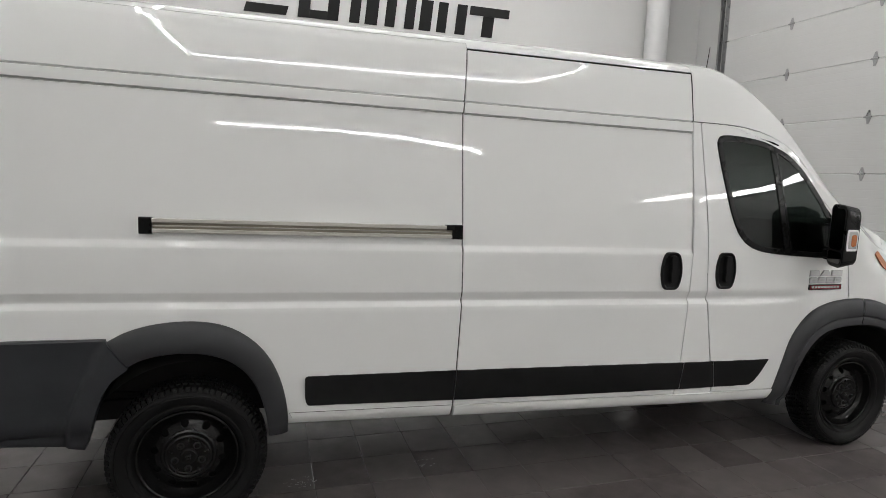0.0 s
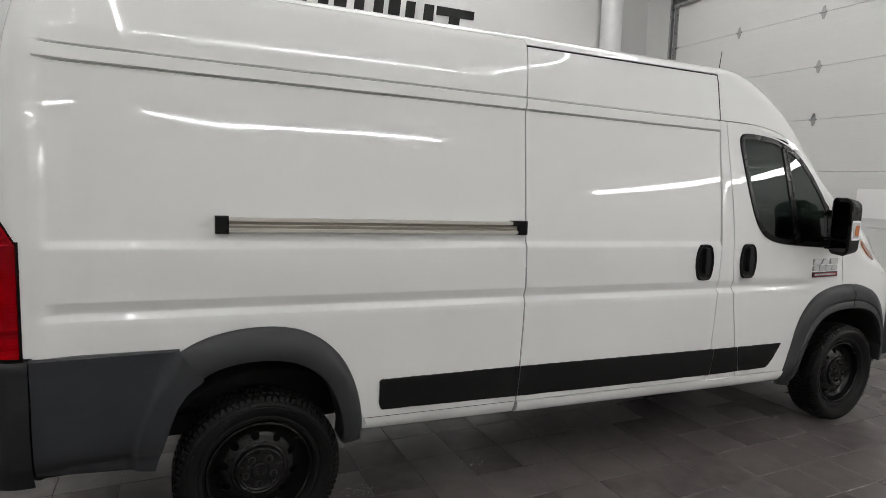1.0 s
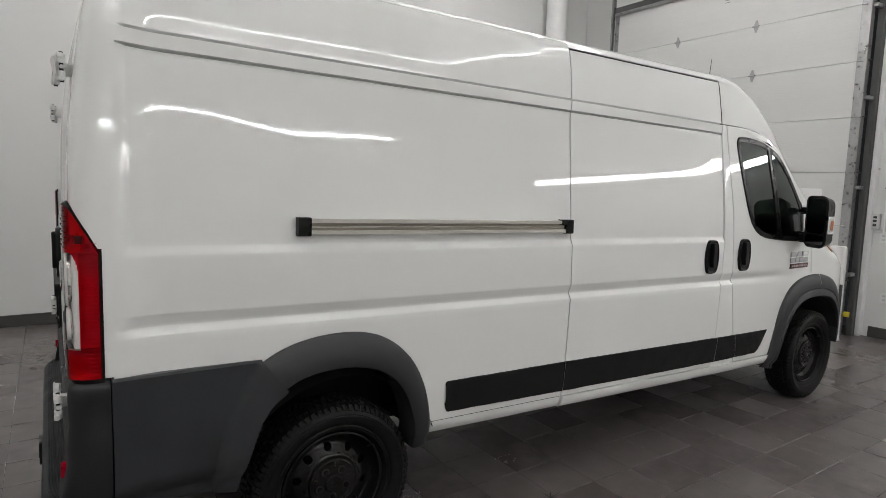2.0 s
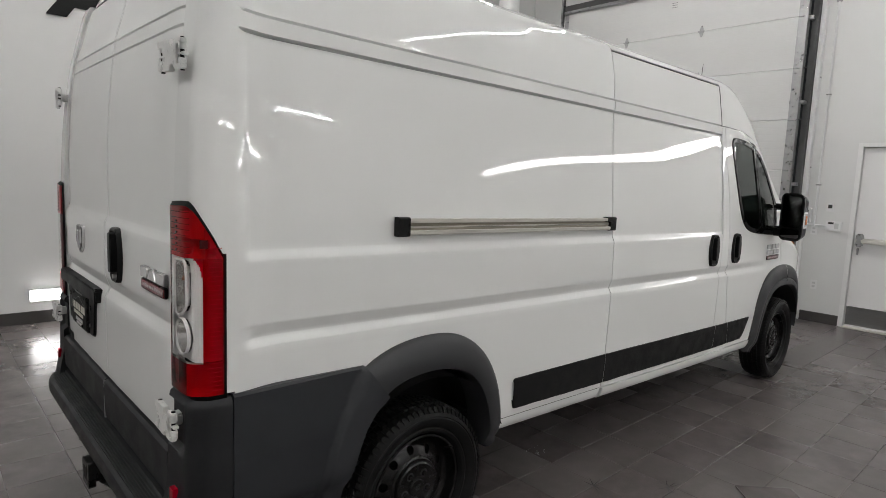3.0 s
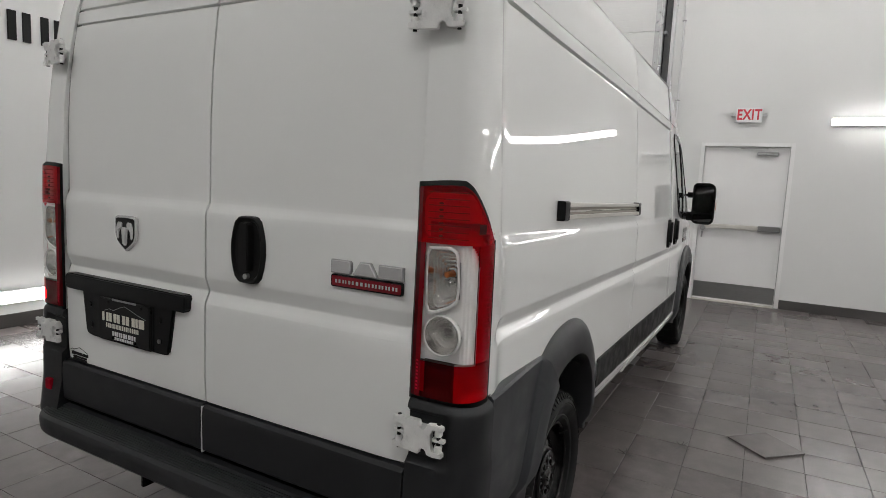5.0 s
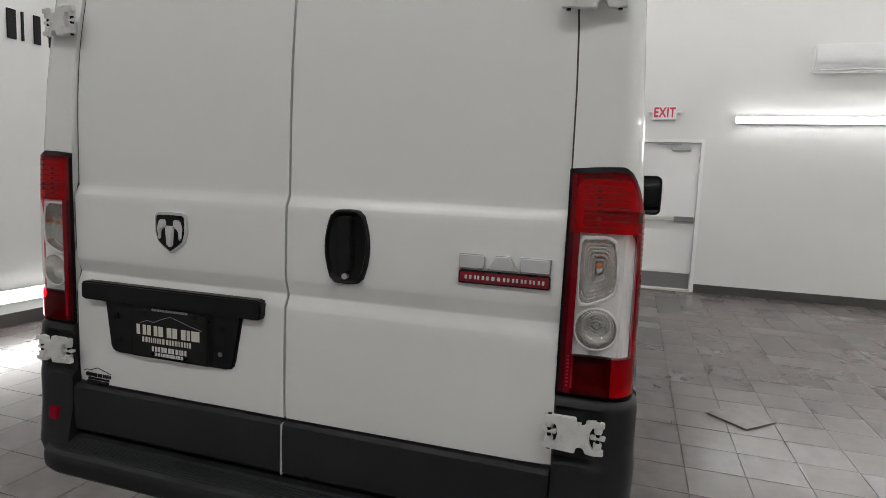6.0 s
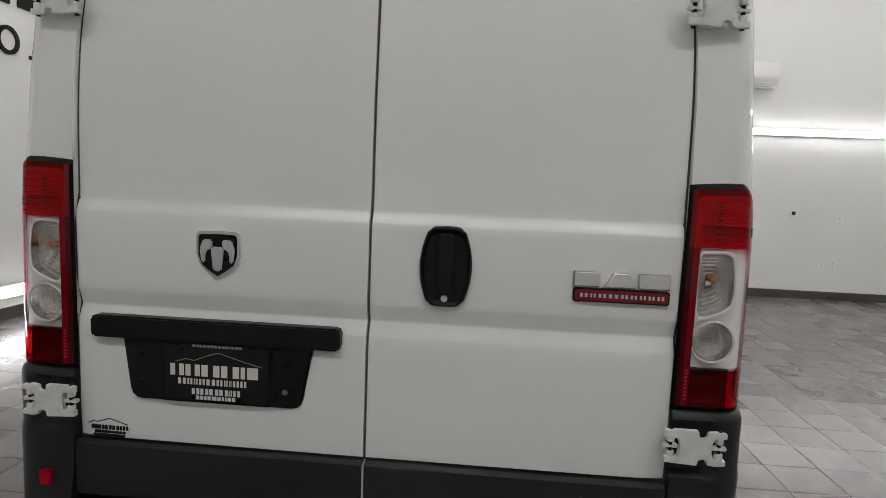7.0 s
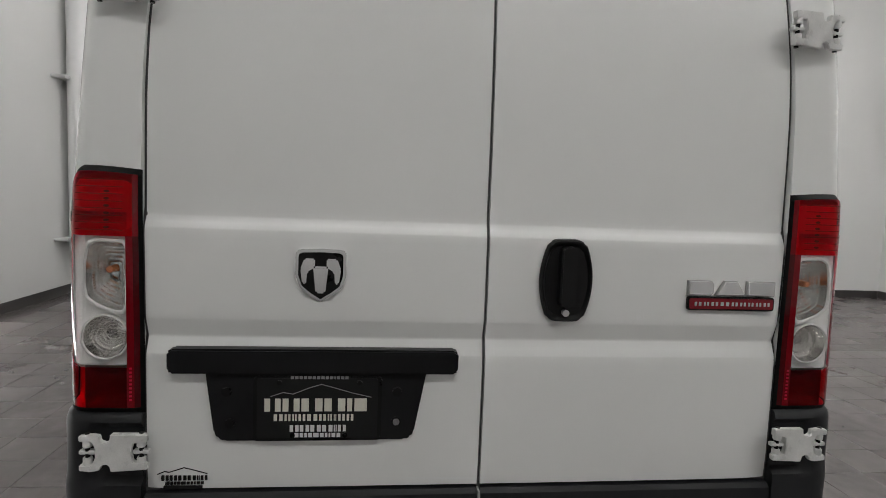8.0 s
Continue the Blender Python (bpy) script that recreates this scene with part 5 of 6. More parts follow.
    part("headrest", box((3.88, y - 0.13, 1.54), (3.99, y + 0.13, 1.74), 0.04, 3), SEAT, seat)
part("partition", box((3.74, -0.88, 0.5), (3.76, 0.88, 1.55), 0.004), SEAT, van, "dark partition behind the seats")
part("dashboard", box((4.75, -0.86, 0.85), (5.15, 0.86, 1.22), 0.05, 3), SEAT, van, "dark dashboard")
verts, faces = [], []
for k in range(24):
    a0 = 2 * math.pi * k / 24
    for q in range(6):
        b0 = 2 * math.pi * q / 6
        r = 0.19 + 0.014 * math.cos(b0)
        verts.append((4.62 + 0.35 * r * math.sin(a0) + 0.014 * math.sin(b0), 0.5 + r * math.cos(a0), 1.20 + 0.9 * r * math.sin(a0)))
for k in range(24):
    for q in range(6):
        faces.append((k * 6 + q, (k + 1) % 24 * 6 + q, (k + 1) % 24 * 6 + (q + 1) % 6, k * 6 + (q + 1) % 6))
finish("steering_wheel", verts, faces, SEAT, van)

# ---- the van: handles, rail, badges ----
def pull(name, place, turn, label, key=False):
    """A recessed oval dish with an upright grip; built facing -y round its own middle."""
    h = thing(name, label, "")
    h.parent = van
    h.location, h.rotation_euler = place, turn
    side = [(0.069 * (1 - 0.36 * (t / 1.08) ** 2), 0.1 * t) for t in np.linspace(-0.92, 0.92, 13)]
    end = [(0.0425, 0.0985), (0.0385, 0.1035), (0.032, 0.1065), (0.022, 0.108), (0.008, 0.1085)]
    right = [(x, -z) for x, z in end[::-1]] + side + end
    oval = right + [(-x, z) for x, z in right[::-1]]
    rings = []
    for f, y in ((1.0, 0.004), (0.985, -0.012), (0.95, -0.0155), (0.90, -0.0145), (0.83, -0.006), (0.5, -0.0035), (0.001, -0.003)):
        rings.append([(x * f, y, z * f) for x, z in oval] + [(oval[0][0] * f, y, oval[0][1] * f)])
    verts, faces = sheet(rings)
    finish("dish", verts, faces, HANDLE_BLACK, h, "black oval dish", angle=40)
    part("grip", prism(rounded(-0.019, 0.021, -0.068, 0.090, 0.014, 4), "y", -0.030, 0.0, 0.007, 3), HANDLE_BLACK, h, "black upright grip")
    if key:
        part("lock", tube((0.0, 0.0, -0.084), (0.0, -0.019, -0.084), 0.009, 16), CHROME, h, "small chrome lock")
    return h


pull("door_handle", on_side(3.470, 1.203, 0.002), (radians(-1), 0, radians(1)), "black recessed sliding door handle")
pull("door_handle", on_side(3.850, 1.200, 0.002), (radians(-1), 0, 0), "black recessed front door handle")
pull("door_handle", (-0.009, -0.210, 1.284), (0, 0, radians(-90)), "black recessed rear door handle with lock", key=True).scale = (0.98, 1.0, 0.965)

for sign in (-1,):
    rail = thing("door_rail", "brushed aluminium sliding door rail with black end caps", "")
    rail.parent = van
    def bar(x0, x1, z0, z1, out0, out1, material, name, bevel=0.002, label=""):
        bm = bmesh.new()
        n = 12
        grid = []
        for x in np.linspace(x0, x1, n):
            zc = rake(x, 1.446)
            y = half(x, 1.42)
            grid.append([(x, sign * (y + o), zc + z) for z, o in ((z0, out0), (z0, out1 - bevel), (z0 + bevel, out1), (z1 - bevel, out1), (z1, out1 - bevel), (z1, out0))])
        verts, faces = sheet(grid)
        a, b = list(range(6)), list(range((n - 1) * 6, n * 6))
        return finish(name, verts, [f[::-1] for f in faces] + [a[::-1], b], material, rail, label)
    bar(0.775, 2.170, -0.030, 0.030, 0.0, 0.010, ALU_BRONZE, "rail_channel", label="tarnished channel of the rail")
    bar(0.775, 2.150, 0.014, 0.031, 0.0, 0.028, ALUMINIUM, "rail_lip")
    bar(0.775, 2.150, -0.031, -0.014, 0.0, 0.028, ALUMINIUM, "rail_lip")
    bar(0.775, 2.150, -0.0045, 0.0015, 0.0, 0.016, ALUMINIUM, "rail_ridge", 0.001)
    bar(0.738, 0.790, -0.036, 0.036, 0.0, 0.032, PLASTIC_GLOSS, "end_cap", 0.005, "black plastic end cap")
    bar(2.155, 2.207, -0.036, 0.036, 0.0, 0.026, PLASTIC_GLOSS, "end_cap", 0.005, "black plastic end cap")
    bar(2.120, 2.160, 0.010, 0.036, 0.0, 0.030, PLASTIC_GLOSS, "end_cap_tab", 0.003)


def hinge(y, z, sign, x=-0.03, turn=10):
    """A pressed white hinge: a waisted plate with two knuckles and pins on either side."""
    h = thing("door_hinge", "white painted rear door hinge with steel pins", "", at=(x, y, z))
    h.parent = van
    h.scale, h.rotation_euler = (1, 0.90, 1.0), (0, 0, radians(turn * sign))
    w, t = 0.083, 0.045
    poly = [(-w, t * 0.96), (-0.052, t), (0.006, t), (0.009, t - 0.017), (0.020, t - 0.021), (0.031, t - 0.017), (0.034, t * 0.92), (0.055, t * 0.98), (w, t * 0.92), (w, t - 0.017), (0.052, t - 0.017), (0.044, 0.012), (0.044, -0.012),
            (0.052, -t + 0.017), (w, -t + 0.017), (w, -t * 0.92), (0.055, -t * 0.98), (0.034, -t * 0.92), (0.030, -t + 0.015), (0.020, -t + 0.018), (0.010, -t + 0.015), (0.006, -t), (-w, -t * 0.9), (-w, -t + 0.02), (-0.048, -t + 0.022),
            (-0.042, 0.0), (-0.048, t - 0.022), (-w, t - 0.02)]
    part("hinge_plate", prism([(p[0] * sign, p[1]) for p in poly], "x", -0.012, 0.004, 0.0018), HINGE_WHITE, h)
    for d in (-0.066, 0.066):
        part("knuckle", tube((0.0, d * sign, 0.012), (0.0, d * sign, 0.040), 0.0115, 14, bevel=0.002), HINGE_WHITE, h)
        part("knuckle", tube((0.0, d * sign, -0.040), (0.0, d * sign, -0.012), 0.0115, 14, bevel=0.002), HINGE_WHITE, h)
        part("pin", tube((0.0, d * sign, -0.046), (0.0, d * sign, 0.046), 0.006, 10), PLASTIC_GLOSS, h)
        part("link", box((-0.006, d * sign - 0.02, -0.005), (0.010, d * sign + 0.02, 0.005), 0.002), HINGE_WHITE, h)
    part("mount", box((0.004, -0.024, -0.018), (0.045, 0.024, 0.018), 0.006), HINGE_WHITE, h)
    return h


for sign, where in SIDES:
    hinge(sign * 0.858, 0.864, sign, -0.040, 0)
    hinge(sign * 0.838, 1.937, sign, -0.002, -7)


def slabs(items, plane, depth, material, name, parent, bevel=0.0012, label=""):
    """Plain raised shapes side by side; items are outlines."""
    bm = None
    for poly in items:
        bm = prism(poly, plane, depth[0], depth[1], bevel, 1, bm)
    ob = part(name, bm, material, parent, label)
    ob["kind"] = "stuff"
    return ob


# rear badge: three wide chrome blocks over a red plate with a pale line of print
badge = thing("rear_badge", "chrome blocks over a red and black badge", "")
badge.parent = van
xb = -0.011
za, zb = 1.254, 1.290
BADGE_SHAPES = ([(-0.537, 0.0), (-0.537, 0.036), (-0.598, 0.036), (-0.604, 0.030), (-0.604, 0.008), (-0.598, 0.0)],
                [(-0.613, 0.0), (-0.636, 0.036), (-0.669, 0.036), (-0.692, 0.0)],
                [(-0.699, 0.0), (-0.699, 0.036), (-0.774, 0.036), (-0.774, 0.0)])
for shape_ in BADGE_SHAPES:
    poly = [(y, za + z) for y, z in shape_]
    my, mz = sum(p[0] for p in poly) / len(poly), (za + zb) / 2
    # Slightly larger grey plate: the shade round the block, put in as colour.
    part("block_shade", prism([(my + (y - my) * 1.035, mz + (z - mz) * 1.07) for y, z in poly], "x", xb - 0.003, xb + 0.006), INK_SHADE_GREY, badge)
    part("chrome_block", prism(poly, "x", xb - 0.008, xb + 0.006, 0.0018, 1), CHROME, badge)
part("black_frame", prism(rounded(-0.776, -0.536, 1.214, 1.2495, 0.006, 3), "x", xb - 0.005, xb + 0.006, 0.0015), PLASTIC_GLOSS, badge)
part("red_plate", prism(rounded(-0.772, -0.540, 1.218, 1.2455, 0.004, 3), "x", xb - 0.0065, xb, 0.001), BADGE_RED, badge, "dark red plate")
letters = []
y = -0.554
for wd in (0.019, 0.014, 0.019, 0.024, 0.017, 0.016, 0.015, 0.015, 0.017):
    for q in (0.0, wd * 0.62):
        letters.append([(y - q, 1.2365), (y - q - wd * 0.34, 1.2365), (y - q - wd * 0.34, 1.2265), (y - q, 1.2265)])
    y -= wd + 0.0065
slabs(letters, "x", (xb - 0.0078, xb - 0.005), CHROME, "pale_bar", badge, 0.0006)

# shield: chrome rim, dark field, plain pale shape
shield = thing("rear_emblem", "chrome rimmed shield with a dark field", "")
shield.parent = van
c = (0.396, 1.283)
outline = [(-0.060, 0.052), (-0.058, 0.059), (-0.050, 0.063), (0.0, 0.065), (0.050, 0.063), (0.058, 0.059), (0.060, 0.052), (0.060, 0.0), (0.050, -0.028), (0.030, -0.045), (0.0, -0.064), (-0.030, -0.045), (-0.051, -0.028), (-0.060, 0.0)]
def sh(f):
    return [(c[0] + p[0] * f, c[1] + p[1] * f) for p in outline]
part("chrome_rim", prism(sh(1.0), "x", -0.017, -0.002, 0.003), CHROME, shield, "chrome rim")
part("dark_field", prism(sh(0.88), "x", -0.0185, -0.01, 0.001), PLASTIC_GLOSS, shield)
bm = prism([(c[0] - 0.016, c[1] + 0.020), (c[0] + 0.016, c[1] + 0.020), (c[0] + 0.010, c[1] - 0.036), (c[0] - 0.010, c[1] - 0.036)], "x", -0.024, -0.014, 0.004)
for s_ in (-1, 1):
    prism([(c[0] + s_ * 0.012, c[1] + 0.036), (c[0] + s_ * 0.034, c[1] + 0.036), (c[0] + s_ * 0.042, c[1] + 0.014), (c[0] + s_ * 0.038, c[1] - 0.016), (c[0] + s_ * 0.030, c[1] - 0.018), (c[0] + s_ * 0.028, c[1] + 0.008), (c[0] + s_ * 0.012, c[1] + 0.018)], "x", -0.023, -0.014, 0.003, bm=bm)
for v in bm.verts:
    v.co.y, v.co.z = c[0] + (v.co.y - c[0]) * 1.14, c[1] + (v.co.z - c[1]) * 1.16
part("pale_shape", bm, CHROME, shield, "plain silver shape")

# number plate holder with its cover bar, and the dealer's plate as plain bars
holder = thing("plate_holder", "black plastic plate holder under a cover bar", "")
holder.parent = van
part("cover_bar", prism([(0.735, 1.107), (0.745, 1.099), (0.745, 1.054), (0.738, 1.047), (0.064, 1.047), (0.058, 1.054), (0.057, 1.099), (0.066, 1.107)], "x", -0.036, 0.0, 0.010, 4), PLASTIC_BLACK, holder, "black cover bar")
trap = [(0.664, 1.055), (0.132, 1.055), (0.161, 0.897), (0.168, 0.882), (0.184, 0.876), (0.618, 0.876), (0.634, 0.882), (0.643, 0.897)]
part("backing", prism(trap, "x", -0.020, 0.0, 0.006, 2), PLASTIC_BLACK, holder, "black backing panel")
part("recess_lip", prism([(0.560, 1.048), (0.236, 1.048), (0.236, 0.881), (0.560, 0.881)], "x", -0.0235, -0.018, 0.002), PLASTIC_BLACK, holder)
part("plate_frame", prism(rounded(0.243, 0.549, 0.879, 1.040, 0.008, 3), "x", -0.027, -0.018, 0.002), PLASTIC_GLOSS, holder)
plate = part("plate", prism(rounded(0.252, 0.540, 0.887, 1.036, 0.006, 3), "x", -0.029, -0.024, 0.0008), INK_BLACK, holder, "matt black dealer plate with pale bars")
xp = -0.0298


def bars(y, z0, z1, widths, gap, split=0.0):
    """Outlines of plain bars side by side towards -y; split: the share of each that is left open in its middle."""
    out = []
    for wd in widths:
        spans = ((0.0, 1.0),) if not split else ((0.0, 0.5 - split / 2), (0.5 + split / 2, 1.0))
        out += [[(y - wd * a, z1), (y - wd * b, z1), (y - wd * b, z0), (y - wd * a, z0)] for a, b in spans]
        y -= wd + gap
    return out


slabs(bars(0.522, 0.954, 0.986, (0.038, 0.040, 0.050, 0.050), 0.0045, 0.30) + bars(0.326, 0.954, 0.986, (0.012, 0.030), 0.0055), "x", (xp, xp + 0.002), INK_CREAM, "pale_bar", holder, 0)
slabs(bars(0.500, 0.9305, 0.947, (0.021, 0.014, 0.010, 0.016, 0.024, 0.016, 0.010, 0.006, 0.016, 0.016), 0.0045, 0.26), "x", (xp, xp + 0.002), INK_CREAM, "pale_bar", holder, 0)
slabs(bars(0.462, 0.9035, 0.920, (0.021, 0.022, 0.025, 0.025, 0.007, 0.019), 0.003, 0.24), "x", (xp, xp + 0.002), INK_WHITE, "pale_bar", holder, 0)
slabs(bars(0.452, 0.8895, 0.900, (0.011, 0.008, 0.006, 0.009, 0.013, 0.009, 0.006, 0.004, 0.009, 0.009), 0.003), "x", (xp, xp + 0.002), INK_WHITE, "pale_bar", holder, 0)
slabs(bars(0.461, 1.034, 1.041, (0.0075,) * 10 + (0.003,) + (0.0075,) * 3, 0.0028), "x", (xp, xp + 0.002), INK_SHADE_GREY, "pale_bar", holder, 0)
ridge = [(0.508, 0.990), (0.478, 1.000), (0.455, 0.996), (0.415, 1.012), (0.388, 1.020), (0.362, 1.013), (0.315, 0.999), (0.268, 0.988)]
bm = bmesh.new()
for (ya, za), (yb, zb) in zip(ridge, ridge[1:]):
    bm.faces.new([bm.verts.new((xp, *q)) for q in ((ya, za), (yb, zb), (yb, zb + 0.0022), (ya, za + 0.0022))])
part("ridge_line", bm, INK_SHADE_GREY, holder)
for y, z in ((0.487, 1.026), (0.297, 1.026), (0.455, 0.895), (0.330, 0.895)):
    part("screw", tube((-0.026, y, z), (-0.033, y, z), 0.006, 12), PLASTIC_GLOSS, holder)
part("screw", tube((-0.018, 0.206, 0.924), (-0.026, 0.206, 0.924), 0.008, 12), GALVANISED, holder, "bright screw")
part("screw_washer", tube((-0.018, 0.206, 0.924), (-0.021, 0.206, 0.924), 0.0125, 16), PLASTIC_GLOSS, holder)
for y, z in ((0.612, 1.000), (0.604, 0.922), (0.205, 1.000)):
    part("plug", prism([(y + 0.013 * math.cos(a), z + 0.013 * math.sin(a)) for a in np.linspace(0, 2 * math.pi, 9)[:-1]], "x", -0.024, -0.018, 0.002), PLASTIC_GLOSS, holder)

# dealer sticker low on the door, as bars
xs_ = -0.0050
sticker = thing("dealer_sticker", "small black printed sticker", "")
sticker.parent = van
slabs(bars(0.767, 0.774, 0.786, (0.016, 0.017, 0.019, 0.019, 0.006, 0.015), 0.003, 0.26), "x", (xs_ - 0.0015, xs_ + 0.004), INK_BLACK, "dark_bar", sticker, 0)
slabs(bars(0.758, 0.7635, 0.770, (0.009, 0.006, 0.005, 0.007, 0.010, 0.007, 0.005, 0.004, 0.007, 0.007), 0.0025), "x", (xs_ - 0.0015, xs_ + 0.004), INK_BLACK, "dark_bar", sticker, 0)
slabs([[(0.762, 0.760), (0.672, 0.760), (0.672, 0.7525), (0.762, 0.7525)]], "x", (xs_ - 0.0015, xs_ + 0.004), INK_BLACK, "dark_bar", sticker, 0)
ridge = [(0.776, 0.789), (0.759, 0.796), (0.749, 0.794), (0.729, 0.800), (0.714, 0.805), (0.699, 0.801), (0.659, 0.789)]
bm = bmesh.new()
for (ya, za), (yb, zb) in zip(ridge, ridge[1:]):
    bm.faces.new([bm.verts.new((xs_ - 0.0016, *q)) for q in ((ya, za), (yb, zb), (yb, zb + 0.003), (ya, za + 0.003))])
part("ridge_line", bm, INK_BLACK, sticker)

# badge on the front door: two rows of grey blocks over a red plate
side_badge = thing("side_badge", "silver blocks over a small red badge", "")
side_badge.parent = van
def block(x0, x1, z0, z1, out, material, name, thick=0.006):
    return side_fill(name, -1, [(x0, z0), (x1, z0), (x1, z1), (x0, z1)], out, material, side_badge, thick=thick)
for poly in BADGE_SHAPES:
    pts = [(4.513 - 1.11 * (y + 0.537), 1.156 + 0.97 * z) for y, z in poly]
    mx = sum(p[0] for p in pts) / len(pts)
    # Larger grey plate behind paints the shade round each block.
    side_fill("block_shade", -1, [(mx + (x - mx) * 1.05, 1.1735 + (z - 1.1735) * 1.10) for x, z in pts], 0.004, INK_SHADE_GREY, side_badge)
    side_fill("chrome_block", -1, pts, 0.008, CHROME, side_badge)
for k in range(4):
    x0 = 4.513 + 0.067 * k
    # Grey plate again paints the shade round the block.
    side_fill("block_shade", -1, rounded(x0 - 0.002, x0 + 0.062, 1.110, 1.149, 0.010, 3), 0.004, INK_SHADE_GREY, side_badge)
    side_fill("chrome_block", -1, rounded(x0, x0 + 0.060, 1.112, 1.147, 0.009, 3), 0.008, CHROME, side_badge)
    side_fill("block_slot", -1, rounded(x0 + 0.016, x0 + 0.044, 1.124, 1.135, 0.004, 2), 0.0086, INK_SHADE_GREY, side_badge, thick=0.002)
block(4.510, 4.780, 1.068, 1.103, 0.007, PLASTIC_GLOSS, "black_frame")
block(4.516, 4.774, 1.073, 1.098, 0.0085, BADGE_RED, "red_plate", 0.003)
for k in range(9):
    block(4.530 + 0.026 * k, 4.549 + 0.026 * k, 1.080, 1.092, 0.0095, CHROME, "pale_bar", 0.002)

# aerial on the roof and a headlamp
aerial = part("aerial", tube((3.93, -0.55, 2.42), (3.945, -0.55, 2.56), 0.003, 8, 0.002), PLASTIC_GLOSS, van, "short black roof aerial")
part("aerial_base", tube((3.928, -0.55, 2.405), (3.93, -0.55, 2.435), 0.014, 12, 0.008), PLASTIC_GLOSS, aerial)
for sign, where in SIDES:
    poly = [(5.19, 1.298), (5.25, 1.290), (5.45, 1.22), (5.60, 1.06), (5.36, 1.06), (5.265, 1.19)]
    side_fill("headlamp", sign, poly, 0.006, CLEAR_LENS, van, "clear headlamp with an amber corner", thick=0.02)
    side_fill("amber_marker", sign, [(5.11, 1.285), (5.18, 1.300), (5.255, 1.195), (5.225, 1.165), (5.16, 1.205)], 0.009, AMBER, van, "amber side marker", thick=0.01)

# ---- sectional garage door ----
garage = thing("garage_door", "white sectional garage door with galvanised hinges, closed", "garage door", at=(0, 0, 0))
LINES = (0.0, 0.65, 1.27, 1.89, 2.51, 3.13, 3.75, 4.37)
for z0, z1 in zip(LINES, LINES[1:]):
    ridges = [(GX + 0.006, z0 + 0.0012), (GX, z0 + 0.009)]
    for k in range(1, 7):
        z = z0 + (z1 - z0) * k / 7
        ridges += [(GX, z - 0.006), (GX + 0.0007, z), (GX, z + 0.006)]
    ridges += [(GX, z1 - 0.009), (GX + 0.006, z1 - 0.0012), (GX + 0.05, z1 - 0.0012), (GX + 0.05, z0 + 0.0012)]
    verts = [(x, y, z) for y in (GY0, GY1) for x, z in ridges]
    m = len(ridges)
    faces = [(k, (k + 1) % m, m + (k + 1) % m, m + k) for k in range(m)] + [tuple(range(m))[::-1], tuple(range(m, 2 * m))]
    finish("door_panel", verts, faces, PANEL_WHITE, garage, smooth=False)
# top section with glazing bars
part("top_panel", box((GX + 0.012, GY0, 4.50), (GX + 0.05, GY1, 5.15), 0.003), PANEL_WHITE, garage, "top section with a dark frame")
part("dark_rail", box((GX - 0.004, GY0, 4.40), (GX + 0.05, GY1, 4.495), 0.004), TRACK_DARK, garage, "dark rail of the top section")
part("strut", prism([(GX - 0.055, 4.345), (GX - 0.055, 4.395), (GX - 0.004, 4.395), (GX - 0.004, 4.345)], "y", GY0 + 0.03, GY1 - 0.02, 0.012, 3), GALVANISED, garage, "galvanised strut")
for y in (GY0 + 0.06, GY1 - 0.06):
    part("end_stile", box((GX - 0.006, y - 0.036, 0.01), (GX - 0.001, y + 0.036, 4.36), 0.001), GALVANISED, garage, "galvanised end stile")


def door_hinge(y, z, end=False):
    bm = prism([(y - 0.012, z + 0.075), (y + 0.012, z + 0.075), (y + 0.032, z + 0.012), (y + 0.032, z - 0.012), (y + 0.012, z - 0.075), (y - 0.012, z - 0.075), (y - 0.032, z - 0.012), (y - 0.032, z + 0.012)], "x", GX - 0.009, GX - 0.003, 0.002, 1)
    tube((GX - 0.016, y - 0.038, z), (GX - 0.016, y + 0.038, z), 0.011, 10, bm=bm)
    ob = part("roller_hinge" if end else "panel_hinge", bm, GALVANISED, garage, "small galvanised hinge")
    part("pin", tube((GX - 0.016, y - (0.10 if end else 0.045), z), (GX - 0.016, y + 0.045, z), 0.006, 8), TRACK_DARK, ob)


for z in LINES[1:-1]:
    for y in (1.17, 2.31):
        door_hinge(y, z)
    door_hinge(GY0 + 0.045, z, True)
    door_hinge(GY1 - 0.045, z, True)
# tracks and jambs
for y, s in ((GY0 - 0.02, -1), (GY1 + 0.02, 1)):
    bm = box((GX - 0.06, min(y, y + s * 0.004), 0.0), (GX + 0.03, max(y, y + s * 0.004), 5.1))
    box((GX - 0.06, min(y - s * 0.03, y), 0.0), (GX - 0.056, max(y - s * 0.03, y), 5.1), bm=bm)
    part("track", bm, GALVANISED, garage, "galvanised roller track", smooth=False)
    part("jamb_seal", box((GX + 0.10, min(y + s * 0.006, y + s * 0.075), 0.0), (X1 - 0.001, max(y + s * 0.006, y + s * 0.075), 5.1), 0.004), TRACK_DARK, garage, "dark grey jamb angle")
    part("jamb_trim", box((GX + 0.16, min(y + s * 0.079, y + s * 0.125), 0.0), (X1 - 0.001, max(y + s * 0.079, y + s * 0.125), 5.1), 0.004), FIXTURE, garage, "white jamb trim")
    for z in (0.7, 1.7, 2.7, 3.7):
        part("track_bracket", box((GX - 0.02, min(y + s * 0.004, y + s * 0.05), z), (GX + 0.10, max(y + s * 0.004, y + s * 0.05), z + 0.04), 0.003), GALVANISED, garage)
part("header", box((GX - 0.02, GY0 - 0.02, 5.16), (X1 - 0.002, GY1 + 0.02, 5.40), 0.004), WALL, garage)
label_bm = bmesh.new()
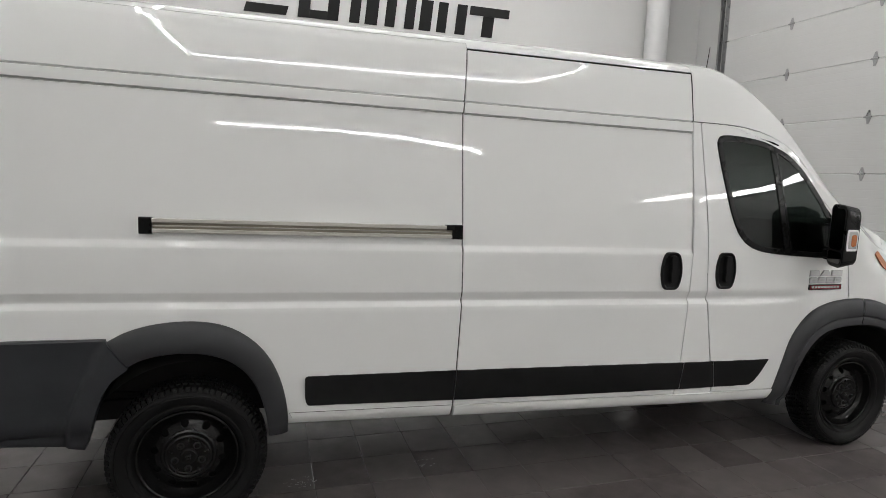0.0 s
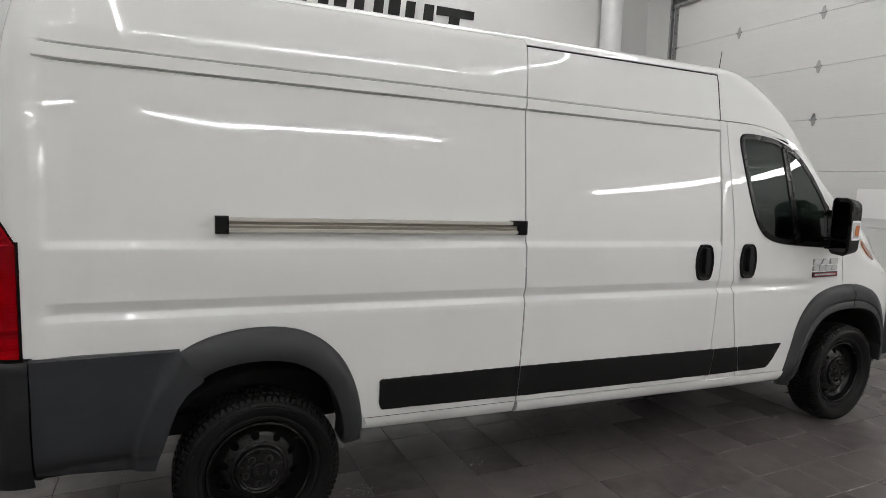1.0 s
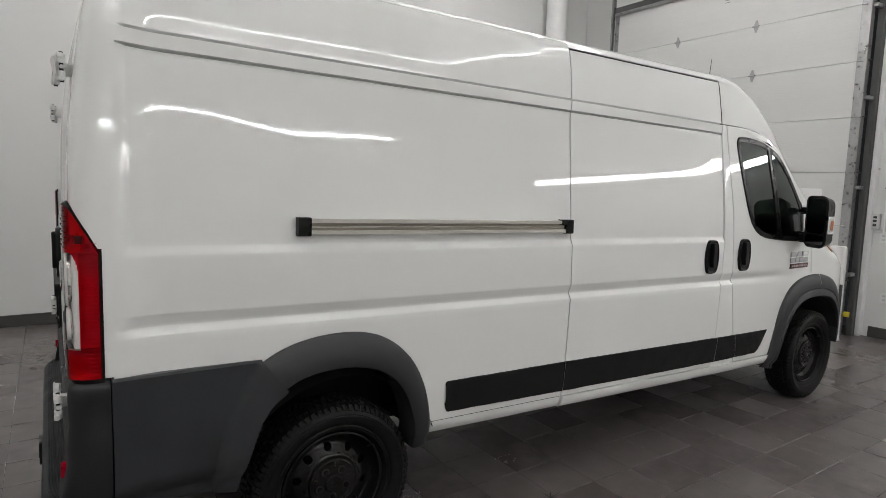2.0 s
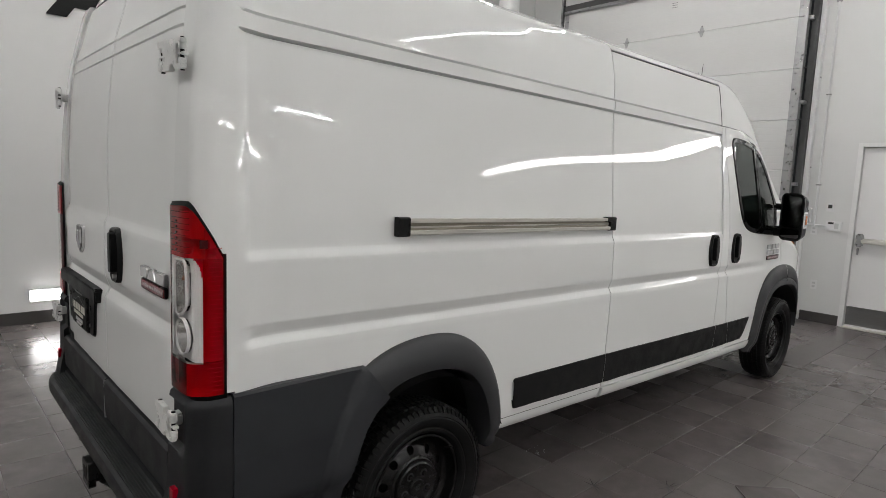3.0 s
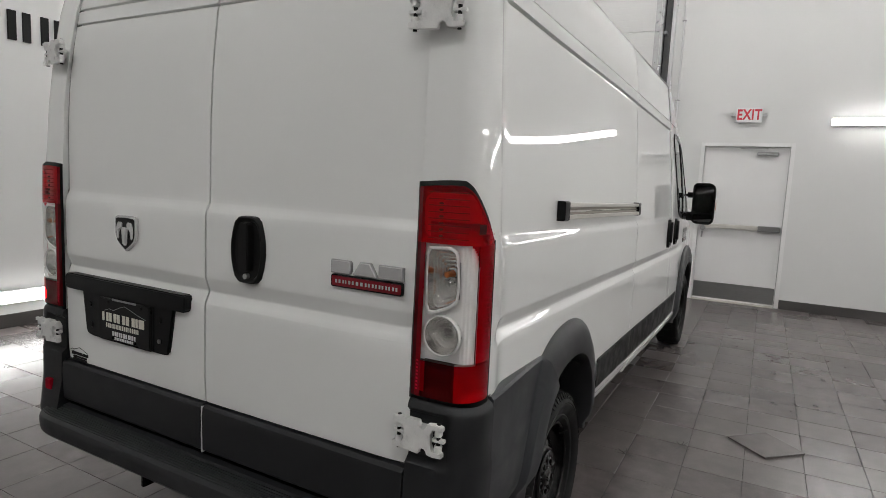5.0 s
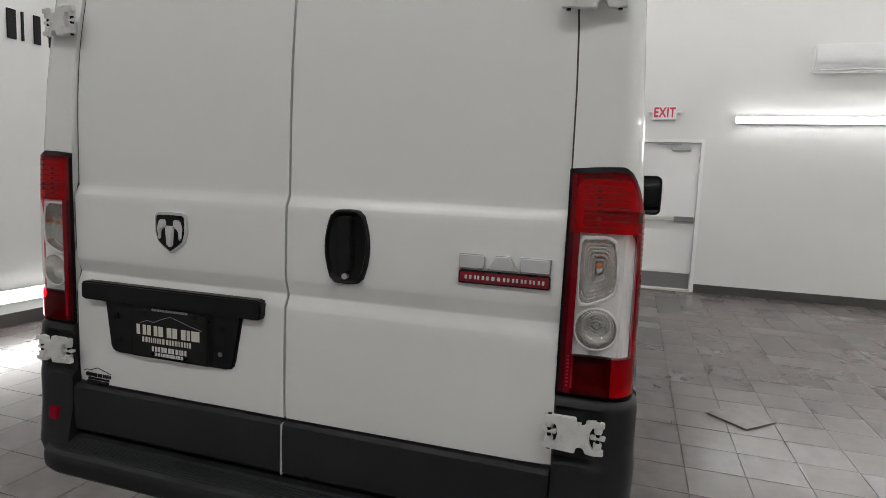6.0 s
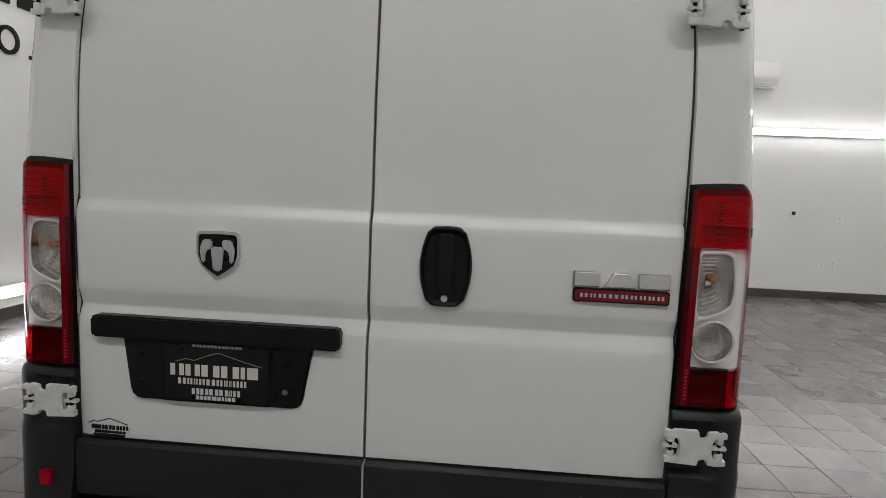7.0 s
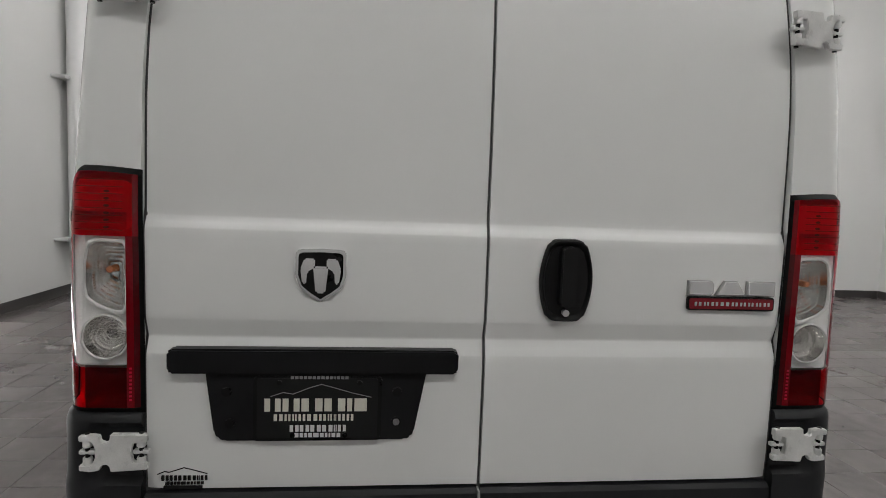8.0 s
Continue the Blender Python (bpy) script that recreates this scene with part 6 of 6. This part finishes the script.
for k, z in enumerate((4.20, 4.17, 4.14)):
    box((GX - 0.0012, 1.55, z), (GX - 0.0002, 1.63, z + 0.008), bm=label_bm)
part("label_bars", label_bm, INK_SHADE_GREY, garage)
part("lower_window_frame", prism(rounded(0.18, 0.60, 1.36, 1.72, 0.03, 4), "x", GX - 0.006, GX - 0.0005, 0.002), PANEL_WHITE, garage, "white embossed access frame")
part("lower_window_field", prism(rounded(0.20, 0.58, 1.38, 1.70, 0.02, 4), "x", GX - 0.0075, GX - 0.004, 0.0005), DOOR_WHITE, garage)
part("pull_strap", box((GX - 0.02, GY0 - 0.10, 0.23), (GX - 0.005, GY0 - 0.03, 0.29), 0.003), YELLOW, garage, "yellow tape mark")

# ---- exit door ----
exit_door = thing("exit_door", "white steel exit door with a push bar, closed", "door", at=(0, 0, 0))
fw = 0.05
XD = X1 + 0.032                             # the leaf sits back in its frame
leaf = part("door_leaf", box((XD + 0.012, DY0 + fw + 0.004, 0.012), (XD + 0.055, DY1 - fw - 0.004, DZ - fw - 0.004), 0.002), DOOR_WHITE, exit_door, "white painted door leaf")
for lo, hi in (((DY0, 0.0), (DY0 + fw, DZ)), ((DY1 - fw, 0.0), (DY1, DZ)), ((DY0 + fw + 0.001, DZ - fw), (DY1 - fw - 0.001, DZ))):
    part("door_frame", box((X1 - 0.014, lo[0], lo[1]), (X1 + 0.10, hi[0], hi[1]), 0.003), DOOR_WHITE, exit_door)
part("kick_plate", box((XD + 0.008, DY0 + fw + 0.012, 0.035), (XD + 0.0125, DY1 - fw - 0.012, 0.262), 0.001), STAINLESS, exit_door, "stainless kick plate")
part("threshold", box((X1 - 0.05, DY0 + fw, 0.0), (X1 + 0.08, DY1 - fw, 0.012), 0.004), ALUMINIUM, exit_door, "aluminium threshold")
bar_ = part("push_bar", prism([(XD - 0.066, 1.045), (XD - 0.066, 1.095), (XD - 0.030, 1.105), (XD - 0.030, 1.035)], "y", DY0 + fw + 0.03, DY1 - fw - 0.03, 0.008, 3), ALUMINIUM, exit_door, "brushed metal push bar")
part("latch_case", box((XD - 0.075, DY1 - fw - 0.105, 1.00), (XD + 0.012, DY1 - fw - 0.035, 1.155), 0.014, 3), GALVANISED, bar_, "metal latch case")
part("bar_end", box((XD - 0.070, DY0 + fw + 0.02, 1.03), (XD + 0.012, DY0 + fw + 0.30, 1.108), 0.010, 3), STAINLESS, bar_)
part("lever", tube((XD - 0.02, DY1 - fw - 0.06, 0.985), (XD - 0.02, DY1 - fw - 0.06, 0.90), 0.012, 10), GALVANISED, bar_)
closer = part("door_closer", box((XD - 0.045, DY0 + fw + 0.13, 2.062), (XD + 0.012, DY0 + fw + 0.40, 2.112), 0.012, 3), GALVANISED, exit_door, "metal door closer")
part("closer_arm", box((XD - 0.035, DY0 + fw + 0.26, 2.150), (XD - 0.020, DY0 + fw + 0.60, 2.162), 0.002), GALVANISED, closer)
for z in (0.25, 1.10, 1.95):
    part("hinge", tube((XD - 0.006, DY0 + fw, z - 0.05), (XD - 0.006, DY0 + fw, z + 0.05), 0.007, 10), GALVANISED, exit_door)

# ---- exit sign ----
sign_box = thing("exit_sign", "white exit sign with red letters and two lamp heads", "exit sign", at=(X1, -1.312, 2.600))
part("sign_case", box((-0.055, -0.16, -0.10), (0.0, 0.16, 0.10), 0.010, 3), FIXTURE, sign_box)
txt = bpy.data.curves.new("letters", "FONT")
txt.body, txt.size, txt.align_x, txt.align_y, txt.extrude, txt.space_character = "EXIT", 0.190, "CENTER", "CENTER", 0.001, 1.12
txt.offset = 0.006
tmp = new("letters_tmp", txt)
dg = bpy.context.evaluated_depsgraph_get()
dg.update()
me = bpy.data.meshes.new_from_object(tmp.evaluated_get(dg))
bpy.data.objects.remove(tmp)
for v in me.vertices:
    x, y, z = v.co
    v.co = (-0.057 - z, -x * 0.70, y)
me.materials.clear()
me.materials.append(EXIT_RED)
ob = new("letters", me)
ob.parent = sign_box
ob["label"] = "red EXIT letters"
for s in (-1, 1):
    head = part("lamp_head", tube((-0.03, s * 0.165, 0.0), (-0.03, s * 0.215, 0.004), 0.020, 14, 0.026), GREY_PLASTIC, sign_box, "small grey lamp head")
    part("lamp_lens", tube((-0.03, s * 0.214, 0.004), (-0.03, s * 0.218, 0.004), 0.022, 14), CLEAR_LENS, head)

# ---- air conditioner ----
ac = thing("wall_air_conditioner", "white wall-mounted air conditioner", "air conditioner", at=(X1, -3.79, 3.30))
part("case", prism([(0.0, -0.170), (-0.13, -0.170), (-0.205, -0.09), (-0.215, 0.02), (-0.20, 0.185), (0.0, 0.185)], "y", -0.66, 0.66, 0.018, 3), FIXTURE, ac)
part("outlet", box((-0.175, -0.60, -0.172), (-0.150, 0.60, -0.128), 0.004), GREY_PLASTIC, ac, "grey air outlet")
part("louver", box((-0.198, -0.585, -0.155), (-0.178, 0.585, -0.143), 0.003), FIXTURE, ac)
part("louver", box((-0.186, -0.585, -0.178), (-0.166, 0.585, -0.168), 0.003), FIXTURE, ac)

# ---- small things on the east wall ----
def wall_box(name, y0, y1, z0, z1, depth, material, label, category, parts=()):
    ob = thing(name, label, category, at=(X1, (y0 + y1) / 2, (z0 + z1) / 2))
    hy, hz = (y1 - y0) / 2, (z1 - z0) / 2
    part("case", box((-depth, -hy, -hz), (0, hy, hz), min(0.006, hy / 3, hz / 3)), material, ob)
    for nm, (a, b, c, d), mt in parts:
        part(nm, box((-depth - 0.003, a, c), (-depth + 0.001, b, d), 0.0008), mt, ob)
    return ob


wall_box("thermostat", -4.970, -4.875, 1.230, 1.345, 0.03, FIXTURE, "small white thermostat with a dark display", "thermostat", (("display", (-0.030, 0.025, -0.012, 0.042), SCREEN),))
wall_box("light_switch", -5.655, -5.57, 1.195, 1.31, 0.008, FIXTURE, "white wall switch plate", "switch", (("rocker", (-0.012, 0.012, -0.028, 0.028), GREY_PLASTIC),))
for y in (-5.415, -5.585):
    wall_box("wall_outlet", y - 0.045, y + 0.045, 0.495, 0.610, 0.008, FIXTURE, "white wall outlet plate", "outlet", (("socket", (-0.016, 0.016, 0.010, 0.034), GREY_PLASTIC), ("socket", (-0.016, 0.016, -0.034, -0.010), GREY_PLASTIC)))
wall_box("alarm_keypad", -0.675, -0.505, 1.165, 1.285, 0.035, FIXTURE, "white alarm keypad with a grey display", "keypad", (("display", (0.0, 0.060, 0.022, 0.046), SCREEN), ("keys", (-0.055, -0.01, -0.035, 0.035), GREY_PLASTIC)))
wall_box("card_reader", -0.57, -0.49, 1.40, 1.50, 0.02, FIXTURE, "small white reader with a dark window", "reader", (("window", (-0.022, 0.022, -0.01, 0.035), SCREEN),))
wall_box("door_opener_switch", -0.335, -0.245, 1.25, 1.43, 0.05, GREY_PLASTIC, "grey door opener switch box with three buttons", "switch", (("button", (-0.018, 0.018, 0.035, 0.062), SCREEN), ("button", (-0.018, 0.018, -0.008, 0.022), SCREEN), ("button", (-0.018, 0.018, -0.055, -0.025), SCREEN)))
wall_box("wall_outlet", -0.415, -0.340, 1.10, 1.215, 0.008, FIXTURE, "white wall outlet plate", "outlet", (("socket", (-0.016, 0.016, 0.010, 0.034), GREY_PLASTIC), ("socket", (-0.016, 0.016, -0.034, -0.010), GREY_PLASTIC)))
wall_box("wall_outlet", -0.48, -0.405, 0.415, 0.53, 0.008, FIXTURE, "white wall outlet plate", "outlet", (("socket", (-0.016, 0.016, 0.010, 0.034), GREY_PLASTIC), ("socket", (-0.016, 0.016, -0.034, -0.010), GREY_PLASTIC)))
for y, r, z0 in ((-0.245, 0.013, 1.43), (-0.375, 0.011, 1.215)):
    pipe = thing("conduit", "thin white conduit running up the wall", "conduit", at=(X1 - 0.02, y, z0))
    part("pipe", tube((0, 0, 0), (0, 0, H - z0), r, 12), FIXTURE, pipe)
    for z in (0.5, 1.6, 2.7):
        part("strap", box((-r - 0.002, -0.028, z), (0.019, 0.028, z + 0.016), 0.002), GALVANISED, pipe)
pipe = thing("conduit", "thin white conduit along the wall", "conduit", at=(X1 - 0.012, -0.30, 1.225))
part("pipe", tube((0, 0, 0), (0, -0.205, 0), 0.008, 10), FIXTURE, pipe)

# ---- bollard, and the pipe in the corner ----
bollard = thing("bollard", "white round bollard beside the garage door", "bollard", at=(7.30, -0.16, 0))
part("post", tube((0, 0, 0), (0, 0, 1.06), 0.085, 28, bevel=0.012), DOOR_WHITE, bollard)
part("base_ring", tube((0, 0, 0), (0, 0, 0.012), 0.098, 28), GREY_PLASTIC, bollard)
duct = thing("vertical_pipe", "large white vertical pipe held by two brackets", "pipe", at=(6.93, Y1 - 0.22, 0))
part("pipe", tube((0, 0, 0.60), (0, 0, H), 0.165, 36), FIXTURE, duct)
for z in (0.75, 2.83):
    part("bracket", box((-0.30, 0.06, z - 0.02), (0.24, 0.22, z + 0.02), 0.004), GREY_PLASTIC, duct, "pale bracket")
    part("bracket_arm", tube((-0.30, 0.05, z), (-0.30, 0.22, z), 0.018, 10), GREY_PLASTIC, duct)

# ---- dark lettering on the north wall, as plain shapes ----
logo = thing("wall_sign", "large dark lettered wall sign shown as plain shapes", "sign", at=(0, Y1, 0))
ROW = [1.25, 1.69, 1.032]                     # centre and scale of the row being set


def shape(poly, name="letter_shape"):
    cx, cz, k = ROW
    part(name, prism([(cx + (x - cx) * k, cz + (z - cz) * k) for x, z in poly], "y", -0.02, -0.001, 0.002, 1), INK_BLACK, logo)


def lean(x0, x1, z0, z1, k=0.10):
    shape([(x0, z0), (x1, z0), (x1 + k * (z1 - z0), z1), (x0 + k * (z1 - z0), z1)])
z0, z1 = 3.61, 4.00
lean(1.02, 1.52, z0, z0 + 0.11, 0.3)
lean(1.08, 1.58, z1 - 0.11, z1, 0.3)
for a, b in ((1.66, 1.80), (2.02, 2.16), (2.30, 2.43), (2.50, 2.66), (2.76, 2.89), (3.02, 3.15), (3.22, 3.38), (3.46, 3.59), (3.72, 3.86)):
    lean(a, b, z0, z1)
lean(4.10, 4.26, z0, z1 - 0.118)
lean(1.80, 2.02, z0, z0 + 0.10)
lean(3.93, 4.50, z1 - 0.115, z1)
ROW[:] = [-0.8, 1.59, 1.038]
z0, z1 = 3.0, 3.38
shape([(0.46, z0), (0.63, z0), (0.70, z0 + 0.10), (0.86, z0 + 0.10), (0.90, z0), (1.08, z0), (0.86, z1), (0.72, z1)])
for a, b in ((1.14, 1.27), (1.42, 1.55), (1.70, 1.83), (2.0, 2.42), (2.52, 2.65), (2.72, 2.86), (2.95, 3.35), (3.45, 3.60), (3.68, 3.81), (3.9, 4.3), (4.4, 4.75)):
    lean(a, b, z0, z1, 0.02)
ROW[:] = [-1.0, 1.56, 1.038]
z0 = 2.545
x = 0.70
for w, h, gap in ((0.15, 0.125, 0.02),) * 3 + ((0.03, 0.03, 0.03),) + ((0.22, 0.245, 0.05), (0.21, 0.245, 0.05), (0.25, 0.245, 0.05), (0.25, 0.245, 0.05), (0.06, 0.245, 0.05), (0.20, 0.245, 0.05), (0.24, 0.245, 0.04), (0.21, 0.245, 0.04), (0.20, 0.245, 0.04)):
    if h > 0.2 or w < 0.05:
        lean(x, x + w * 0.3, z0, z0 + h, 0.0)
        if w > 0.1:
            lean(x + w * 0.7, x + w, z0, z0 + h, 0.0)
    else:
        lean(x, x + w * 0.35, z0, z0 + h, -0.25)
        lean(x + w * 0.55, x + w * 0.9, z0, z0 + h, 0.25)
    x += w + gap
ring = []
for k in range(32):
    a = 2 * math.pi * k / 32
    ring.append((math.cos(a), math.sin(a)))
def hoop(cx, cz, r, t, squash=1.0):
    bm = bmesh.new()
    mx, mz, k = ROW
    cx, cz, r, t = mx + (cx - mx) * k, mz + (cz - mz) * k, r * k, t * k
    vs = [[bm.verts.new((cx + c * q * squash, y, cz + s * q)) for c, s in ring] for q, y in ((r, -0.002), (r, -0.02), (r - t, -0.02), (r - t, -0.002))]
    for a, b in zip(vs, vs[1:]):
        for k in range(32):
            bm.faces.new((a[k - 1], a[k], b[k], b[k - 1]))
    part("letter_shape", bm, INK_BLACK, logo)
hoop(3.77, 2.67, 0.130, 0.038)
lean(4.02, 4.05, z0, z0 + 0.035, 0)
hoop(4.14, 2.615, 0.072, 0.026)
hoop(4.32, 2.615, 0.072, 0.026)
for a in (4.46, 4.54, 4.62):
    lean(a, a + 0.028, z0, z0 + 0.135, 0)

# ---- loose things on the floor ----
loose = part("loose_tile", box((-0.148, -0.148, 0.0), (0.148, 0.148, 0.012), 0.0015, 1), TILE)
loose.matrix_world = pose(2.700, -1.768, 0.0008, 0, 0, 45)
tagged(loose, "single square taupe tile lying askew on the floor", "tile")
def star(x, y, r, seed):
    """A small star of chips at a tile's corner."""
    rnd = random.Random(seed)
    bm = bmesh.new()
    for k in range(7):
        a = rnd.uniform(0, 2 * math.pi)
        q, w = r * rnd.uniform(0.45, 1.0), rnd.uniform(0.0015, 0.0035)
        c, s = math.cos(a), math.sin(a)
        vs = [bm.verts.new((x + c * d - s * e, y + s * d + c * e, 0.0012 + 0.0003 * k)) for d, e in ((0, -w), (q * 0.5, -w * 0.8), (q, 0), (q * 0.5, w * 0.9), (0, w))]
        bm.faces.new(vs)
    ob = part("floor_chip", bm, CRACK, smooth=False)
    return tagged(ob, "small dark star of chips at a tile corner", "floor chip", "floor chips")
star(2.086, -1.060, 0.10, 1)
star(2.39, -1.325, 0.10, 2)
star(1.57, -1.06, 0.05, 3)
def scuffs(x, y, r, seed, n=26):
    rnd = random.Random(seed)
    bm = bmesh.new()
    for k in range(n):
        a, d = rnd.uniform(0, 2 * math.pi), r * math.sqrt(rnd.random())
        px, py = x + d * math.cos(a) * 1.5, y + d * math.sin(a)
        b, q, w = rnd.uniform(0, math.pi), rnd.uniform(0.004, 0.012), rnd.uniform(0.0008, 0.0016)
        c, s = math.cos(b), math.sin(b)
        bm.faces.new([bm.verts.new((px + c * u - s * v, py + s * u + c * v, 0.001 + 0.00005 * k)) for u, v in ((-q, -w), (0, -w * 1.6), (q, -w), (q * 0.9, w), (0, w * 0.6), (-q, w))])
    ob = part("paint_scuff", bm, SCUFF, smooth=False)
    return tagged(ob, "cluster of pale dried marks on the tiles", "floor mark", "floor marks", "stuff")
scuffs(1.44, -0.66, 0.06, 5)
scuffs(2.17, -0.60, 0.05, 6, 18)

# ---- floor tiles ----
TW, TL, JOINT = 0.3025, 0.3015, 0.0027
def tile_geometry(lx, ly):
    b, z = 0.0015, 0.0
    lo, hi = (JOINT / 2, JOINT / 2), (lx - JOINT / 2, ly - JOINT / 2)
    ring0 = [(lo[0], lo[1]), (hi[0], lo[1]), (hi[0], hi[1]), (lo[0], hi[1])]
    ring1 = [(lo[0] + b, lo[1] + b), (hi[0] - b, lo[1] + b), (hi[0] - b, hi[1] - b), (lo[0] + b, hi[1] - b)]
    verts = [(x, y, -0.008) for x, y in ring0] + [(x, y, z - 0.0011) for x, y in ring0] + [(x, y, z) for x, y in ring1]
    faces = [(8, 9, 10, 11)]
    for r in (0, 4):
        for k in range(4):
            a, c = r + k, r + (k + 1) % 4
            faces.append((a, c, c + 4, a + 4))
    return verts, faces
verts, faces = tile_geometry(TL, TW)
tile_mesh = bpy.data.meshes.new("tile")
tile_mesh.from_pydata(verts, [], faces)
tile_mesh.materials.append(TILE)
many_v, many_f, made = [], [], 0
rows_ = range(int((Y0 + 1.055) / TW) - 1, int((Y1 + 1.055) / TW) + 1)
for r in rows_:
    y = -1.055 + r * TW
    if y < Y0 - TW or y > Y1:
        continue
    off = 2.120 - TL * 34
    for c in range(0, 62):
        x = off + c * TL
        if x + TL < X0 or x > X1 + 0.1:
            continue
        lift = 0.0006 * random.random()
        if -0.6 <= x <= 4.3 and -3.5 <= y <= -0.3 and made < 150 or (1.3 < x < 6.0 and -4.2 < y < -1.0 and made < 290):
            ob = new("tile", tile_mesh)
            ob.parent = slab
            ob.location = (x, y, lift - 0.0006)
            made += 1
        else:
            n = len(many_v)
            many_v += [(px + x, py + y, pz + lift - 0.0006) for px, py, pz in verts]
            many_f += [tuple(k + n for k in f) for f in faces]
rest = finish("tiles", many_v, many_f, TILE, slab, smooth=False)
rest["kind"] = "stuff"
